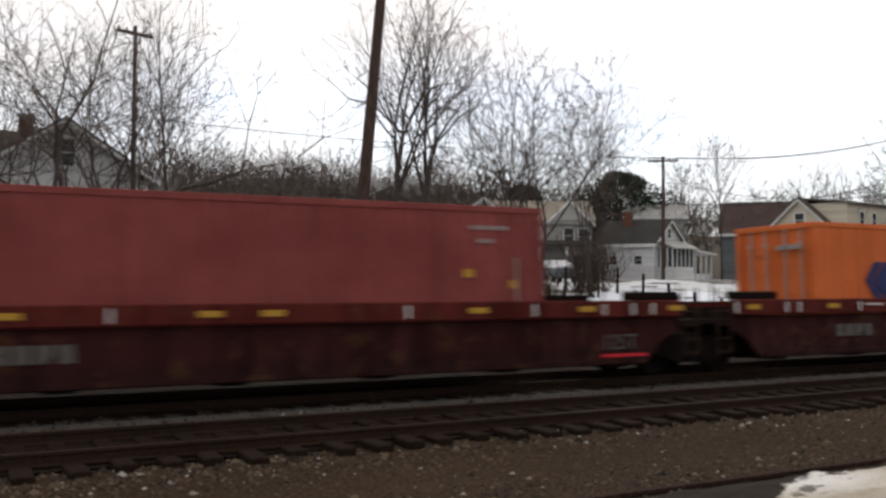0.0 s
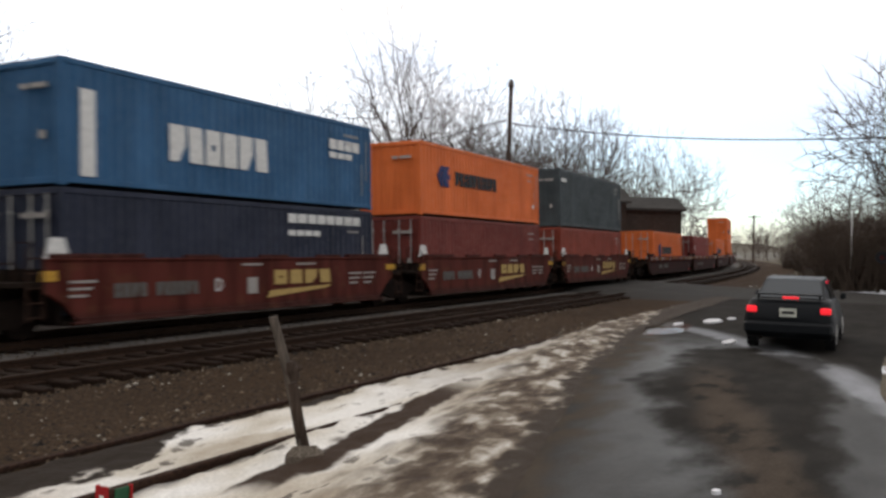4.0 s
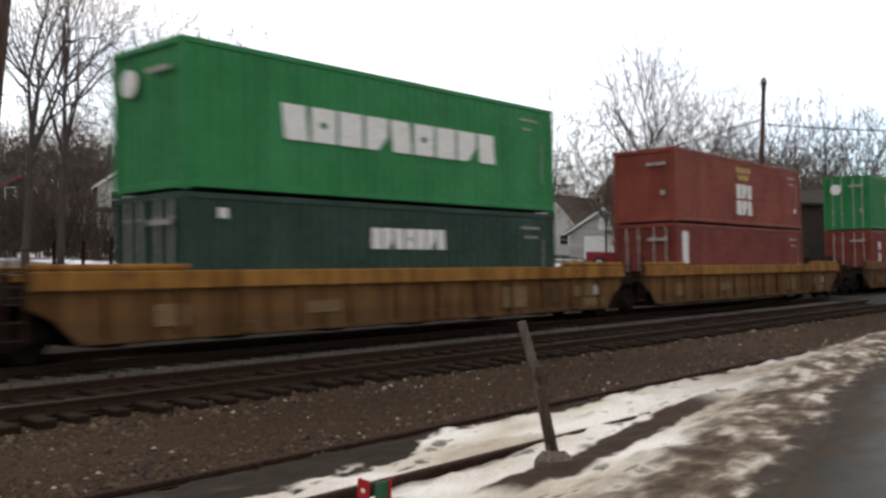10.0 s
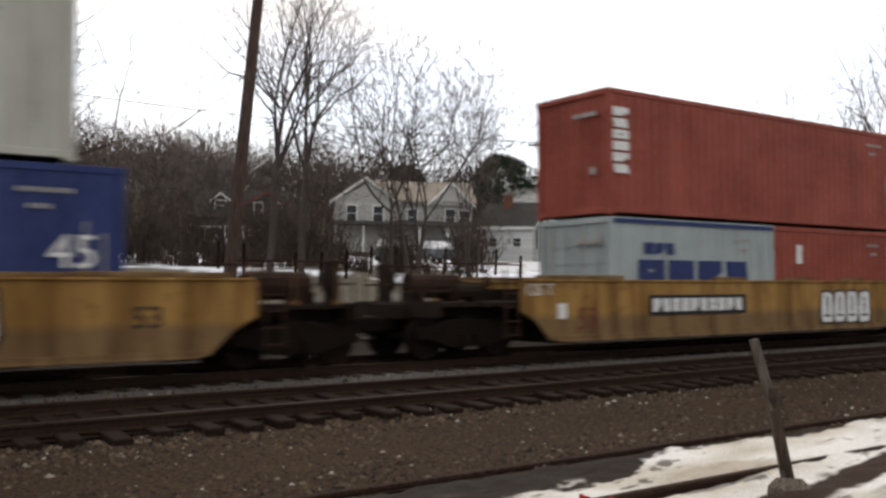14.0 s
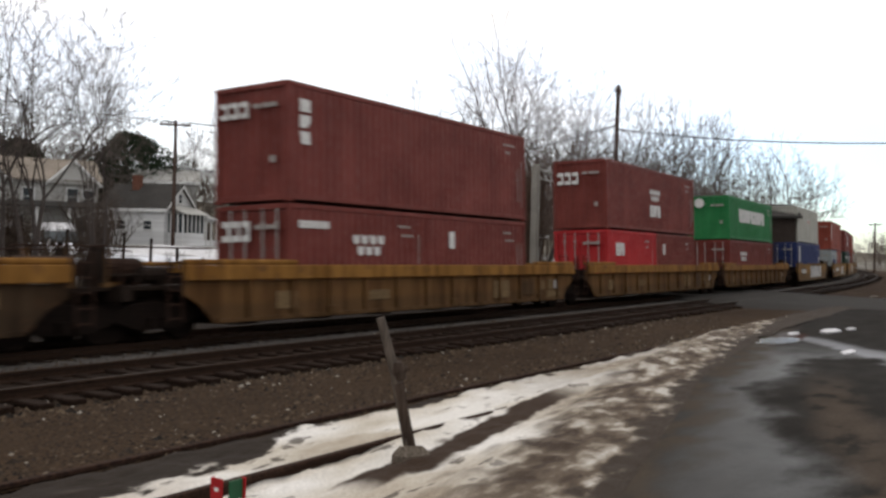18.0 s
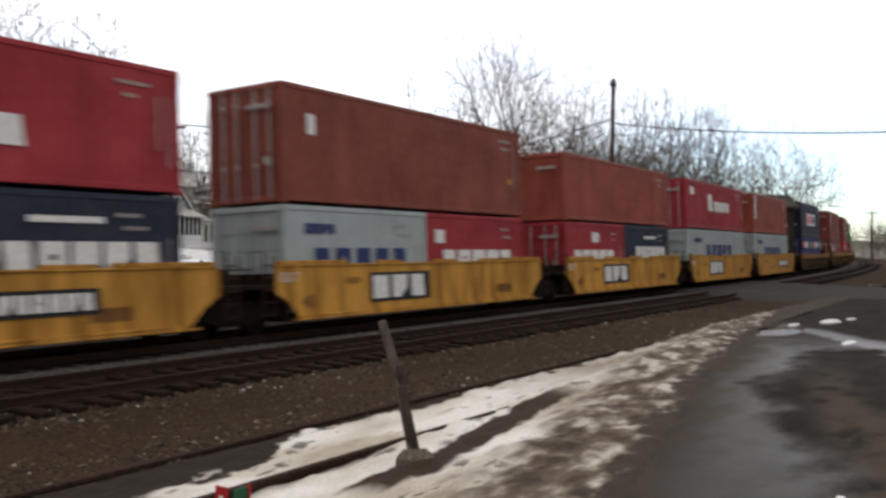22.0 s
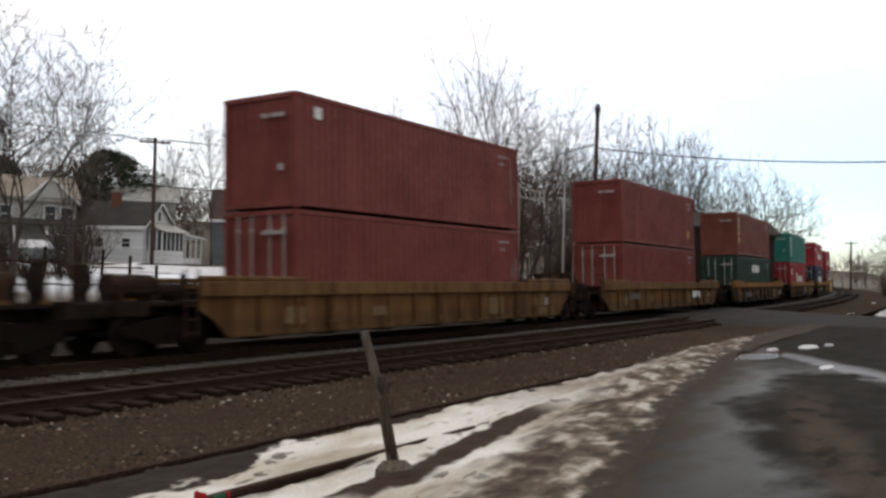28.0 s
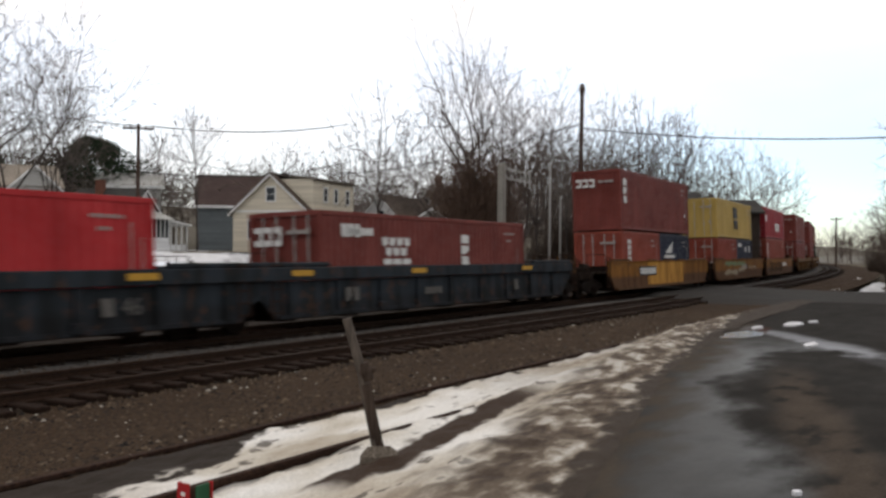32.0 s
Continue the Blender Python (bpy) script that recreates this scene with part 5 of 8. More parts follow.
# blue-grey cars
row(36, 0, 3, -5.2, -4.3, 2.5, 2.85, W), stars(36, 0, -3.32, -1.76, 2.03, 2.56, W), row(36, 0, 3, -3.2, -1.7, 1.74, 1.9, W, True), col(36, 0, 3, 1.34, 0.5, 1.7, 2.75, W), row(36, 0, 6, -5.0, -3.7, 2.55, 2.75, W, True)
for i in (36, 37):
    on_car(i, "reflector", Shape().box(-7.8, -7.0, -1.668, -1.651, 1.48, 1.62).box(-2.4, -1.6, -1.668, -1.651, 1.48, 1.62).box(5.0, 5.8, -1.668, -1.651, 1.48, 1.62), YELLOW_MARK, "yellow reflector plates")
    car_row(i, 2, -5.6, -4.9, 0.8, 1.15, STENCIL, -1.61), car_row(i, 4, -1.6, -0.6, 0.85, 1.05, STENCIL, -1.61), car_row(i, 1, 4.4, 4.8, 0.8, 1.15, STENCIL, -1.61)
words(units[37][0], "46", 0.5, 4.9, -1.61, 0.8, STENCIL)


def stencils(box, length, height, seed):
    """Small stencilled codes that every box carries, as bars, and pale rubbing strips by its right corner post."""
    r, hl = random.Random(seed), length / 2
    x = hl - 1.6
    for line, n in ((0.45, 4 if length > 7 else 3), (0.70, r.choice((2, 3)))):
        code = Shape()
        for q in range(2 * n - 1):
            a = x + 0.12 * q + (0.16 if line > 0.5 else 0)
            code.box(a, a + 0.075, -1.232, -1.222, height - line, height - line + 0.075)
        tagged(part("code_marking", code, WORN_WHITE, box), "", "", "", "stuff")
    if r.random() < 0.75:
        for q in range(r.choice((1, 2))):
            a = hl - 0.62 + 0.28 * q
            b = r.uniform(0.35, 0.9)
            part("scuff_marking", Shape().box(a, a + 0.03, -1.231, -1.222, b, b + r.uniform(0.9, 1.6)), WORN_WHITE, box)
    if r.random() < 0.5:
        a, b = hl - r.uniform(0.4, 1.0), r.uniform(0.3, 1.1)
        part("placard", Shape().box(a - 0.1, a + 0.1, -1.231, -1.222, b, b + 0.18), r.choice((YELLOW_MARK, WHITE_MARK)), box)
    end = -hl - 0.002
    part("end_marking", Shape().box(end - 0.05, end, -0.86, -0.42, height - 0.60, height - 0.50), WORN_WHITE, box)
    part("end_marking", Shape().box(end - 0.05, end, -0.34, -0.12, height - 0.60, height - 0.50), WORN_WHITE, box)
    if r.random() < 0.6:
        part("end_marking", Shape().box(end - 0.05, end, -0.8, -0.66, 0.95, 1.12), WORN_WHITE, box)


for i, (_, _, low, up, _, _) in enumerate(TRAIN):
    for k, b in enumerate(list(low) + ([up] if up else [])):
        stencils(units[i][1][k], b[0], b[1], i * 5 + k)
for i, k, n, z, w in ((16, -1, 3, 1.9, 0.5), (20, -1, 3, 1.9, 0.5), (21, -1, 3, 2.1, 0.4), (21, 0, 3, 1.7, 0.5), (35, -1, 3, 2.1, 0.4), (36, 0, 3, 1.7, 0.5), (28, -1, 2, 1.9, 0.3)):
    b = units[i][1][k]
    end_row(b, n, -(3.03 if k == 0 and len(TRAIN[i][2]) > 1 else 6.095) - 0.012, 0.0, 1.0, z, z + w, WHITE_MARK)
for i in (11, 13, 19):
    end = -TRAIN[i][3][0] / 2 - 0.025
    part("badge", Shape().disc(end, 0.55, 2.2, 0.28, 0.03, "x", 18).disc(end - 0.02, 0.55, 2.2, 0.1, 0.03, "x", 12), WHITE_MARK, units[i][1][-1], "white round badge")


# rungs and worn panels at the ends of the brown cars
PANEL = grained("rusty_pale_panel", (0.09, 0.055, 0.028), (0.24, 0.165, 0.085), 3, 0.9)
for i, row_ in enumerate(TRAIN):
    if row_[0] in ("tan", "amber"):
        for a, b, z0, z1 in ((3.2, 4.2, 0.66, 1.2), (5.0, 6.0, 0.7, 1.22), (6.35, 6.8, 0.86, 1.16), (7.1, 7.45, 0.86, 1.2), (7.0, 8.05, 0.58, 0.8), (-6.9, -6.2, 0.7, 1.1), (-3.4, -2.5, 0.8, 1.05)):
            on_car(i, "side_panel_patch", Shape().block(a, b, -1.55, -1.521, z0, z1, 0.006), PANEL if a != 5.0 else DULL_BEAM)
        on_car(i, "placard", Shape().box(7.52, 7.78, -1.556, -1.545, 0.88, 1.16), WORN_WHITE)
    if row_[0] != "brown":
        continue
    for q in range(4):
        on_car(i, "rung", Shape().block(-8.35, -7.75, -1.66, -1.60, 0.58 + 0.2 * q, 0.70 + 0.2 * q, 0.012), AMBER_BEAM)
    for a, b, z0, z1 in ((5.9, 6.5, 0.72, 1.16), (7.0, 7.35, 0.62, 1.2), (-6.6, -6.1, 0.78, 1.1), (8.0, 8.3, 0.95, 1.25)):
        on_car(i, "side_panel_patch", Shape().block(a, b, -1.55, -1.521, z0, z1, 0.006), PANEL)
    for a, b, z0, z1 in ((1.2, 2.3, 0.92, 1.1), (-1.4, -0.6, 1.0, 1.12)):
        on_car(i, "rust_patch", Shape().box(a, b, -1.532, -1.521, z0, z1), AMBER_BEAM)


# ---- road, shoulder and crossing ----
def road_mix():
    """Old asphalt: grey and wet, with a dark newer patch, a muddy wheel track and a painted sheen on a wet streak."""
    m, n, l, b = shader("wet_muddy_asphalt", 0.5)
    c0 = n.new("ShaderNodeTexCoord")
    sep = n.new("ShaderNodeSeparateXYZ")
    l.new(c0.outputs["Object"], sep.inputs["Vector"])
    x, y = sep.outputs["X"], sep.outputs["Y"]
    fine = noise_node(n, l, 30, 8)
    mid = noise_node(n, l, 2.4, 8, (0.5, 1.0, 1.0))
    wide = noise_node(n, l, 0.6, 7, (0.6, 1.0, 1.0))
    wob = calc(n, l, "ADD", calc(n, l, "MULTIPLY_ADD", mid.outputs["Fac"], 1.1, -0.55), calc(n, l, "MULTIPLY_ADD", wide.outputs["Fac"], 1.8, -0.9))
    across = calc(n, l, "MULTIPLY_ADD", x, -0.13, y)
    wavy = calc(n, l, "ADD", across, wob)
    left_rim = calc(n, l, "MINIMUM", calc(n, l, "MULTIPLY_ADD", x, 0.233, -1.55), 1.45)
    dark = calc(n, l, "MULTIPLY", fade_in(n, l, calc(n, l, "SUBTRACT", left_rim, wavy), -0.35, 0.4), fade_in(n, l, calc(n, l, "MULTIPLY_ADD", wob, 0.7, calc(n, l, "MULTIPLY_ADD", x, 0.05, across)), -0.5, -0.1))
    dark = calc(n, l, "MULTIPLY", dark, fade_in(n, l, calc(n, l, "SUBTRACT", calc(n, l, "SUBTRACT", 18.9, calc(n, l, "MULTIPLY", wob, 2.0)), x), -0.5, 0.5))
    centre = calc(n, l, "MULTIPLY_ADD", x, 0.115, -1.05)
    off = calc(n, l, "ABSOLUTE", calc(n, l, "SUBTRACT", calc(n, l, "MULTIPLY_ADD", wob, 0.35, across), centre))
    track_ = calc(n, l, "MULTIPLY", calc(n, l, "SUBTRACT", 1.0, fade_in(n, l, off, 0.12, 0.52)), fade_in(n, l, mid.outputs["Fac"], 0.36, 0.50))
    track_ = calc(n, l, "MULTIPLY", track_, calc(n, l, "SUBTRACT", 1.0, fade_in(n, l, x, 13.5, 17.5)))
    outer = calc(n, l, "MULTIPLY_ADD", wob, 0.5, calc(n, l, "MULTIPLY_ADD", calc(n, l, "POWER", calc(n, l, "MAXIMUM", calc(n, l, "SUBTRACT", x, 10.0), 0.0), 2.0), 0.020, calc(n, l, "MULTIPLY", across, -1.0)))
    # Pale base colour stands in for sky reflected off the wet asphalt.
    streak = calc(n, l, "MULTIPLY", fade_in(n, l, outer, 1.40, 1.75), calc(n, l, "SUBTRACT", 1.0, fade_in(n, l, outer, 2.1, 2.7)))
    grey = ramp_node(n, l, wide.outputs["Fac"], [(0.32, (0.026, 0.024, 0.021)), (0.50, (0.045, 0.044, 0.041)), (0.68, (0.070, 0.071, 0.068))])
    beyond = fade_in(n, l, calc(n, l, "MULTIPLY_ADD", wob, 4.0, x), 18.5, 23.0)
    c = mix_node(n, l, beyond, grey.outputs["Color"], (0.030, 0.027, 0.023))
    edge_ = fade_in(n, l, outer, 2.3, 2.9)
    c = mix_node(n, l, edge_, c, (0.024, 0.021, 0.018))
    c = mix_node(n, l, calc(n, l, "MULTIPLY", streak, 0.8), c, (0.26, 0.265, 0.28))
    c = mix_node(n, l, calc(n, l, "MULTIPLY", dark, 0.85), c, (0.023, 0.020, 0.017))
    c = mix_node(n, l, calc(n, l, "MULTIPLY", track_, 0.8), c, (0.068, 0.052, 0.039))
    # Red tint put in the colour where the puddle mirrors passing boxes.
    sx_, sy_ = calc(n, l, "MULTIPLY_ADD", x, 0.55, -12.9), calc(n, l, "MULTIPLY_ADD", y, 2.4, -12.2)
    stain = calc(n, l, "ADD", calc(n, l, "ADD", calc(n, l, "MULTIPLY", sx_, sx_), calc(n, l, "MULTIPLY", sy_, sy_)), calc(n, l, "MULTIPLY", wob, 1.2))
    c = mix_node(n, l, calc(n, l, "MULTIPLY_ADD", fade_in(n, l, stain, 0.6, 1.1), -0.9, 0.9), c, (0.052, 0.021, 0.015))
    rx, ry = calc(n, l, "MULTIPLY_ADD", x, 0.75, -17.1), calc(n, l, "MULTIPLY_ADD", y, 2.2, -11.3)
    ring_ = calc(n, l, "ADD", calc(n, l, "ADD", calc(n, l, "MULTIPLY", rx, rx), calc(n, l, "MULTIPLY", ry, ry)), calc(n, l, "MULTIPLY", wob, 1.2))
    pool = calc(n, l, "SUBTRACT", 1.0, fade_in(n, l, ring_, 0.7, 1.0))
    c = mix_node(n, l, pool, c, (0.014, 0.012, 0.010))
    verge = calc(n, l, "MAXIMUM", calc(n, l, "MINIMUM", calc(n, l, "MULTIPLY_ADD", x, 0.2245, 1.14), calc(n, l, "MULTIPLY_ADD", x, 0.15, 2.235)), 0.6)
    muddy = fade_in(n, l, calc(n, l, "ADD", calc(n, l, "SUBTRACT", y, verge), calc(n, l, "MULTIPLY", wob, 0.9)), -0.8, 0.0)
    c = mix_node(n, l, calc(n, l, "MULTIPLY", muddy, fade_in(n, l, mid.outputs["Fac"], 0.30, 0.56)), c, (0.058, 0.045, 0.033))
    mottle = ramp_node(n, l, mid.outputs["Fac"], [(0.35, (0.66, 0.65, 0.63)), (0.62, (1.12, 1.12, 1.12))])
    c = mix_node(n, l, 0.8, c, mottle.outputs["Color"], "MULTIPLY")
    g = ramp_node(n, l, fine.outputs["Fac"], [(0.3, (0.6,) * 3), (0.7, (1.0,) * 3)])
    c = mix_node(n, l, 0.75, c, g.outputs["Color"], "MULTIPLY")
    l.new(c, b.inputs["Base Color"])
    dry = calc(n, l, "MAXIMUM", calc(n, l, "MAXIMUM", dark, track_), calc(n, l, "MAXIMUM", muddy, calc(n, l, "MAXIMUM", beyond, edge_)))
    dull = calc(n, l, "MULTIPLY_ADD", dry, 0.35, calc(n, l, "MULTIPLY_ADD", wide.outputs["Fac"], -0.3, 0.68))
    l.new(calc(n, l, "MAXIMUM", calc(n, l, "MULTIPLY_ADD", pool, -0.65, dull), 0.04), b.inputs["Roughness"])
    l.new(calc(n, l, "MULTIPLY_ADD", pool, 0.4, calc(n, l, "MULTIPLY_ADD", dry, -0.08, 0.11)), b.inputs["Specular IOR Level"])
    rough = calc(n, l, "ADD", fine.outputs["Fac"], calc(n, l, "MULTIPLY", mid.outputs["Fac"], 2.0))
    bump(n, l, b, calc(n, l, "MULTIPLY", rough, calc(n, l, "SUBTRACT", 1.0, pool)), 0.35, 0.008)
    return m


def shoulder_mix():
    """Old trodden snow beside the siding, dirt round the post, slush and mud towards the road."""
    m, n, l, b = shader("snow_and_slush", 0.8, 0.0, 0.1)
    c0 = n.new("ShaderNodeTexCoord")
    sep = n.new("ShaderNodeSeparateXYZ")
    l.new(c0.outputs["Object"], sep.inputs["Vector"])
    x, y = sep.outputs["X"], sep.outputs["Y"]
    wob = noise_node(n, l, 0.9, 8, (0.45, 1.0, 1.0))
    fray = noise_node(n, l, 4.0, 9, (0.45, 1.0, 1.0))
    fine = noise_node(n, l, 34, 8)
    w = calc(n, l, "ADD", calc(n, l, "MULTIPLY_ADD", wob.outputs["Fac"], 1.5, -0.75), calc(n, l, "MULTIPLY_ADD", fray.outputs["Fac"], 1.9, -0.95))
    rim = calc(n, l, "MINIMUM", calc(n, l, "MAXIMUM", calc(n, l, "MULTIPLY_ADD", calc(n, l, "MINIMUM", x, 8.8), 0.36, 3.98), 6.35), 7.06)
    snow = fade_in(n, l, calc(n, l, "ADD", calc(n, l, "SUBTRACT", rim, y), calc(n, l, "MULTIPLY", w, 0.7)), -0.06, 0.08)
    edge = calc(n, l, "MAXIMUM", calc(n, l, "MINIMUM", calc(n, l, "MULTIPLY_ADD", x, 0.2245, 1.14), calc(n, l, "MULTIPLY_ADD", x, 0.15, 2.235)), 0.6)
    apart = calc(n, l, "ADD", calc(n, l, "SUBTRACT", y, edge), calc(n, l, "MULTIPLY", w, 0.55))
    slush = calc(n, l, "SUBTRACT", 1.0, fade_in(n, l, apart, 0.85, 1.65))
    mud = calc(n, l, "SUBTRACT", 1.0, fade_in(n, l, apart, 0.12, 0.38))
    ridge = calc(n, l, "ABSOLUTE", calc(n, l, "ADD", calc(n, l, "SUBTRACT", y, calc(n, l, "MULTIPLY_ADD", x, 0.13, 3.98)), calc(n, l, "MULTIPLY", w, 0.22)))
    dirt = calc(n, l, "MULTIPLY", calc(n, l, "SUBTRACT", 1.0, fade_in(n, l, ridge, 0.20, 0.31)), calc(n, l, "MULTIPLY", fade_in(n, l, x, 6.2, 6.7), calc(n, l, "SUBTRACT", 1.0, fade_in(n, l, x, 11.2, 12.8))))
    white = ramp_node(n, l, wob.outputs["Fac"], [(0.34, (0.36, 0.30, 0.225)), (0.46, (0.55, 0.50, 0.42)), (0.6, (0.74, 0.71, 0.66))])
    wet = ramp_node(n, l, fray.outputs["Fac"], [(0.36, (0.050, 0.033, 0.022)), (0.50, (0.12, 0.090, 0.064)), (0.58, (0.27, 0.23, 0.18)), (0.67, (0.50, 0.465, 0.41))])
    c = mix_node(n, l, snow, (0.020, 0.013, 0.008), white.outputs["Color"])
    holes = calc(n, l, "MULTIPLY", fade_in(n, l, fray.outputs["Fac"], 0.615, 0.66), 0.8)
    c = mix_node(n, l, holes, c, (0.05, 0.037, 0.028))
    c = mix_node(n, l, calc(n, l, "MULTIPLY", fade_in(n, l, calc(n, l, "MULTIPLY_ADD", w, 3.0, x), 11.0, 16.0), 0.55), c, wet.outputs["Color"])
    c = mix_node(n, l, slush, c, wet.outputs["Color"])
    near = calc(n, l, "SUBTRACT", 1.0, fade_in(n, l, calc(n, l, "MULTIPLY_ADD", w, 1.2, x), 4.6, 6.4))
    c = mix_node(n, l, calc(n, l, "MULTIPLY", calc(n, l, "MULTIPLY", near, snow), 0.6), c, (0.42, 0.345, 0.265))
    c = mix_node(n, l, mud, c, (0.042, 0.030, 0.021))
    c = mix_node(n, l, dirt, c, (0.036, 0.020, 0.011))
    g = ramp_node(n, l, fine.outputs["Fac"], [(0.3, (0.66,) * 3), (0.7, (1.0,) * 3)])
    c = mix_node(n, l, 0.8, c, g.outputs["Color"], "MULTIPLY")
    l.new(c, b.inputs["Base Color"])
    bump(n, l, b, calc(n, l, "ADD", fray.outputs["Fac"], calc(n, l, "MULTIPLY", fine.outputs["Fac"], 0.25)), 1.0, 0.06)
    return m


ROAD = road_mix()
SLUSH = shoulder_mix()
SNOW = grained("old_snow", (0.50, 0.49, 0.48), (0.78, 0.78, 0.80), 3, 0.7, 0.6, 1.2, 0.03)
CONCRETE = grained("pale_concrete", (0.17, 0.16, 0.14), (0.33, 0.31, 0.27), 6, 0.9)


def road_left(x):
    if x < 14.7:
        return max(0.6, 1.14 + 0.2245 * x)
    return 4.44 + 0.15 * (x - 14.7) if x < 24.3 else 5.88 + 0.03 * (x - 24.3) + bend_y(x)


def road_right(x):
    return -3.4 + 3.6 * smooth_step(5, 15, x) - 3.4 * smooth_step(20, 31, x)


road_shape = Shape()
road_xs = steps((-80, -8, 18), (-8, 40, 80))
for x in road_xs:
    a, c = road_right(x), road_left(x)
    for k in range(9):
        y = a + (c - a) * k / 8
        road_shape.v.append((x, y, ROAD_Z + 0.03 * math.sin(math.pi * k / 8) + 0.012 * noise.noise((x * 0.5, y * 0.8, 0)) - 0.06 * (k == 0)))
road_shape.f = [(9 * i + k, 9 * i + k + 9, 9 * i + k + 10, 9 * i + k + 1) for i in range(len(road_xs) - 1) for k in range(8)]
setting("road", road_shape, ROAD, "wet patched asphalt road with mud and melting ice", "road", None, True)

cross_shape = Shape()
rows = steps((-60, -4, 14), (-4, 24, 40), (24, 60, 12))
for y in rows:
    x0, x1 = 35.0 + 0.62 * y, 52.5 + 0.75 * y
    for k in range(9):
        x = x0 + (x1 - x0) * k / 8
        z = max(ground_height(x, y) + 0.02, 0.0) if (y < -3 or y > 20) else ROAD_Z + 0.012 + (0.155 - ROAD_Z) * smooth_step(3, 9, y) + 0.01 * noise.noise((x, y, 3))
        cross_shape.v.append((x, y, z - 0.32 * (k in (0, 8))))
cross_shape.f = [(9 * i + k, 9 * i + k + 1, 9 * i + k + 10, 9 * i + k + 9) for i in range(len(rows) - 1) for k in range(8)]
setting("crossing_road", cross_shape, ASPHALT, "worn asphalt of the level crossing over the tracks", "road", None, True)


def shoulder_height(x, y):
    e = road_left(x)
    h = ROAD_Z + 0.02 + (0.125 - ROAD_Z - 0.02) * smooth_step(e + 0.8, e + 2.4, y)
    gap = y - 3.98 - 0.13 * x
    ridge = 0.06 * math.exp(-(gap / 0.22) ** 2) * smooth_step(5.8, 6.8, x) * (1 - smooth_step(11, 14, x))
    mound = 0.05 * math.exp(-((gap + 0.75) / 0.42) ** 2) * smooth_step(5.6, 7.0, x) * (1 - smooth_step(10, 14, x))
    deep = 0.085 * smooth_step(7.2, 8.4, x) * math.exp(-((y - SIDING_Y + 0.75) / 0.3) ** 2)
    rough = 0.035 * noise.noise((x * 1.3, y * 2.2, 1)) + 0.028 * noise.noise((x * 3.5, y * 6, 4)) + 0.012 * noise.noise((x * 9, y * 14, 7))
    out = smooth_step(e - 0.3, e + 0.55, y)
    return (h - 0.055) * (1 - out) + h * out + ridge + mound + deep + rough * (0.12 + 0.88 * out)


shoulder = Shape()
sx = steps((-60, -2, 20), (-2, 18, 220), (18, 41, 80))
for x in sx:
    a = road_left(x) - 0.2 + 0.28 * noise.noise((x * 0.9, 0.3, 5)) + 0.12 * noise.noise((x * 3.1, 0.3, 8))
    for k in range(65):
        y = a + (7.2 - a + bend_y(x)) * k / 64
        shoulder.v.append((x, y, shoulder_height(x, y) - 0.03 * (k == 64) - (0.05 if y > SIDING_Y + 0.63 else 0.02 if abs(y - SIDING_Y + 0.7525) < 0.10 else 0)))
shoulder.f = [(65 * i + k, 65 * i + k + 65, 65 * i + k + 66, 65 * i + k + 1) for i in range(len(sx) - 1) for k in range(64)]
setting("road_shoulder", shoulder, SLUSH, "trodden old snow, slush and mud along the disused siding", "shoulder", None, True)

# puddles and scraps of ice on the road
for x, y, w, d in ((26.3, 4.65, 1.5, 0.40), (20.5, 3.26, 0.95, 0.24), (27.6, 4.35, 0.7, 0.2), (7.7, 1.28, 0.09, 0.06), (24.6, 5.2, 0.8, 0.2)):
    rim = [(x + w * 0.5 * (1 + 0.3 * noise.noise((k, x, y))) * math.cos(k * math.pi / 9), y + d * 0.5 * (1 + 0.5 * noise.noise((k, y, x))) * math.sin(k * math.pi / 9)) for k in range(18)]
    tagged(part("ice_patch", Shape().prism(rim, "z", ROAD_Z + 0.0, ROAD_Z + 0.055), SNOW, None), "scrap of melting ice lying on the wet road", "ice patch", "ice on the road")


def heap(name, label, x, y, w, d, h, material, seed, m=10, n=18):
    """A low uneven heap on the ground."""
    s = Shape()
    for j in range(m):
        r = j / (m - 1)
        for k in range(n):
            a = 2 * math.pi * k / n
            q = 1 + 0.28 * noise.noise((seed + math.cos(a) * 1.3, math.sin(a) * 1.3, r))
            px, py = x + w / 2 * r * q * math.cos(a), y + d / 2 * r * q * math.sin(a)
            z = ground_height(px, py) - 0.05 + h * (1 - r ** 2) * (1 + 0.5 * noise.noise((px * 2.2, py * 2.2, seed)))
            s.v.append((px, py, z))
    s.f = [(j * n + k, j * n + (k + 1) % n, (j + 1) * n + (k + 1) % n, (j + 1) * n + k) for j in range(m - 1) for k in range(n)]
    return tagged(part(name, s, material, None, "", None, True), label, name.replace("_", " "), "")


DIRTY_SNOW = grained("dirty_snow", (0.10, 0.075, 0.055), (0.66, 0.63, 0.59), 2.4, 0.8, 0.8, 1.0, 0.05)
heap("snow_bank", "dirty ploughed snow bank at the roadside", 16.9, -1.15, 9.6, 1.7, 0.26, DIRTY_SNOW, 2, 18, 40)
heap("snow_bank", "grey-white snow bank beside the level crossing", 28.5, -6.4, 7, 2.4, 0.5, DIRTY_SNOW, 5)
heap("earth_bank", "brown grassy bank edging the road", 16.2, -0.35, 9.0, 1.15, 0.24, grained("dead_grass", (0.018, 0.012, 0.007), (0.075, 0.052, 0.031), 6), 8, 10, 24)
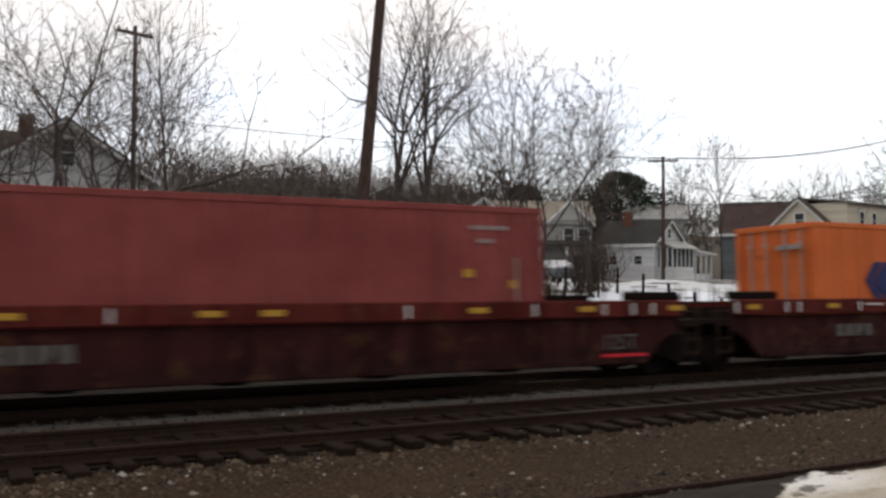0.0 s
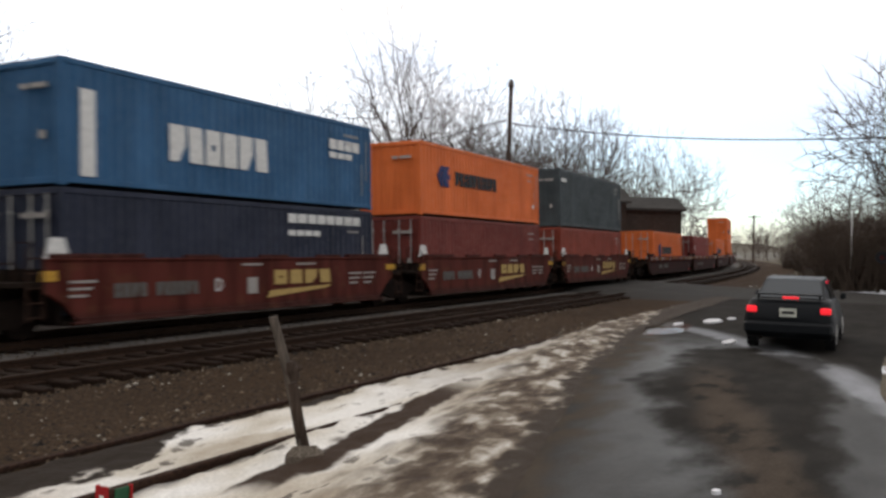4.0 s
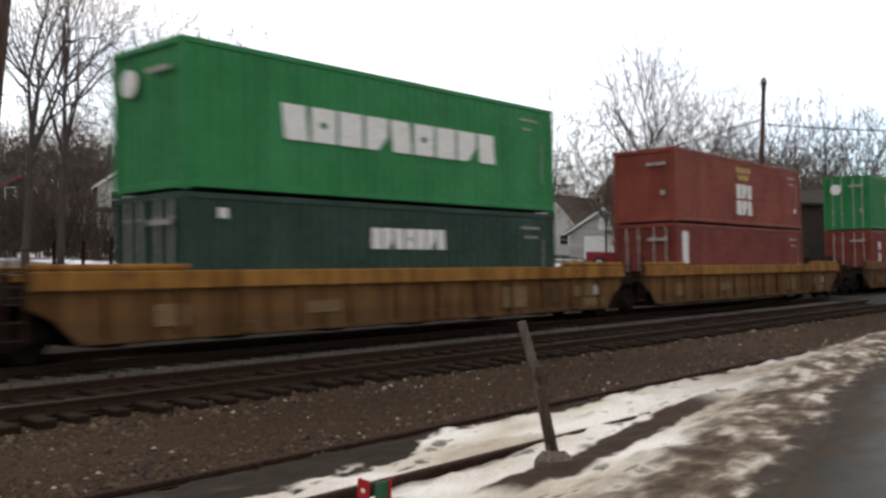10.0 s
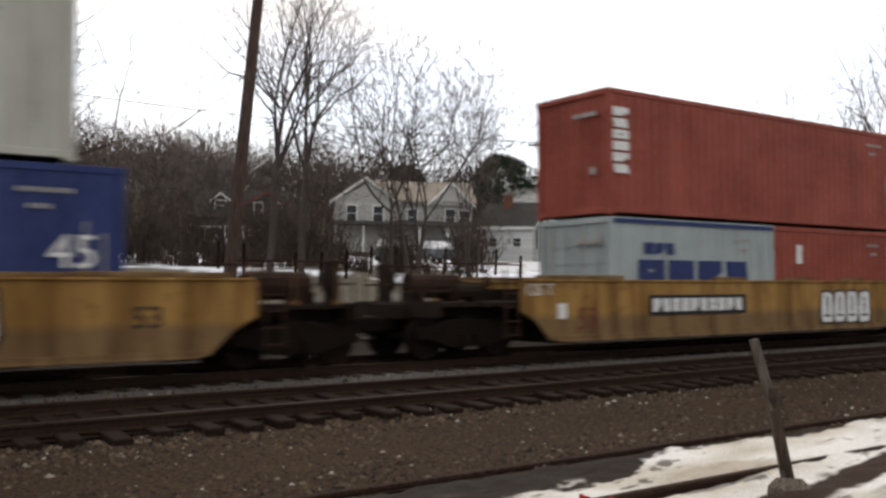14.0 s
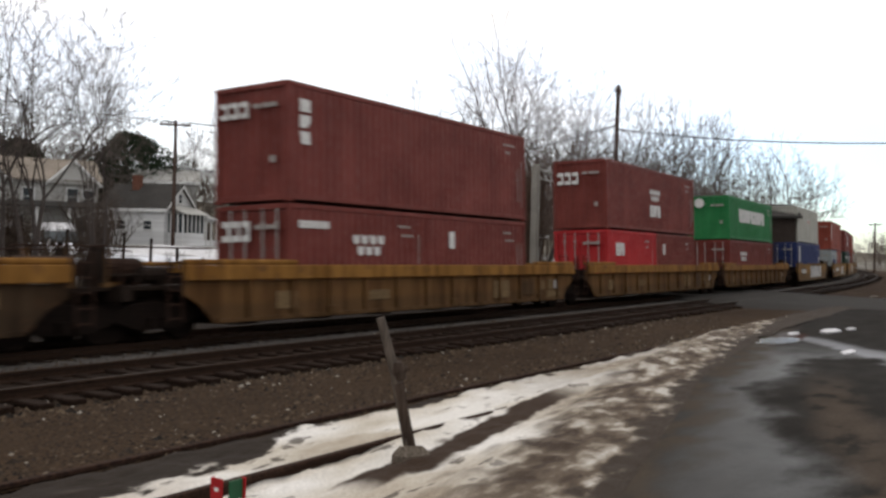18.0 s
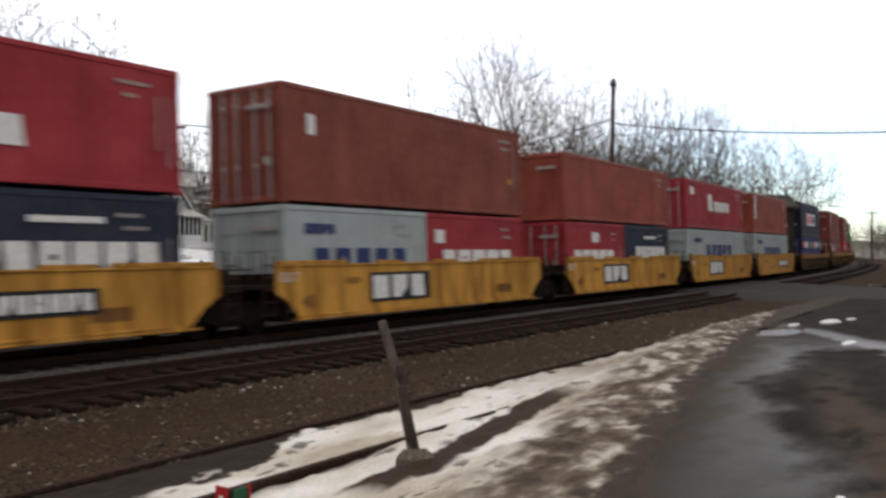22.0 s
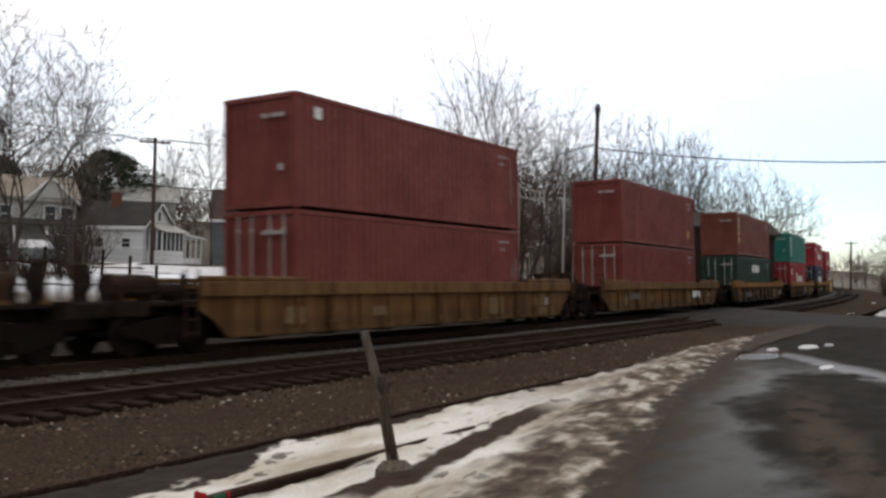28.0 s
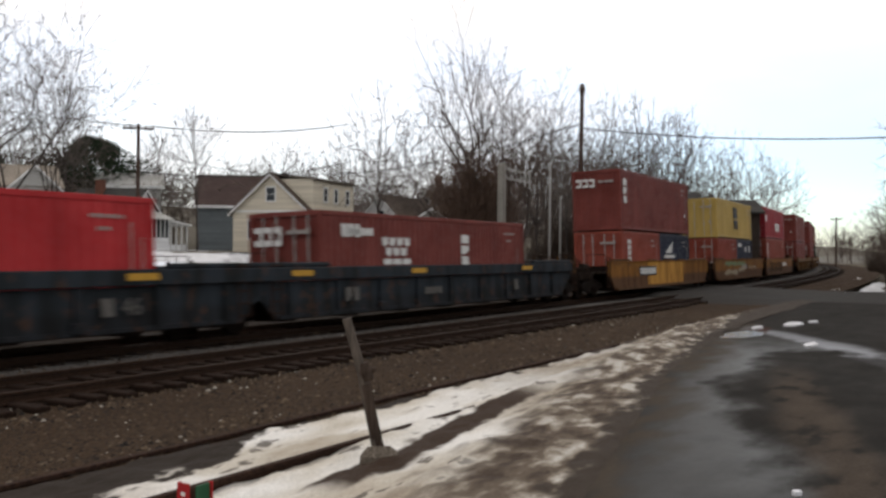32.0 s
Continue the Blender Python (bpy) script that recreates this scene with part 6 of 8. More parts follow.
for k, (x, y, w) in enumerate(((62, 8.5, 6), (70, 7.3, 5), (80, 8, 8), (66, 5.2, 4), (95, 11, 10), (58, 4.6, 3))):
    heap("snow_patch", "patch of old snow beside the far track", x, y, w, 1.8, 0.3, SNOW, 20 + k)

# ---- the leaning post and the switch target ----
post = thing("fence_post", "leaning weathered wooden post set in a concrete block", "post")
part("shaft", Shape().tube([(7.615, 5.085, 0.05), (7.54, 5.15, 0.55), (7.465, 5.213, 1.0), (7.352, 5.32, 1.525)], [0.052, 0.050, 0.048, 0.043], 9), OLD_WOOD, post)
part("stub", Shape().tube([(7.50, 5.17, 0.93), (7.475, 5.185, 1.02), (7.46, 5.20, 1.10)], [0.060, 0.072, 0.05], 8).tube([(7.48, 5.16, 1.0), (7.53, 5.10, 1.05)], [0.03, 0.022], 6), DARK_WOOD, post, "dark broken branch stub")
part("wrapping", Shape().tube([(7.612, 5.088, 0.16), (7.545, 5.146, 0.55), (7.49, 5.19, 0.9)], [0.060, 0.057, 0.056], 9), DARK_WOOD, post, "darker weathered lower wood")
part("footing", Shape().tube([(7.62, 5.10, 0.02), (7.60, 5.10, 0.22), (7.61, 5.11, 0.285)], [0.22, 0.19, 0.11], 7), grained("dirty_concrete", (0.06, 0.048, 0.036), (0.20, 0.165, 0.13), 6, 0.9), post, "broken concrete block")
target = thing("switch_target", "low switch stand with red and green target plates", "switch stand")
part("stem", Shape().tube([(5.43, 5.30, 0.05), (5.43, 5.30, 0.22)], 0.022, 8), DARK_STEEL, target)
part("red_plate", Shape().block(5.305, 5.32, 5.30, 5.43, 0.20, 0.37, 0.004).block(5.32, 5.345, 5.415, 5.43, 0.20, 0.37, 0.004), plain("red_plate_paint", (0.30, 0.012, 0.014)), target, "red painted plate")
part("green_plate", Shape().block(5.32, 5.46, 5.23, 5.25, 0.21, 0.36, 0.004), plain("green_plate_paint", (0.012, 0.07, 0.03)), target, "dark green painted plate")
part("red_edge", Shape().block(5.46, 5.475, 5.21, 5.25, 0.20, 0.37, 0.003), plain("red_edge_paint", (0.30, 0.012, 0.014)), target)
part("plate_mark", Shape().box(5.299, 5.305, 5.34, 5.38, 0.27, 0.30), WHITE_MARK, target)


# ---- places seen by bearing and distance from the camera ----
def bearing(a, d):
    return d * math.cos(radians(a)), d * math.sin(radians(a))


# ---- bare trees ----
def twig(v, f, p, q, r0, r1):
    d = (q - p).normalized()
    a = d.orthogonal().normalized()
    b = d.cross(a)
    k = len(v)
    if r1 < 0.5 * r0:
        for g in (0.0, 2.094, 4.189):
            w = p + r0 * (math.cos(g) * a + math.sin(g) * b)
            v.append((w.x, w.y, w.z))
        v.append((q.x, q.y, q.z))
        f += [(k, k + 1, k + 3), (k + 1, k + 2, k + 3), (k + 2, k, k + 3)]
        return
    for c, r in ((p, r0), (q, r1)):
        for g in (0.0, 2.094, 4.189):
            w = c + r * (math.cos(g) * a + math.sin(g) * b)
            v.append((w.x, w.y, w.z))
    f += [(k, k + 1, k + 4, k + 3), (k + 1, k + 2, k + 5, k + 4), (k + 2, k, k + 3, k + 5)]


def bare_tree(seed, height, limbs=4, fork=0.3, depth=6, angle=26, leader=False, stems=1, thin=1.0, stout=0.014, spread=0.3):
    """Trunk (with its limbs) and crown meshes of a leafless tree with its foot at the origin."""
    rng = random.Random(seed)
    trunk, v, f = Shape(), [], []

    def turned(d, degrees, g):
        a = d.orthogonal().normalized()
        b = d.cross(a)
        w = math.tan(radians(degrees))
        return (d + w * (math.cos(g) * a + math.sin(g) * b)).normalized()

    def grow(p, d, length, r, level):
        n = 3 if level < 2 else 1 if level >= min(depth, 5) else 2
        pts, end = [p], r * 0.74
        for i in range(n):
            w = 0.085 if level < 3 else 0.05
            d = (d + Vector((rng.gauss(0, w), rng.gauss(0, w), rng.gauss(0.012 if level < 3 else 0.05, w)))).normalized()
            pts.append(pts[-1] + d * length / n)
        if level < 3:
            trunk.tube(pts, [r + (end - r) * i / n for i in range(n + 1)], 6, False)
        else:
            last = level >= depth
            for i in range(n):
                twig(v, f, pts[i], pts[i + 1], r + (end - r) * i / n, (0.25 * end if last and i == n - 1 else r + (end - r) * (i + 1) / n))
        if level >= depth:
            return
        g = rng.uniform(0, 6.28)
        for k in range(3 if rng.random() < 0.15 else 2):
            g += 3.14 * rng.uniform(0.8, 1.2) if k < 2 else 1.5
            first = k == 0
            nd = turned(d, rng.uniform(10, 28) if first else rng.uniform(34, 60), g)
            grow(pts[-1], nd, length * (rng.uniform(0.74, 0.90) if first else rng.uniform(0.62, 0.82)), max(0.0078 * thin, end * (0.94 if first else 0.72)), level + 1)
        for k in range(1 if level < depth - 1 else rng.choice((0, 1))):
            u = rng.uniform(0.25, 0.9)
            i = min(n - 1, int(u * n))
            side = turned(d, rng.uniform(42, 70), rng.uniform(0, 6.28))
            grow(pts[i].lerp(pts[i + 1], u * n - i), (side + Vector((0, 0, 0.15))).normalized(), length * rng.uniform(0.45, 0.7), max(0.0072 * thin, r * 0.46), min(depth, level + 2))

    for q in range(stems):
        a = 6.28 * q / stems + rng.uniform(0, 1)
        tilt = 0.015 if stems == 1 else rng.uniform(0.05, 0.2)
        d = Vector((tilt * math.cos(a), tilt * math.sin(a), 1)).normalized()
        r = height * stout * (1.0 if stems == 1 else 0.72)
        tall = height * (0.86 if leader else fork)
        p, pts, radii, n = Vector((0.12 * stems * math.cos(a), 0.12 * stems * math.sin(a), -0.3)), [], [], 8
        for i in range(n + 1):
            pts.append(p.copy())
            radii.append(max(0.015, r * (1 - (0.88 if leader else 0.3) * i / n) * (1.3 if i == 0 else 1)))
            d = (d + Vector((rng.gauss(0, 0.03), rng.gauss(0, 0.03), 0.03))).normalized()
            p = p + d * (tall + 0.3) / n
        trunk.tube(pts, radii, 8)
        if leader:
            for k in range(limbs):
                u = fork + (1.0 - fork) * (k + rng.random()) / limbs
                i = min(n - 1, int(u * n))
                base = pts[i].lerp(pts[i + 1], u * n - i)
                shape = math.sin(math.pi * (0.18 + 0.80 * (u - fork) / (1 - fork))) ** 0.7
                grow(base, turned(Vector((0, 0, 1)), angle + rng.uniform(-8, 14) + 18 * (1 - u), k * 2.4 + rng.uniform(-0.4, 0.4)), height * spread * shape * rng.uniform(0.36, 0.5), radii[i] * 0.45, 2 if u < 0.8 else 3)
        else:
            length = height * (1 - fork) / 3.5
            for k in range(limbs):
                grow(pts[-1] - d * rng.uniform(0, 0.15) * tall, turned(d, angle * rng.uniform(0.45, 1.15) if k else 5, k * 6.28 / limbs + rng.uniform(-0.4, 0.4)), length * rng.uniform(0.85, 1.12), radii[-1] * rng.uniform(0.55, 0.75), 0)
    crown = Shape()
    crown.v, crown.f = v, f
    return trunk, crown


def raw_mesh(shape, name):
    me = bpy.data.meshes.new(name)
    me.from_pydata(shape.v, [], shape.f)
    me.materials.append(None)
    return me


KINDS = {}
for kind, args in {"tall": dict(seed=11, height=15, limbs=22, fork=0.26, depth=6, angle=34, leader=True, spread=0.38, thin=1.5), "broad": dict(seed=23, height=12, limbs=6, fork=0.26, angle=52, depth=5, thin=2.8),
                   "round": dict(seed=41, height=11, limbs=7, fork=0.22, angle=60, depth=5, thin=3.0),
                   "slim": dict(seed=53, height=12, limbs=3, fork=0.26, angle=30, stems=3, depth=6, thin=1.4), "open": dict(seed=67, height=12, limbs=4, fork=0.28, angle=48, thin=1.5),
                   "vase": dict(seed=83, height=15, limbs=5, fork=0.36, angle=38, stout=0.019, thin=1.6), "spread": dict(seed=71, height=12, limbs=3, fork=0.16, angle=42, stout=0.021, thin=1.4),
                   "spire": dict(seed=91, height=13, limbs=30, fork=0.34, depth=5, angle=34, leader=True, spread=0.40, thin=3.2)}.items():
    t, c = bare_tree(**args)
    far = sorted(math.hypot(q[0], q[1]) for q in c.v)[int(0.97 * len(c.v))]
    KINDS[kind] = (t.mesh("trunk", True), raw_mesh(c, "crown"), sorted(q[2] for q in c.v)[int(0.995 * len(c.v))], far)


def tree(kind, a, d, top, turn=0, label="leafless tree with grey bark and fine bare twigs", lean=(0, 0), half=None, base=None):
    """A bare tree at a bearing and distance: its top at an elevation and its crown as wide to each side, in degrees."""
    t, c, h, far = KINDS[kind]
    x, y = bearing(a, d)
    z = ground_height(x, y) if base is None else base
    s = (EYE + d * math.tan(radians(top)) - z) / h
    w = s if half is None else max(0.6 * s, min(1.5 * s, d * math.tan(radians(half)) / far))
    ob = thing("bare_tree", label, "tree", pose(x, y, z, lean[0], lean[1], turn) @ Matrix.Diagonal((w, w, s, 1)), "bare trees")
    put("trunk", t, BARK, ob)
    put("crown", c, TWIG, ob)
    return ob


tree("spread", 83.3, 27, 16.6, 30, "dark forked leafless tree standing before the old house", (0, 3))
tree("tall", 77.6, 40, 17.2, 10, half=4.2)
tree("open", 75.8, 37, 12.6, 200, "leafless tree leaning over the garden", (0, 24), 3.6)
tree("slim", 80.6, 44, 15.5, 75)
tree("slim", 87.4, 42, 14.0, 75)
tree("vase", 64.4, 38, 19.0, 120, "tall leafless tree behind the utility pole", (0, -3), 4.6)
tree("vase", 62.7, 40, 18.2, 240, "tall leafless tree with upright limbs in the garden", half=4.0)
tree("open", 57.4, 42, 14.3, 15, "crooked leafless tree leaning over the garden", (4, -4), 3.2)
tree("slim", 55.8, 42, 12.8, 140)
tree("slim", 52.4, 45, 12.4, 80, "slender many-stemmed leafless tree beside the pale house", (0, 3), 2.4)
for a, d, top, k in ((72.6, 84, 7.0, "round"), (70.2, 88, 8.2, "broad"), (68.2, 94, 7.4, "round"), (66.0, 104, 8.0, "round"), (60.4, 108, 8.6, "round"), (57.0, 106, 8.0, "broad"), (54.0, 104, 7.0, "round"), (83.0, 84, 8.0, "broad"), (79.6, 88, 7.4, "round"), (75.6, 92, 7.6, "broad")):
    tree(k, a, d, top, a * 37, "brown leafless tree standing behind the gardens")
tree("spire", 44.97, 96, 8.35, 20, "slender upright leafless tree beside the cream house", half=1.25)
tree("spire", 46.9, 110, 6.9, 90, half=1.0)
tree("round", 47.9, 120, 6.2, 30)
tree("round", 40.3, 132, 6.65, 50, "dome-shaped leafless tree behind the cream house", half=1.75)
tree("round", 42.6, 150, 5.6, 210)
tree("round", 38.0, 140, 5.8, 160)
tree("broad", 34.2, 74, 9.7, 130, "broad leafless tree between the houses", half=2.7)
tree("round", 36.6, 120, 6.2, 260)
tree("vase", 28.55, 61, 13.8, 300, "tall leafless tree wrapped in ivy beside the garage", (0, 0), 2.2)
tree("slim", 26.9, 63, 11.4, 45, "slender leafless tree leaning away from the ivy-clad one", (14, 7))
tree("broad", 30.9, 68, 8.6, 10, half=1.9)
tree("broad", 24.6, 72, 8.9, 60, half=2.0)
tree("broad", 22.9, 76, 8.3, 15, half=1.8)
tree("broad", 21.2, 80, 9.1, 190, half=1.7)
tree("round", 19.9, 82, 8.4, 130, half=1.5)
tree("broad", 18.7, 86, 8.8, 100, half=1.6)
tree("round", 17.4, 92, 8.0, 220, half=1.3)
tree("spire", 16.1, 90, 8.3, 35, "slender pale leafless tree at the end of the wood", half=0.7)
tree("spire", 14.6, 112, 6.2, 150, half=0.9)
tree("broad", 13.4, 124, 6.0, 260, half=1.0)
tree("broad", 12.4, 130, 6.8, 20, half=1.0)
tree("round", 11.7, 140, 5.4, 80, half=0.7)
tree("spread", 0.2, 52, 10.2, 70, "dark leafless tree standing over the crossing signal")
tree("broad", -1.5, 52, 11.5, 120, "dark leafless tree standing beside the crossing road")
tree("broad", -3.5, 60, 12, 160)
tree("broad", 3.0, 78, 5.2, 240)
tree("round", 4.6, 95, 3.6, 30)


def thicket(name, label, category, spots, seed, material, height, stems=26, spread=0.5, colour_parts=True):
    """Scrub of many thin stems at the given places, one mass."""
    rng = random.Random(seed)
    v, f = [], []
    for x, y, s in spots:
        z = ground_height(x, y)
        for k in range(stems):
            g, r = rng.uniform(0, 6.28), rng.uniform(0, 1.1) * s
            p = Vector((x + r * math.cos(g), y + r * math.sin(g), z - 0.1))
            h = height * s * rng.uniform(0.5, 1.1)
            d = Vector((rng.gauss(0, spread), rng.gauss(0, spread), 1.6)).normalized()
            m = p + d * h * 0.55
            e = m + (d + Vector((rng.gauss(0, 0.35), rng.gauss(0, 0.35), 0.1))).normalized() * h * 0.45
            w = 0.016 + 0.016 * s
            twig(v, f, p, m, w, w * 0.6)
            twig(v, f, m, e, w * 0.6, w * 0.2)
            for q in range(5):
                u = rng.uniform(0.3, 1)
                b = p.lerp(e, u)
                t = b + Vector((rng.gauss(0, 0.5), rng.gauss(0, 0.5), rng.uniform(0.0, 0.8))).normalized() * h * rng.uniform(0.12, 0.3)
                twig(v, f, b, t, w * 0.5, w * 0.15)
    sh = Shape()
    sh.v, sh.f = v, f
    return tagged(put(name, raw_mesh(sh, name), material), label, category, "", "stuff")


rng = random.Random(3)
SCRUB = grained("brown_scrub", (0.036, 0.026, 0.020), (0.10, 0.074, 0.056), 3, 0.95)
right_side = [(60 + 90 * (k / 60) ** 1.3 + rng.uniform(-2, 2), 2.5 + rng.uniform(-13, 0) + 7.2 * (k / 60) + bend_y(60 + 90 * (k / 60)), rng.uniform(0.8, 1.5)) for k in range(60)]
right_side += [(*bearing(rng.uniform(-4, 4.2), rng.uniform(54, 76)), rng.uniform(0.9, 1.6)) for k in range(60)]
thicket("scrub", "dense brown leafless scrub beyond the level crossing", "scrub", right_side, 4, SCRUB, 3.2, 84)
left_edge = [(66 + 110 * k / 60 + rng.uniform(-2, 2), 27 + rng.uniform(0, 9) + bend_y(66 + 110 * k / 60), rng.uniform(0.8, 1.5)) for k in range(60)]
thicket("scrub", "brown leafless scrub along the edge of the wood", "scrub", left_edge, 5, SCRUB, 3.8, 60)
garden = [(*bearing(rng.uniform(53, 88), rng.uniform(44, 70)), rng.uniform(0.6, 1.4)) for k in range(60)]
thicket("scrub", "brown leafless scrub between the gardens", "scrub", garden, 6, SCRUB, 1.7, 34)
haze = [(*bearing(a + rng.uniform(-1.4, 1.4), 50 + rng.uniform(-4, 12)), rng.uniform(0.8, 1.4)) for a in (52.0, 53.4, 56.2, 61.4, 62.0, 62.6, 63.2, 63.8, 64.6, 65.4, 67.0, 69.4, 70.5, 71.4, 74.4, 76.4, 72.0, 73.6, 75.2, 77.5, 80.5, 85.0, 88.0)]
thicket("tall_scrub", "tall brown leafless bushes between the gardens", "scrub", haze, 8, grained("brown_bushes", (0.045, 0.034, 0.027), (0.12, 0.092, 0.075), 3, 0.95), 4.0, 75, 0.42)
verge_grass = [(12.6 + 0.14 * k, -0.62 + rng.uniform(-0.3, 0.3), rng.uniform(0.3, 0.6)) for k in range(50)]
thicket("dead_grass", "tufts of dead brown grass on the roadside bank", "grass", verge_grass, 12, grained("straw", (0.05, 0.035, 0.02), (0.15, 0.11, 0.065), 4, 0.95), 0.55, 20, 0.8)
ivy = [(*bearing(28.7 + rng.uniform(-1.3, 0.6), 61 + rng.uniform(-1, 1.5)), rng.uniform(0.9, 1.6)) for k in range(9)]
thicket("ivy_tangle", "reddish-brown tangle of vines round a tree trunk", "vines", ivy, 7, grained("rusty_vines", (0.06, 0.040, 0.030), (0.15, 0.10, 0.074), 3, 0.95), 6.2, 90, 0.22)


def wood(name, label, spots, seed, depth=5, thin=2.4):
    """A far wood: many bare trees joined into one mass."""
    sh, kinds = Shape(), []
    for k in range(4):
        t, c = bare_tree(seed + k, 12, limbs=3 + k % 3, fork=0.22, depth=depth, angle=46, thin=thin)
        kinds.append((np.array(t.v + c.v), [tuple(i for i in q) for q in t.f] + [tuple(i + len(t.v) for i in q) for q in c.f]))
    r = random.Random(seed)
    verts, faces, total = [], [], 0
    for x, y, h in spots:
        pts, fs = kinds[r.randrange(4)]
        a, s = r.uniform(0, 6.28), h / 12
        c, d = math.cos(a) * s, math.sin(a) * s
        w = np.stack([x + pts[:, 0] * c - pts[:, 1] * d, y + pts[:, 0] * d + pts[:, 1] * c, ground_height(x, y) + pts[:, 2] * s], 1)
        k = total
        total += len(w)
        verts.append(w)
        faces += [tuple(i + k for i in q) for q in fs]
    me = bpy.data.meshes.new(name)
    me.from_pydata(np.concatenate(verts).tolist(), [], faces)
    me.materials.append(None)
    return tagged(put(name, me, TWIG), label, "wood", "", "stuff")


wood("far_wood", "leafless grey-brown wood along the far side of the tracks", [(78 + 130 * k / 120 + rng.uniform(-3, 3), 31 + rng.uniform(0, 24) + bend_y(78 + 130 * k / 120), rng.uniform(10, 15)) for k in range(120)], 101, 5, 3.0)
wood("hill_wood", "leafless wood on the hillside behind the houses", [(*bearing(rng.uniform(24, 90), rng.uniform(100, 200)), rng.uniform(8, 12)) for k in range(230)], 131, 4, 4.6)
wood("garden_wood", "dense brown leafless wood behind the gardens", [(*bearing(rng.uniform(56, 78), rng.uniform(98, 118)), rng.uniform(10.5, 13.5)) for k in range(64)], 141, 5, 3.0)
roadside = [(68 + 200 * k / 90 + rng.uniform(-4, 4), -3 - rng.uniform(0, 26) + 0.09 * (200 * k / 90) + bend_y(68 + 200 * k / 90) * 0.8, rng.uniform(6, 11)) for k in range(90)]
roadside += [(*bearing(rng.uniform(-13, 0.6), rng.uniform(54, 84)), rng.uniform(7.5, 10.5)) for k in range(36)]
roadside += [(*bearing(rng.uniform(0.6, 4.6), rng.uniform(70, 105)), rng.uniform(4.5, 6.5)) for k in range(30)]
wood("roadside_wood", "dark leafless wood beyond the level crossing", roadside, 151, 5, 3.2)
wood("distant_wood", "hazy leafless wood on the horizon", [(*bearing(rng.uniform(-14, 14), rng.uniform(330, 460)), rng.uniform(10, 16)) for k in range(60)], 171, 3, 12.0)


def evergreen(a, d, top, width, base_el, label):
    x, y = bearing(a, d)
    z = ground_height(x, y)
    h = EYE + d * math.tan(radians(top)) - z
    t = thing("evergreen_tree", label, "tree", pose(x, y, z))
    part("trunk", Shape().tube([(0, 0, -0.2), (0, 0, h * 0.8)], [0.28, 0.08], 8), BARK, t)
    r = random.Random(9)
    v, f = [], []
    for k in range(9000):
        u = r.random() ** 0.8
        g = r.uniform(0, 6.28)
        rad = width / 2 * math.sqrt(max(0.02, 1 - (2 * u - 1.0) ** 2)) * r.uniform(0.2, 1.05) ** 0.7 * (1 + 0.8 * noise.noise((math.cos(g) * 1.6, math.sin(g) * 1.6, u * 4)))
        p = Vector((rad * math.cos(g), rad * math.sin(g), h * (0.12 + 0.88 * u)))
        q = p + Vector((r.gauss(0, 0.35) + math.cos(g) * 0.3, r.gauss(0, 0.35) + math.sin(g) * 0.3, r.uniform(-0.15, 0.6)))
        twig(v, f, p, q, 0.075, 0.012)
    sh = Shape()
    sh.v, sh.f = v, f
    put("crown", raw_mesh(sh, "crown"), NEEDLES, t)


evergreen(50.9, 112, 6.15, 10.0, 1.0, "dense dark round evergreen tree beside the white house")
evergreen(56.6, 104, 5.4, 5.2, 1.0, "dark evergreen tree on the slope behind the pale house")


# ---- houses ----
CREAM = grained("cream_siding", (0.60, 0.535, 0.42), (0.71, 0.64, 0.51), 2, 0.8, 0.3, 0.5, 0.01, (0.2, 0.2, 6))
WHITE_WALL = grained("white_siding", (0.66, 0.66, 0.65), (0.80, 0.80, 0.79), 2, 0.8, 0.3, 0.5, 0.01, (0.2, 0.2, 6))
PALE_WALL = grained("pale_grey_siding", (0.36, 0.35, 0.32), (0.48, 0.47, 0.44), 2, 0.85, 0.3, 0.5, 0.01, (0.2, 0.2, 6))
DARK_WALL = grained("dark_green_siding", (0.030, 0.035, 0.030), (0.065, 0.072, 0.064), 2, 0.85, 0.3, 0.5, 0.01, (0.2, 0.2, 6))
TAN_WALL = grained("tan_siding", (0.24, 0.20, 0.15), (0.33, 0.28, 0.21), 2, 0.85, 0.3, 0.5, 0.01, (0.2, 0.2, 6))
BLUE_WALL = grained("grey_blue_siding", (0.10, 0.115, 0.12), (0.17, 0.185, 0.19), 2, 0.85, 0.3, 0.5, 0.01, (0.2, 0.2, 6))
DARK_ROOF = grained("dark_shingles", (0.028, 0.026, 0.024), (0.075, 0.07, 0.064), 3, 0.9, 0.5, 0.6, 0.02)
BROWN_ROOF = grained("brown_shingles", (0.060, 0.046, 0.036), (0.13, 0.10, 0.08), 3, 0.9, 0.5, 0.6, 0.02)
RUSSET_ROOF = grained("red_brown_shingles", (0.050, 0.034, 0.030), (0.105, 0.072, 0.064), 3, 0.9, 0.5, 0.6, 0.02)
TAN_ROOF = grained("pale_tan_shingles", (0.20, 0.165, 0.13), (0.33, 0.285, 0.235), 3, 0.9, 0.5, 0.6, 0.02)
TRIM = plain("white_trim", (0.68, 0.68, 0.66))
BRICK = grained("chimney_brick", (0.10, 0.045, 0.03), (0.22, 0.10, 0.07), 6, 0.9)
m, n, l, b = shader("window_glass", 0.08)
b.inputs["Base Color"].default_value = (0.025, 0.03, 0.034, 1)
GLASS = m


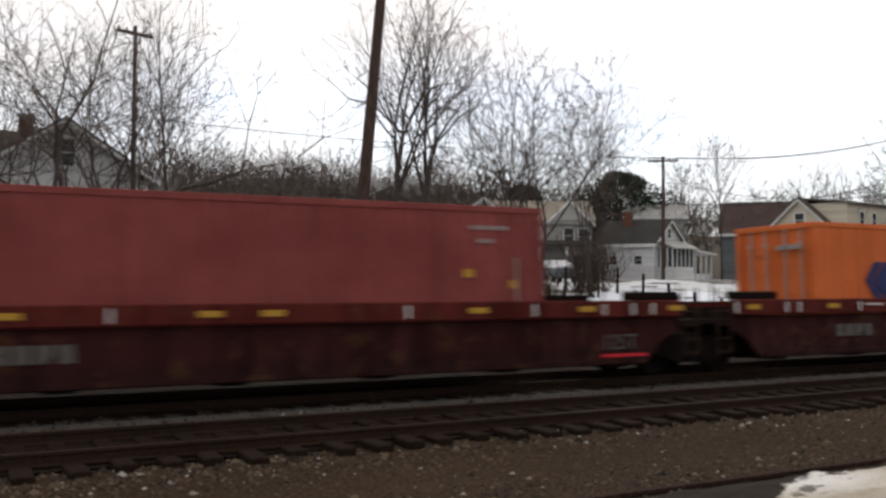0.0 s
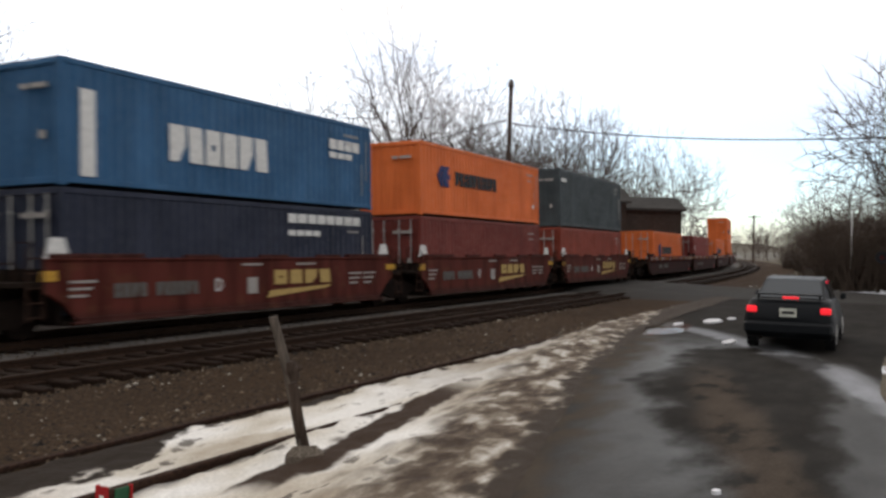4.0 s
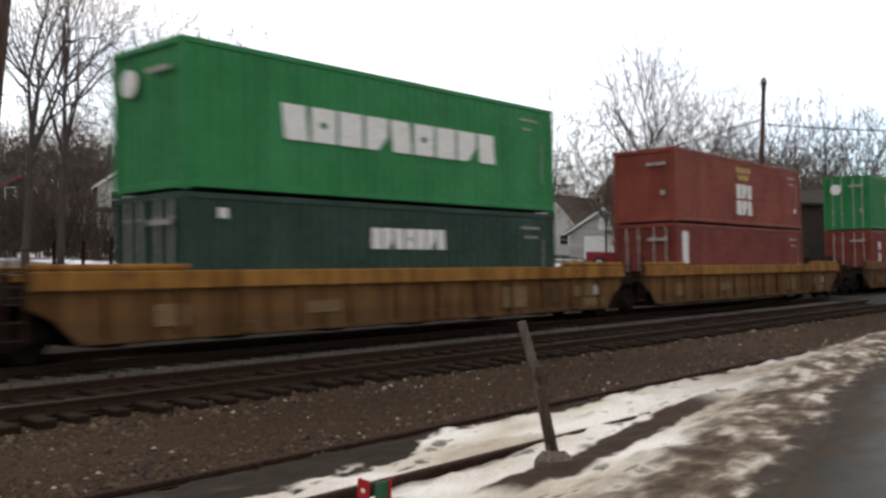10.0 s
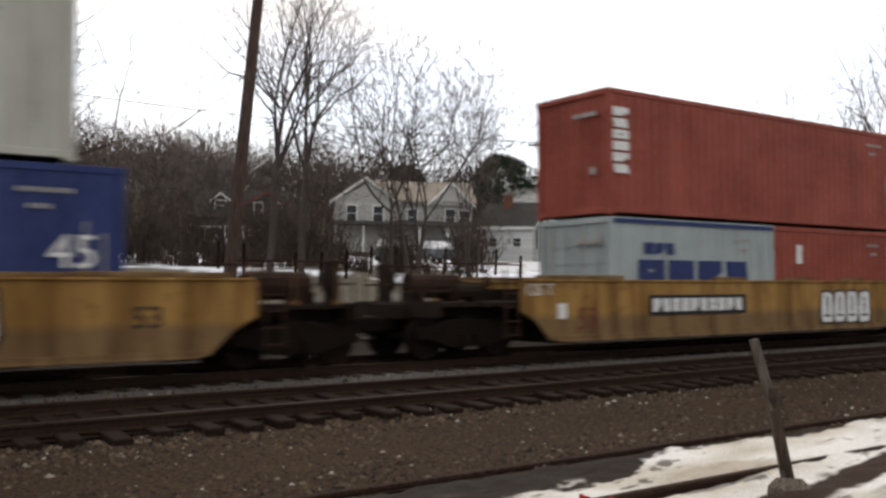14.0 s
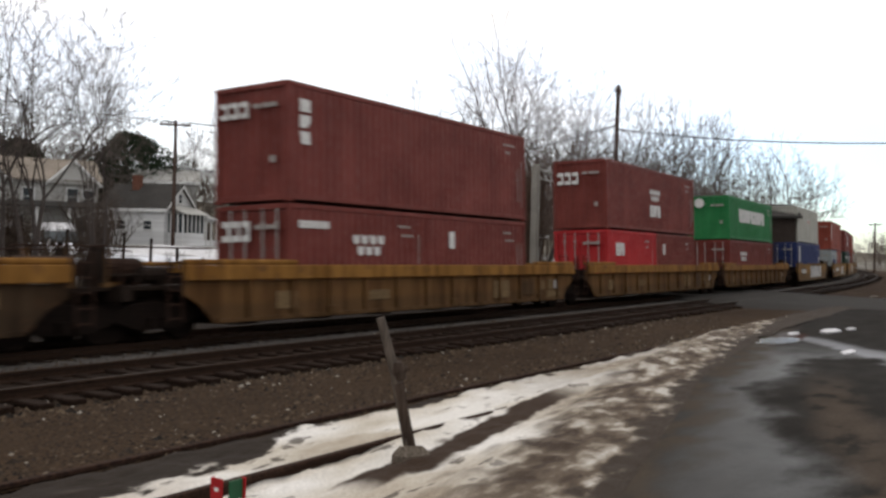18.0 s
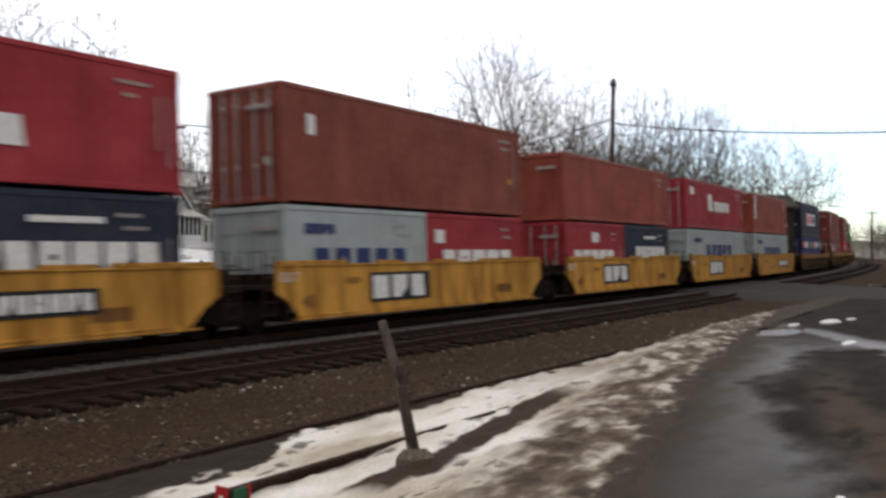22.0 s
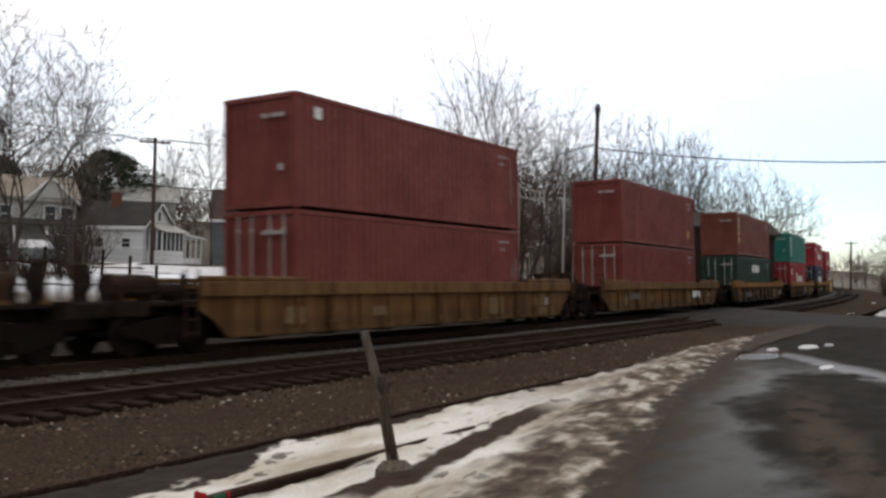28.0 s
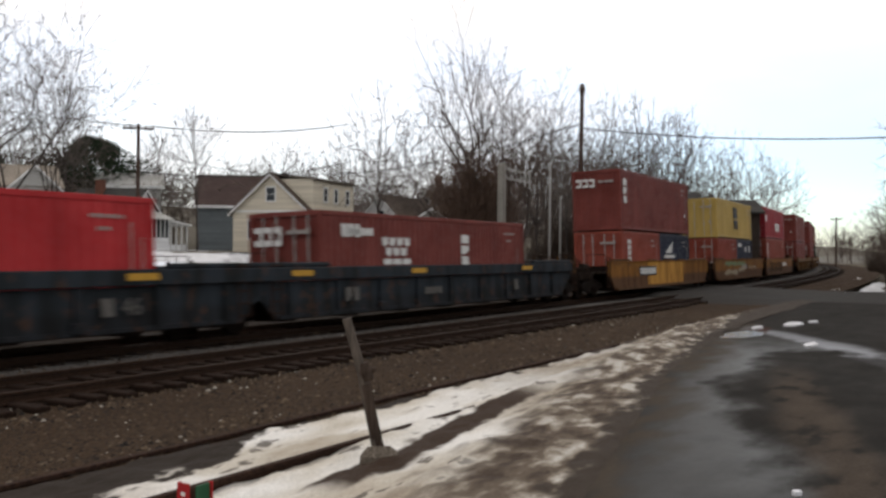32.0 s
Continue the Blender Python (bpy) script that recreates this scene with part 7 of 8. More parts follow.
def window(parent, x, y, z, w, h, face, name="window"):
    """A window on a wall: face is the way it looks, (-1,0), (1,0), (0,-1) or (0,1)."""
    fx, fy = face
    turn = {(-1, 0): 0, (0, -1): 90, (1, 0): 180, (0, 1): 270}[face]
    at = pose(x, y, z, 0, 0, turn)
    fr = Shape().box(-0.07, 0.02, -w / 2 - 0.1, -w / 2, -h / 2 - 0.1, h / 2 + 0.1).box(-0.07, 0.02, w / 2, w / 2 + 0.1, -h / 2 - 0.1, h / 2 + 0.1)
    fr.box(-0.07, 0.02, -w / 2, w / 2, h / 2, h / 2 + 0.12).box(-0.10, 0.02, -w / 2 - 0.03, w / 2 + 0.03, -h / 2 - 0.12, -h / 2).box(-0.04, 0.02, -w / 2, w / 2, -0.025, 0.025)
    win = part(name, fr, TRIM, parent, "", at)
    part("pane", Shape().box(-0.02, 0.01, -w / 2, w / 2, -h / 2, h / 2), GLASS, win)
    return win


def gable_body(length, width, eave, apex, base=-1.0, x0=0.0):
    h = width / 2
    return Shape().prism([(-h, base), (h, base), (h, eave), (0, apex), (-h, eave)], "x", x0, x0 + length)


def gable_roof(parent, length, width, eave, apex, material, over=0.35, x0=0.0, t=0.14):
    h = width / 2
    slope = (apex - eave) / h
    for s in (-1, 1):
        e = (s * (h + over), eave - slope * over)
        out = [(0, apex + 0.02), e, (e[0], e[1] + t), (0, apex + t + 0.02)]
        part("roof_slope", Shape().prism(out, "x", x0 - over, x0 + length + over), material, parent)
        part("barge_board", Shape().prism([(0, apex - 0.16), (e[0], e[1] - 0.16), (e[0], e[1] + 0.02), (0, apex + 0.02)], "x", x0 - over - 0.03, x0 - over + 0.05), TRIM, parent)
        part("eave_board", Shape().box(x0 - over, x0 + length + over, min(e[0], e[0] + s * 0.04), max(e[0], e[0] + s * 0.04), e[1] - 0.14, e[1] + t - 0.02), TRIM, parent)


def house(label, a, d, turn, length, width, eave, apex, wall, roof, base=None, name="house"):
    """A gabled house: its front gable stands at the bearing and looks to local -x, the ridge runs along local +x."""
    x, y = bearing(a, d)
    z = ground_height(x, y) if base is None else base
    h = thing(name, label, "house", pose(x, y, z, 0, 0, turn), "houses beyond the tracks")
    part("wall", gable_body(length, width, eave, apex), wall, h)
    gable_roof(h, length, width, eave, apex, roof)
    return h


def chimney(h, x, y, z0, z1, w=0.7):
    c = part("chimney", Shape().block(x - w / 2, x + w / 2, y - w / 2, y + w / 2, z0, z1, 0.02), BRICK, h)
    part("cap", Shape().box(x - w / 2 - 0.06, x + w / 2 + 0.06, y - w / 2 - 0.06, y + w / 2 + 0.06, z1, z1 + 0.12), CONCRETE, c)


# cream house with a front gable
cream = house("cream-sided house with white trim and a front gable", 40.74, 85, 14, 10.5, 7.4, 3.6, 6.9, CREAM, BROWN_ROOF, 2.0)
part("band_board", Shape().box(-0.06, 0.0, -3.8, 3.8, 3.5, 3.68), TRIM, cream)
for y, z, w, h in ((1.7, 2.0, 0.95, 1.6), (-1.7, 2.2, 0.95, 1.2), (0.0, 5.1, 0.8, 1.15)):
    window(cream, 0, y, z, w, h, (-1, 0))
part("dormer", Shape().box(0.7, 10.2, -3.72, -0.2, 3.4, 6.5), CREAM, cream, "long shed dormer")
part("dormer_roof", Shape().prism([(-4.0, 6.42), (0.3, 6.86), (0.3, 7.0), (-4.0, 6.56)], "x", 0.5, 10.6), BROWN_ROOF, cream)
for x in (3.4, 5.8, 8.6):
    window(cream, x, -3.72, 5.2, 0.75, 1.2, (0, -1))
for x in (6.0, 9.0):
    window(cream, x, -3.7, 1.9, 0.8, 1.3, (0, -1))
part("porch_roof", Shape().prism([(-5.0, 2.75), (-3.7, 3.25), (-3.7, 3.4), (-5.0, 2.9)], "x", 1.6, 4.6), BROWN_ROOF, cream)
for x in (1.8, 4.4):
    part("porch_post", Shape().block(x - 0.07, x + 0.07, -4.95, -4.81, -0.6, 2.8, 0.01), TRIM, cream)
part("porch_deck", Shape().block(1.5, 8.0, -5.4, -3.75, -0.7, 0.25, 0.03), OLD_WOOD, cream, "weathered wooden deck")
for x in (4.8, 5.6, 6.4, 7.2, 7.9):
    part("deck_rail_post", Shape().box(x - 0.05, x + 0.05, -5.35, -5.25, 0.25, 1.2), OLD_WOOD, cream)
part("deck_rail", Shape().box(4.7, 8.0, -5.37, -5.23, 1.15, 1.25), OLD_WOOD, cream)

# white gabled house behind the tree
white_house = house("white-sided house with a steep gable and brown roof", 34.2, 95, 4, 9, 5.6, 3.4, 6.3, WHITE_WALL, BROWN_ROOF, 1.4)
for y in (1.6, -1.5):
    window(white_house, 0, y, 1.9, 0.9, 0.9, (-1, 0))
window(white_house, 0, 0, 4.3, 0.8, 1.0, (-1, 0))
# tan house with arched attic windows
tan_house = house("tan house with paired attic windows and a chimney", 31.1, 112, 0, 9, 6.4, 6.6, 9.2, TAN_WALL, BROWN_ROOF, 0.6)
for y in (0.75, -0.75):
    window(tan_house, 0, y, 7.3, 0.75, 1.2, (-1, 0))
chimney(tan_house, 2.0, 0.3, 8.6, 10.6)
# garage with a gable front
garage = house("low pale garage with a gable front and wide door", 31.0, 78, 2, 8, 6.6, 2.3, 4.2, PALE_WALL, BROWN_ROOF, 1.55, "garage")
part("garage_door", Shape().box(-0.05, 0.0, -1.9, 1.9, 0.0, 1.9), TRIM, garage, "white panelled garage door")
for k in range(3):
    part("door_panel", Shape().box(-0.08, -0.05, -1.8, 1.8, 0.1 + 0.6 * k, 0.6 + 0.6 * k), TRIM, garage)
part("gable_board", Shape().box(-0.09, -0.04, -0.55, 0.55, 2.4, 3.4), TRIM, garage, "white board in the gable")

# white house with a dark roof, its gable end glazed in as a porch
farm = house("white house with a dark roof and glazed porches", 47.96, 90, 110, 6.2, 5.6, 3.1, 5.2, WHITE_WALL, DARK_ROOF, 2.3)
for q in (1.6, 4.2):
    window(farm, q, 2.8, 1.5, 0.8, 0.75, (0, 1))
window(farm, 0, 0.0, 4.0, 0.6, 0.8, (-1, 0))
part("porch", Shape().box(-1.5, 0.0, -2.0, 2.1, -1.0, 0.9), WHITE_WALL, farm, "low white porch wall")
part("porch_roof", Shape().prism([(-1.9, 2.5), (0.0, 3.3), (0.0, 3.42), (-1.9, 2.62)], "y", -2.3, 2.4), PALE_WALL, farm)
for k in range(6):
    q = -2.0 + 0.8 * k
    part("porch_post", Shape().block(-1.52, -1.4, q, q + 0.12, 0.9, 2.62, 0.01), TRIM, farm)
for k in range(2):
    part("porch_post", Shape().block(-1.0 + 0.7 * k, -0.88 + 0.7 * k, 1.98, 2.1, 0.9, 2.9, 0.01), TRIM, farm)
part("porch_glazing", Shape().box(-1.44, -1.42, -1.9, 2.0, 0.9, 2.6), GLASS, farm)
part("porch_glazing", Shape().box(-1.4, 0.0, 2.02, 2.04, 0.9, 2.6), GLASS, farm)
part("side_porch", Shape().block(-1.0, 1.5, -6.6, -2.8, -1.0, 0.3, 0.03), WHITE_WALL, farm)
part("side_porch_roof", Shape().prism([(-7.0, 2.1), (-2.8, 2.4), (-2.8, 2.55), (-7.0, 2.25)], "x", -1.4, 1.8), TRIM, farm)
for k in range(4):
    part("porch_post", Shape().block(-1.1, -0.98, -6.6 + 1.1 * k, -6.48 + 1.1 * k, -0.5, 2.25, 0.01), TRIM, farm)
chimney(farm, 4.0, 0.5, 4.6, 6.1)
# pale upper storey of a house behind it
hip = house("pale house with a broad grey roof", 50.3, 110, -41.3, 6.2, 7, 6.3, 7.7, PALE_WALL, PALE_WALL, 2.6)
back_house = house("grey-blue house with a broad red-brown roof", 44.75, 104, -50, 8, 8.6, 4.4, 7.6, BLUE_WALL, RUSSET_ROOF, 2.4)
# pale house with crossed gables and a porch
x, y = bearing(58.95, 86)
pale = thing("house", "large pale house with crossed gables and a pillared porch", "house", pose(x, y, 2.5, 0, 0, 62), "houses beyond the tracks")
part("wall", gable_body(8.0, 5.4, 4.9, 6.9), PALE_WALL, pale)
gable_roof(pale, 8.0, 5.4, 4.9, 6.9, TAN_ROOF)
part("main_wall", Shape().box(0.8, 7.2, -10.0, -2.7, -1.0, 4.9), PALE_WALL, pale)
part("main_roof", Shape().prism([(0.3, 4.75), (4.0, 6.8), (7.7, 4.75), (7.7, 4.9), (4.0, 6.95), (0.3, 4.9)], "y", -10.3, 0.0), TAN_ROOF, pale, "broad pale tan roof")
part("right_gable", Shape().prism([(-9.9, 4.6), (-5.9, 4.6), (-7.9, 6.5)], "x", 0.3, 3.0), PALE_WALL, pale)
for s in (-1, 1):
    part("gable_trim", Shape().prism([(-7.9, 6.5), (-7.9 + s * 2.3, 4.35), (-7.9 + s * 2.3, 4.55), (-7.9, 6.72)], "x", 0.1, 0.34), TRIM, pale)
for y, z in ((-1.2, 3.6), (1.2, 3.6), (-4.4, 3.4), (-7.9, 3.5), (-9.2, 3.4)):
    window(pale, 0.0 if y > -2.7 else 0.8, y, z, 0.85, 1.4, (-1, 0))
for y in (-3.6, -8.6):
    window(pale, 0.8, y, 1.1, 0.9, 1.4, (-1, 0))
part("porch_roof", Shape().prism([(-2.0, 2.45), (0.75, 2.95), (0.75, 3.1), (-2.0, 2.6)], "y", -10.2, 2.9), DARK_ROOF, pale)
for k in range(6):
    q = -9.9 + 2.5 * k
    part("porch_post", Shape().block(-1.9, -1.72, q, q + 0.18, -1.0, 2.5, 0.02), TRIM, pale)
part("porch_floor", Shape().block(-2.0, 0.0, -10.1, 2.8, -1.0, 0.1, 0.03), OLD_WOOD, pale)
# dark green house with white trim
x, y = bearing(66.4, 86)
dark = thing("house", "dark green house with white window trim and a dormer", "house", pose(x, y, 2.3, 0, 0, 66), "houses beyond the tracks")
part("wall", Shape().box(0, 7, -4.2, 4.2, -1.0, 3.2), DARK_WALL, dark)
part("roof", Shape().prism([(-0.5, 3.0), (3.5, 5.6), (7.5, 3.0), (7.5, 3.15), (3.5, 5.78), (-0.5, 3.15)], "y", -4.5, 4.5), DARK_ROOF, dark)
part("gable_wing", Shape().prism([(-4.2, 2.9), (-0.6, 2.9), (-0.6, 4.3), (-2.4, 5.3), (-4.2, 4.3)], "x", 0.3, 4.0), DARK_WALL, dark)
part("wing_roof", Shape().prism([(-4.5, 4.2), (-2.4, 5.4), (-0.3, 4.2), (-0.3, 4.35), (-2.4, 5.56), (-4.5, 4.35)], "x", 0.0, 4.0), BRICK_RED, dark, "red-brown wing roof")
part("dormer", Shape().prism([(0.8, 3.4), (2.4, 3.4), (2.4, 4.6), (1.6, 5.2), (0.8, 4.6)], "x", 0.6, 3.0), DARK_WALL, dark)
for s in (-1, 1):
    part("dormer_trim", Shape().prism([(1.6, 5.2), (1.6 + s * 1.0, 4.45), (1.6 + s * 1.0, 4.6), (1.6, 5.38)], "x", 0.4, 0.62), TRIM, dark)
for y, z, w, h in ((1.6, 4.2, 0.9, 0.8), (-1.7, 3.9, 0.7, 1.2), (-3.3, 3.9, 0.7, 1.2), (-1.4, 1.3, 0.8, 1.5), (-2.6, 1.3, 0.8, 1.5), (-3.7, 1.3, 0.6, 1.4)):
    window(dark, 0.6 if y == 1.6 else (0.3 if z > 3 else 0.0), y, z, w, h, (-1, 0))
part("porch_roof", Shape().prism([(-1.8, 2.3), (0, 2.75), (0, 2.9), (-1.8, 2.45)], "y", -0.6, 4.4), DARK_ROOF, dark)
part("porch_beam", Shape().box(-1.85, -1.7, -0.6, 4.4, 2.15, 2.35), TRIM, dark)
for q in (-0.5, 1.1, 2.7, 4.2):
    part("porch_post", Shape().block(-1.84, -1.7, q, q + 0.14, -1.0, 2.2, 0.02), TRIM, dark)
# the old house at the head of the street
x, y = bearing(83.3, 45)
old = thing("house", "pale old house with a brown roof, gable and brick chimney", "house", pose(x, y, 2.0, 0, 0, 92), "houses beyond the tracks")
part("wall", gable_body(8.0, 6.6, 4.9, 7.0), WHITE_WALL, old)
gable_roof(old, 8.0, 6.6, 4.9, 7.0, RUSSET_ROOF, 0.5)
part("wing_wall", Shape().box(2.0, 8.0, 3.3, 9.0, -1.0, 4.6), WHITE_WALL, old)
part("wing_roof", Shape().prism([(1.5, 4.5), (4.9, 6.9), (8.4, 4.5), (8.4, 4.65), (4.9, 7.05), (1.5, 4.65)], "y", 0.0, 9.4), BROWN_ROOF, old)
chimney(old, 3.2, 1.2, 6.0, 7.5, 0.6)
for y, z in ((1.2, 3.4), (-1.4, 3.4), (0, 5.6)):
    window(old, 0, y, z, 0.8, 1.2, (-1, 0))


# ---- poles, wires, signals ----
def wire(p, q, sag, r=0.02, n=14):
    pts = [tuple(p[i] + (q[i] - p[i]) * k / n - (sag * 4 * (k / n) * (1 - k / n) if i == 2 else 0) for i in range(3)) for k in range(n + 1)]
    return Shape().tube(pts, r, 4)


def utility_pole(label, foot, top, r, arm=1.2, turn=0.0, arms=1):
    x, y, z = foot
    p = thing("utility_pole", label, "utility pole", pose(x, y, z), "utility poles")
    t = (top[0] - x, top[1] - y, top[2] - z)
    part("shaft", Shape().tube([(0, 0, -0.3), (t[0] / 2, t[1] / 2, t[2] / 2), t], [r * 1.12, r, r * 0.78], 10), POLE_WOOD, p)
    for k in range(arms):
        a = part("crossarm", Shape().block(-arm, arm, -0.06, 0.06, -0.08, 0.08, 0.01), POLE_WOOD, p, "", pose(t[0], t[1], t[2] - 0.35 - 0.7 * k, 0, 0, turn))
        for q in (-0.9, -0.45, 0.45, 0.9):
            part("insulator", Shape().tube([(q * arm, 0, 0.08), (q * arm, 0, 0.15), (q * arm, 0, 0.24)], [0.03, 0.06, 0.04], 8), STEEL_BAR, a)
        for q in (-1, 1):
            part("brace", Shape().tube([(q * arm * 0.6, 0.08, -0.06), (0, 0.08, -0.6)], 0.02, 5), RUST_STEEL, a)
    return p


x, y = bearing(67.1, 24.5)
x2, y2 = bearing(65.0, 24.9)
utility_pole("tall brown utility pole leaning beside the tracks", (x, y, 0.25), (x2, y2, 11.6), 0.155, 1.2, 10)
x3, y3 = bearing(48.30, 75)
utility_pole("grey utility pole with a crossarm among the gardens", (x3, y3, 1.4), (x3, y3, 11.6), 0.15, 1.15, -42)
x4, y4 = bearing(22.2, 58)
utility_pole("dark utility pole beside the wood", (x4 - 0.1, y4, 0.4), (x4, y4 - 0.1, 12.4), 0.14, 0.35, 0)
x5, y5 = bearing(79.6, 45)
utility_pole("thin dark utility pole in front of the gardens", (x5, y5, 1.6), (x5, y5, 13.5), 0.11, 0.9, 20)
x6, y6 = bearing(7.9, 185)
utility_pole("distant utility pole along the line", (x6, y6, 0.4), (x6, y6, 9.0), 0.16, 1.2, 70)
x7, y7 = bearing(-6.5, 46)
utility_pole("utility pole by the crossing road", (x7, y7, 0.4), (x7, y7, 10.6), 0.15, 1.2, 10)
WIRE = plain("black_wire", (0.012, 0.012, 0.013))


def run(label, shape):
    tagged(part("overhead_wire", shape, WIRE), label, "wire", "overhead wires")


run("black overhead cable crossing the tracks to the wood", wire((x4, y4, 9.75), (x7, y7, 7.6), 0.75, 0.032))
run("black overhead cable along the far side of the tracks", wire((x4, y4, 10.0), (x3 + 10, y3 + 8, 10.5), 2.4, 0.03))
xa, ya = bearing(36, 96)
for q, z in ((-1.0, 11.55), (1.0, 11.5)):
    run("thin overhead wire over the gardens", wire((x3 + q * 0.7, y3 - q * 0.7, z), (xa, ya, 15.0), 0.7, 0.028))
run("thin overhead wire over the gardens", wire((x3, y3, 11.4), (x5 - 20, y5 + 20, 14.0), 1.0, 0.028))
run("black overhead cable below the wires over the gardens", wire((x3, y3, 8.0), (xa, ya, 11.2), 0.9, 0.045))

# pale mast with a short lattice arm, thin pale posts, and the dark sheds beyond the crossing
x, y = bearing(26.87, 56)
column = thing("signal_mast", "pale grey signal mast with a short lattice arm", "signal mast", pose(x, y, 0.4))
part("shaft", Shape().block(-0.2, 0.2, -0.2, 0.2, -0.3, 7.0, 0.04), CONCRETE, column)
arm = part("lattice_arm", Shape().tube([(0, 0, 6.8), (0.74, -1.46, 6.35)], 0.04, 5).tube([(0, 0, 6.2), (0.74, -1.46, 5.85)], 0.04, 5), STEEL_BAR, column)
for k in range(5):
    u, w = k / 5, (k + 1) / 5
    part("strut", Shape().tube([(0.74 * u, -1.46 * u, 6.8 - 0.45 * u), (0.74 * w, -1.46 * w, 6.2 - 0.35 * w)], 0.025, 4), STEEL_BAR, arm)
for k in range(3):
    u = 1 - 0.17 * k
    part("hanger", Shape().tube([(0.74 * u, -1.46 * u, 6.6 - 0.2 * k), (0.74 * u, -1.46 * u, 5.5 + 0.15 * k)], 0.045, 6), STEEL_BAR, arm)
for a, d, h in ((23.98, 57, 7.1), (23.35, 60, 5.2)):
    x, y = bearing(a, d)
    lamp = thing("steel_post", "thin pale steel post beside the tracks", "post", pose(x, y, 0.4), "thin steel posts")
    part("shaft", Shape().tube([(0, 0, -0.2), (0, 0, h)], [0.075, 0.055], 8), STEEL_BAR, lamp)
    part("cap", Shape().block(-0.09, 0.09, -0.09, 0.09, h, h + 0.06, 0.01), STEEL_BAR, lamp)
    part("base", Shape().block(-0.2, 0.2, -0.2, 0.2, -0.2, 0.15, 0.02), CONCRETE, lamp)
SHED_WALL = grained("dark_shed_boards", (0.034, 0.026, 0.022), (0.080, 0.062, 0.052), 3, 0.9, 0.5, 0.6, 0.01, (1, 1, 0.15))
for a, d, long in ((22.1, 72, 9.0), (18.2, 79, 9.0)):
    x, y = bearing(a, d)
    shed = thing("shed", "long dark wooden shed with snow on the end of its roof", "shed", pose(x, y, ground_height(x, y), 0, 0, -62), "sheds beyond the crossing")
    part("wall", Shape().box(0.0, long, 0.0, 5.0, -0.6, 5.7), SHED_WALL, shed)
    part("roof", Shape().prism([(-0.4, 5.6), (2.5, 6.7), (5.4, 5.6), (5.4, 5.78), (2.5, 6.88), (-0.4, 5.78)], "x", 1.9, long + 0.3), DARK_ROOF, shed)
    part("porch_roof", Shape().prism([(-0.4, 5.85), (2.5, 6.95), (2.5, 7.05), (-0.4, 5.97)], "x", -0.4, 1.6), SNOW, shed, "snow-covered end of the roof")
    part("door", Shape().box(3.2, 5.6, -0.05, 0.0, -0.4, 3.0), DARK_ROOF, shed)

# level crossing signal with flashing red lamps, and the upright white gate arm
x, y = bearing(0.5, 50)
mast = thing("crossing_signal", "level crossing signal with a lit red lamp", "crossing signal", pose(x, y, ROAD_Z - 0.1))
part("shaft", Shape().tube([(0, 0, -0.2), (0, 0, 6.6)], 0.075, 10), OLD_WOOD, mast)
part("base", Shape().block(-0.25, 0.25, -0.25, 0.25, -0.1, 0.35, 0.04), CONCRETE, mast)
part("upper_lamp_box", Shape().disc(-0.25, -0.3, 4.9, 0.34, 0.08, "x", 18).block(-0.3, 0.0, -0.45, -0.15, 4.75, 5.05, 0.02), BLACK_MARK, mast)
part("lamp_bar", Shape().box(-0.1, 0.0, -0.75, 0.75, 1.72, 1.82), BLACK_MARK, mast)
for y2, lit in ((0.55, False), (-0.2, True)):
    plate = part("lamp_plate", Shape().disc(-0.16, y2, 1.9, 0.3, 0.03, "x", 20), BLACK_MARK, mast)
    part("hood", Shape().prism([(y2 - 0.13, 1.92), (y2 - 0.09, 2.02), (y2, 2.05), (y2 + 0.09, 2.02), (y2 + 0.13, 1.92), (y2 + 0.15, 1.92), (y2 + 0.1, 2.05), (y2, 2.09), (y2 - 0.1, 2.05), (y2 - 0.15, 1.92)], "x", -0.42, -0.17), BLACK_MARK, plate)
    part("lens", Shape().disc(-0.19, y2, 1.9, 0.105, 0.04, "x", 16), plain("lit_red_lens", (1.0, 0.03, 0.06), 0.3, 0, 5.0) if lit else plain("dark_red_lens", (0.10, 0.01, 0.01)), plate, "glowing red lens" if lit else "unlit dark red lens")
x, y = bearing(2.7, 55)
gate = thing("gate_arm", "upright white crossing gate arm on its mechanism box", "crossing gate", pose(x, y, 0.3))
part("arm", Shape().tube([(0, 0, 0.9), (0, 0, 4.3)], [0.05, 0.03], 8), TRIM, gate)
part("mechanism", Shape().block(-0.22, 0.22, -0.25, 0.25, 0.1, 1.1, 0.05), RUST_STEEL, gate)
part("counterweight", Shape().block(-0.15, 0.15, -0.75, -0.35, 0.6, 1.3, 0.03), RUST_STEEL, gate)
x, y = bearing(4.8, 62)
cabinet = thing("equipment_cabinet", "small grey trackside equipment cabinet", "cabinet", pose(x, y, 0.2))
part("body", Shape().block(-0.35, 0.35, -0.4, 0.4, 0, 1.2, 0.03), POLE_WOOD, cabinet)
part("door", Shape().box(-0.38, -0.35, -0.32, 0.32, 0.12, 1.1), OLD_WOOD, cabinet)

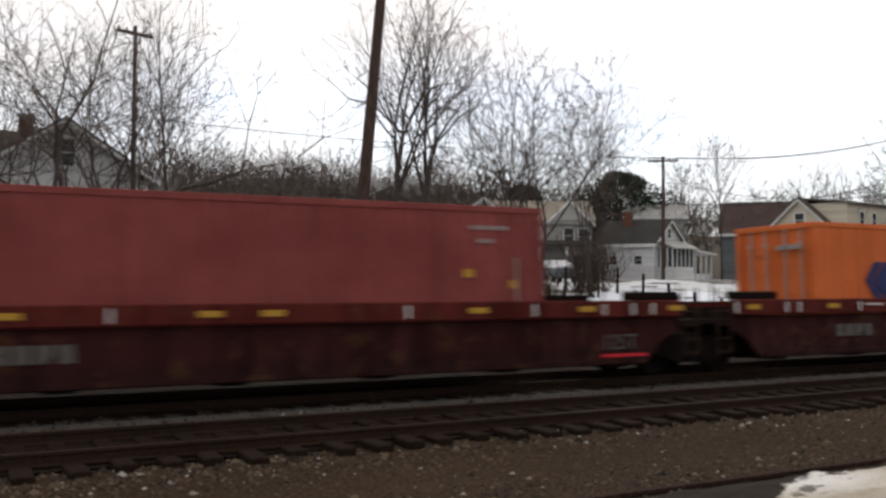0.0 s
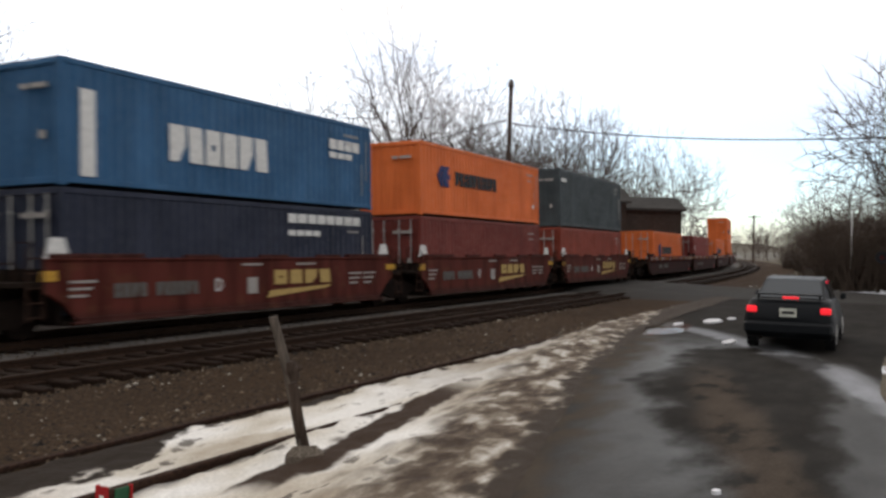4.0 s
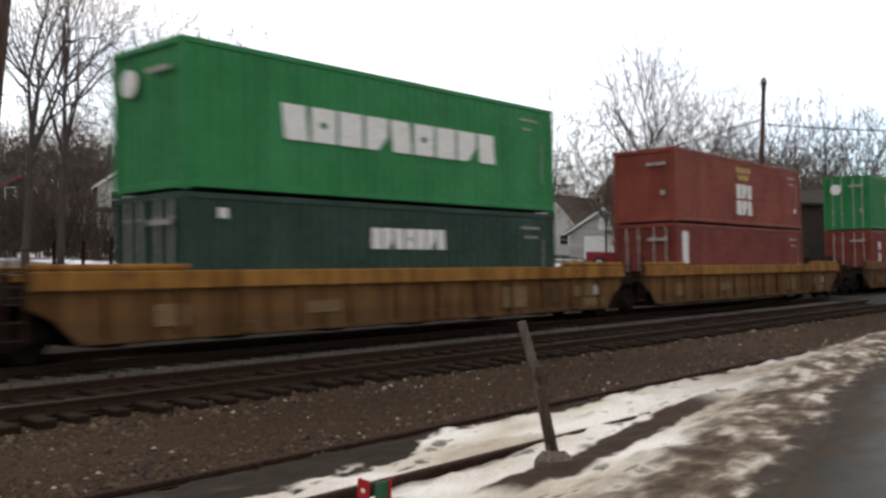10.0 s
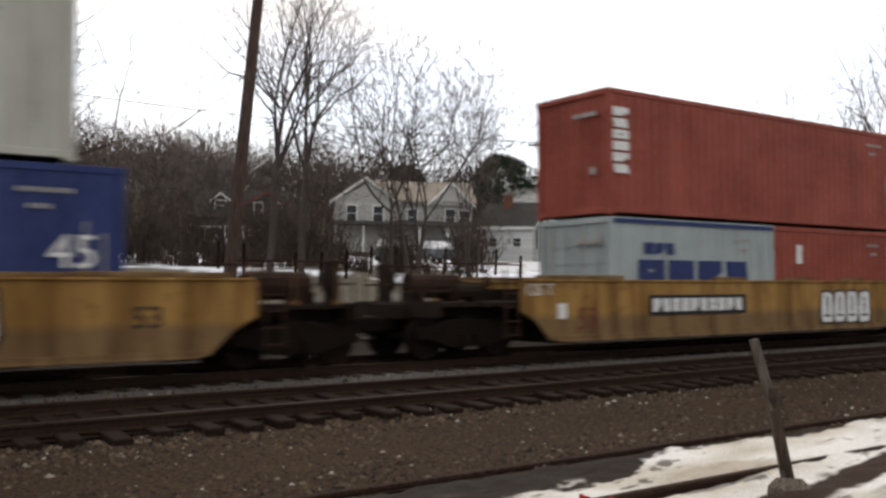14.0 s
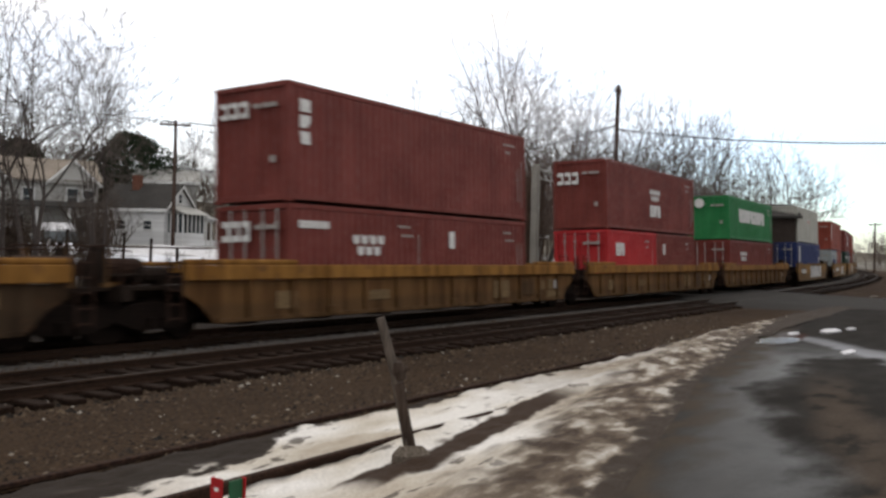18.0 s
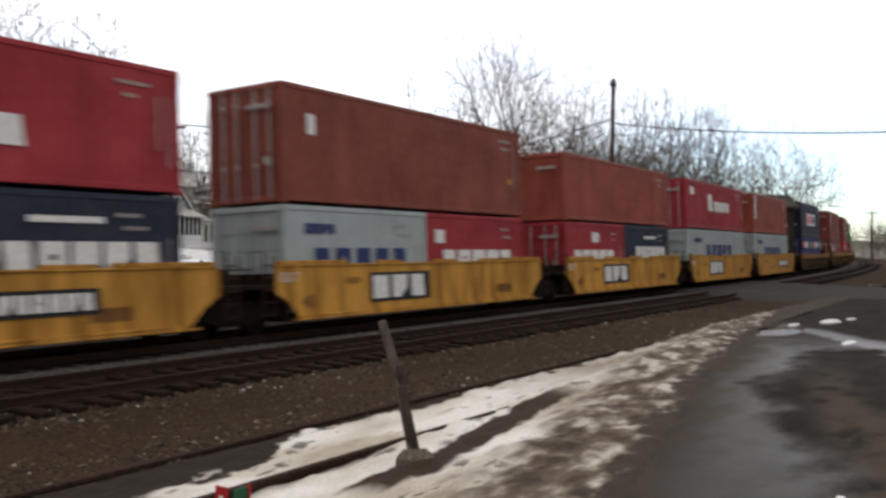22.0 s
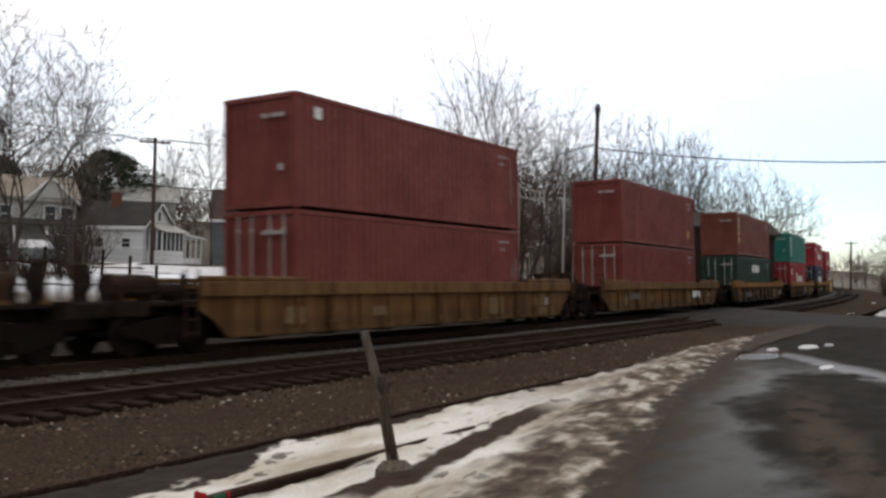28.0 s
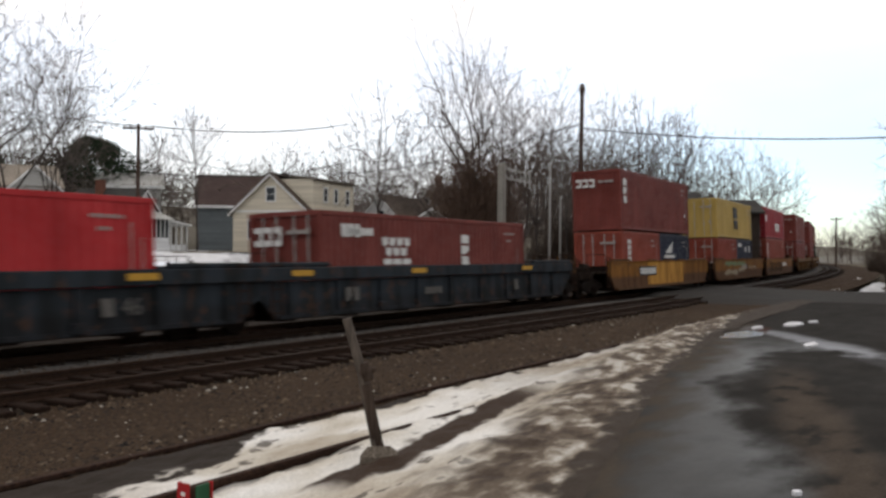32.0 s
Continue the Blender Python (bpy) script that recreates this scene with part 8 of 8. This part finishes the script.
# wooden fence posts between the railway and the gardens
fence = thing("garden_fence", "dark wooden post-and-wire fence along the snowy lawn", "fence")
for k in range(26):
    a = 30 + k * 1.5
    x, y = bearing(a, 44 + 6 * math.sin(k * 0.5))
    z = ground_height(x, y)
    part("post", Shape().tube([(x, y, z - 0.2), (x + 0.05 * math.sin(k), y, z + 1.25)], 0.07, 7), TIE_WOOD, fence)
for k in range(14):
    x, y = bearing(46 + 2.6 * k, 58 + rng.uniform(-6, 8))
    heap("snow_patch", "patch of old snow on the lawn", x, y, rng.uniform(4, 9), rng.uniform(3, 6), 0.3, SNOW, 60 + k)
for a, d, w in ((45, 62, 14), (42.5, 58, 12), (39.5, 66, 10), (48, 66, 9), (36.5, 64, 8)):
    x, y = bearing(a, d)
    heap("snow_patch", "wide patch of old snow on the lawn before the houses", x, y, w, 7, 0.35, SNOW, int(a * 7), 10, 24)


# ---- vehicles ----
CAR_PAINT, n_, l_, b_ = shader("dark_blue_car_paint", 0.45, 0.0, 0.12)
b_.inputs["Base Color"].default_value, b_.inputs["Coat Weight"].default_value = (0.004, 0.005, 0.006, 1), 0.04
TYRE = plain("tyre_rubber", (0.012, 0.012, 0.012), 0.9)
CAR_RED, n_, l_, b_ = shader("dark_red_truck_paint", 0.35)
b_.inputs["Base Color"].default_value = (0.16, 0.012, 0.012, 1)
BRAKE = plain("lit_brake_lamp", (0.8, 0.02, 0.03), 0.3, 0, 0.8)


def loft(sections):
    """A body through cross-sections (x, list of (y, z)) of equal count."""
    s, n = Shape(), len(sections[0][1])
    for x, ring in sections:
        s.v += [(x, y, z) for y, z in ring]
    for i in range(len(sections) - 1):
        s.f += [(i * n + k, (i + 1) * n + k, (i + 1) * n + (k + 1) % n, i * n + (k + 1) % n) for k in range(n)]
    s.f += [tuple(range(n)), tuple(range((len(sections) - 1) * n, len(sections) * n))]
    return s


def ring(w, z0, z1, tuck=0.08):
    return [(-w + 0.05, z0), (w - 0.05, z0), (w, z0 + 0.18), (w, (z0 + z1) / 2), (w - tuck, z1 - 0.04), (w - tuck - 0.08, z1), (-w + tuck + 0.08, z1), (-w + tuck, z1 - 0.04), (-w, (z0 + z1) / 2), (-w, z0 + 0.18)]


def wheel(parent, x, y, r, side):
    w = part("wheel", Shape().disc(0, 0, 0, r, 0.2, "y", 22), TYRE, parent, "", pose(x, y, r))
    part("rim", Shape().disc(0, side * 0.09, 0, r * 0.62, 0.06, "y", 18).disc(0, side * 0.12, 0, r * 0.2, 0.03, "y", 10), STEEL_BAR, w)


def sedan():
    c = thing("car", "dark blue saloon car with lit brake lamps", "car")
    part("body", loft([(-2.25, ring(0.78, 0.32, 0.86)), (-2.15, ring(0.85, 0.26, 0.99)), (-1.4, ring(0.87, 0.2, 1.02)), (0.9, ring(0.87, 0.2, 0.96)), (1.9, ring(0.84, 0.22, 0.84)), (2.25, ring(0.72, 0.3, 0.68))]), CAR_PAINT, c, "", None, True)
    part("cabin", loft([(-1.75, [(-0.72, 0.97), (0.72, 0.97), (0.66, 1.03), (-0.66, 1.03)]), (-1.1, [(-0.74, 0.97), (0.74, 0.97), (0.56, 1.38), (-0.56, 1.38)]), (0.1, [(-0.75, 0.95), (0.75, 0.95), (0.57, 1.42), (-0.57, 1.42)]), (1.0, [(-0.74, 0.93), (0.74, 0.93), (0.64, 1.0), (-0.64, 1.0)])]), CAR_PAINT, c)
    part("rear_window", Shape().add([(-1.79, -0.62, 1.03), (-1.79, 0.62, 1.03), (-1.16, 0.52, 1.37), (-1.16, -0.52, 1.37), (-1.72, -0.62, 1.0), (-1.72, 0.62, 1.0), (-1.1, 0.52, 1.33), (-1.1, -0.52, 1.33)], [(0, 3, 2, 1), (4, 5, 6, 7), (0, 1, 5, 4), (2, 3, 7, 6), (0, 4, 7, 3), (1, 2, 6, 5)]), GLASS, c)
    for s in (-1, 1):
        part("side_window", Shape().add([(-1.15, s * 0.735, 1.0), (0.75, s * 0.735, 0.98), (0.1, s * 0.60, 1.36), (-1.0, s * 0.60, 1.34), (-1.15, s * 0.70, 1.0), (0.75, s * 0.70, 0.98), (0.1, s * 0.56, 1.36), (-1.0, s * 0.56, 1.34)], [(0, 1, 2, 3), (4, 7, 6, 5), (0, 4, 5, 1), (2, 6, 7, 3)]), GLASS, c)
        part("tail_lamp", Shape().block(-2.27, -2.12, min(s * 0.60, s * 0.80), max(s * 0.60, s * 0.80), 0.75, 0.87, 0.02), BRAKE, c, "lit red tail lamp")
        part("mirror", Shape().block(0.45, 0.62, min(s * 0.84, s * 0.97), max(s * 0.84, s * 0.97), 0.94, 1.08, 0.03), CAR_PAINT, c)
        for x in (-1.35, 1.4):
            wheel(c, x, s * 0.76, 0.32, s)
    part("high_brake_lamp", Shape().block(-1.80, -1.72, -0.16, 0.16, 1.0, 1.05, 0.01), BRAKE, c, "lit high brake lamp")
    part("bumper", Shape().block(-2.36, -2.12, -0.84, 0.84, 0.34, 0.58, 0.05), CAR_PAINT, c)
    part("number_plate", Shape().box(-2.285, -2.24, -0.16, 0.16, 0.68, 0.84), plain("number_plate_white", (0.5, 0.5, 0.42)), c)
    part("plate_bar", Shape().box(-2.292, -2.284, -0.12, 0.12, 0.73, 0.79), BLACK_MARK, c)
    part("spoiler", Shape().block(-2.2, -2.05, -0.66, 0.66, 1.09, 1.12, 0.01).box(-2.14, -2.09, -0.6, -0.56, 1.0, 1.09).box(-2.14, -2.09, 0.56, 0.6, 1.0, 1.09), CAR_PAINT, c)
    part("exhaust", Shape().tube([(-2.35, 0.5, 0.27), (-2.0, 0.5, 0.27)], 0.03, 8), DARK_STEEL, c)
    return c


car = sedan()
for ob in car.children_recursive:
    if ob.parent == car:
        ob.location.y *= 0.96
    for q in ob.data.vertices:
        q.co.y *= 0.96

x, y = bearing(29.9, 68)
truck = thing("pickup_truck", "dark red pickup truck parked before the garage", "truck", pose(x, y, ground_height(x, y), 0, 0, -58))
part("body", loft([(-2.6, ring(0.85, 0.45, 1.15)), (-0.4, ring(0.9, 0.4, 1.15)), (1.4, ring(0.9, 0.4, 1.15)), (2.6, ring(0.85, 0.45, 1.05))]), CAR_RED, truck)
part("cab", loft([(-0.6, [(-0.8, 1.1), (0.8, 1.1), (0.66, 1.2), (-0.66, 1.2)]), (-0.4, [(-0.8, 1.1), (0.8, 1.1), (0.64, 1.78), (-0.64, 1.78)]), (0.8, [(-0.8, 1.1), (0.8, 1.1), (0.64, 1.78), (-0.64, 1.78)]), (1.5, [(-0.8, 1.1), (0.8, 1.1), (0.7, 1.16), (-0.7, 1.16)])]), CAR_RED, truck)
for s in (-1, 1):
    part("side_window", Shape().box(-0.3, 0.8, min(s * 0.66, s * 0.76), max(s * 0.66, s * 0.76), 1.25, 1.68), GLASS, truck)
    for x in (-1.7, 1.7):
        wheel(truck, x, s * 0.82, 0.38, s)

# parked cars among the gardens, under snow
for a, d, turn in ((57.5, 62, 60), (54.6, 64, 75), (67, 60, 80)):
    x, y = bearing(a, d)
    p = thing("parked_car", "parked car under a cover of old snow", "car", pose(x, y, ground_height(x, y), 0, 0, turn), "parked cars")
    part("body", loft([(-2.1, ring(0.8, 0.4, 0.9)), (-1.0, ring(0.85, 0.3, 1.0)), (1.2, ring(0.85, 0.3, 1.0)), (2.1, ring(0.78, 0.4, 0.8))]), BLUE_WALL, p)
    part("snow_cover", loft([(-1.7, [(-0.75, 0.98), (0.75, 0.98), (0.6, 1.1), (-0.6, 1.1)]), (-0.8, [(-0.78, 1.0), (0.78, 1.0), (0.6, 1.5), (-0.6, 1.5)]), (0.5, [(-0.78, 1.0), (0.78, 1.0), (0.6, 1.5), (-0.6, 1.5)]), (1.4, [(-0.75, 0.98), (0.75, 0.98), (0.6, 1.05), (-0.6, 1.05)])]), SNOW, p)
    for s in (-1, 1):
        for q in (-1.3, 1.3):
            wheel(p, q, s * 0.76, 0.31, s)


# ---- loose ballast stones, then the sleepers ----
def stones():
    r = random.Random(12)
    v, f = [], []
    base = [(1, 0, 0), (-1, 0, 0), (0, 1, 0), (0, -1, 0), (0, 0, 1), (0, 0, -1)]
    tri = [(0, 2, 4), (2, 1, 4), (1, 3, 4), (3, 0, 4), (2, 0, 5), (1, 2, 5), (3, 1, 5), (0, 3, 5)]
    for k in range(16000):
        x = 0.5 + 34 * r.random() ** 1.4
        y = r.uniform(7.3, 11.85) if k % 8 else r.uniform(14.1, 15.5)
        s = r.uniform(0.018, 0.05) * (1.0 + 0.7 * (r.random() < 0.05))
        a = r.uniform(0, 6.28)
        c, d = math.cos(a), math.sin(a)
        bed = (0.10 - 0.058 * (y - 7.24) if y < 9.22 else -0.015 - 0.018 * (y - 9.22)) if y < 12 else 0.0
        px, py, _ = on_track(x, y)
        j = len(v)
        for p in base:
            q = (p[0] * s * r.uniform(0.7, 1.3), p[1] * s * r.uniform(0.7, 1.3), p[2] * s * r.uniform(0.5, 0.9))
            v.append((px + q[0] * c - q[1] * d, py + q[0] * d + q[1] * c, q[2] + bed))
        f += [tuple(i + j for i in t) for t in tri]
    sh = Shape()
    sh.v, sh.f = v, f
    return sh


def stone_mix():
    m, n, l, b = shader("ballast_stone", 0.9)
    g = n.new("ShaderNodeNewGeometry")
    r = ramp_node(n, l, g.outputs["Random Per Island"], [(0.0, (0.008, 0.006, 0.0045)), (0.6, (0.046, 0.029, 0.017)), (0.965, (0.112, 0.080, 0.050)), (0.995, (0.30, 0.28, 0.24))])
    l.new(r.outputs["Color"], b.inputs["Base Color"])
    return m


tagged(put("ballast_stones", raw_mesh(stones(), "ballast_stones"), stone_mix()), "loose grey and brown ballast stones beside the tracks", "stones", "", "stuff")
sleepers(near_track, NEAR_Y, 0.05, -60, 150, -3, 62, 1.36)
sleepers(train_track, TRAIN_Y, 0.02, -60, 120, 500, 501)
sleepers(siding_track, SIDING_Y, 0.045, -20, 41, 500, 501, 1.25, on_siding)


def motions():
    times = [0.0, 0.1] + [0.5 * k for k in range(1, 64)] + [31.9, 32.0]
    for ob, centre, z in moving:
        rows = []
        for t in times:
            x, y, a = on_track(centre + SPEED * t, TRAIN_Y)
            rows.append((t, pose(x, y, 0, 0, 0, a) @ pose(0, 0, RAIL_Z, -LEAN) @ pose(0, 0, z - RAIL_Z)))
        walk(ob, rows)
    # the car comes up from behind, stops before the crossing, then turns away to the right
    drive = [(0.0, -25, -2.6, 1), (0.5, -18.5, -2.5, 1), (1.0, -11.8, -2.3, 3), (1.5, -5.0, -1.9, 6), (2.0, 2.2, -1.2, 9), (2.5, 8.8, -0.1, 11), (3.0, 13.9, 1.2, 10), (3.5, 18.6, 2.0, 4), (4.0, 21.6, 2.03, 1), (4.5, 23.5, 2.03, 1),
             (5.0, 24.8, 2.02, 1), (5.5, 25.8, 2.02, 1), (6.0, 27.1, 2.04, 2), (6.5, 29.2, 2.0, 1), (7.0, 31.0, 2.0, 0), (8.0, 34.5, 1.6, -10), (9.0, 38.0, 0.2, -32), (10.0, 40.5, -3.0, -62), (11.0, 41.0, -7.5, -85), (12.0, 40.2, -14, -98),
             (14.0, 35.0, -28, -110), (17.0, 26.0, -52, -112), (20.0, 14.0, -82, -112), (32.0, -30, -190, -112)]
    walk(car, [(t, pose(x, y, ROAD_Z + 0.02 + 0.25 * smooth_step(-6, -14, y) + max(0.0, -y - 8) * 0.03, 0, 0, a)) for t, x, y, a in drive])


motions()
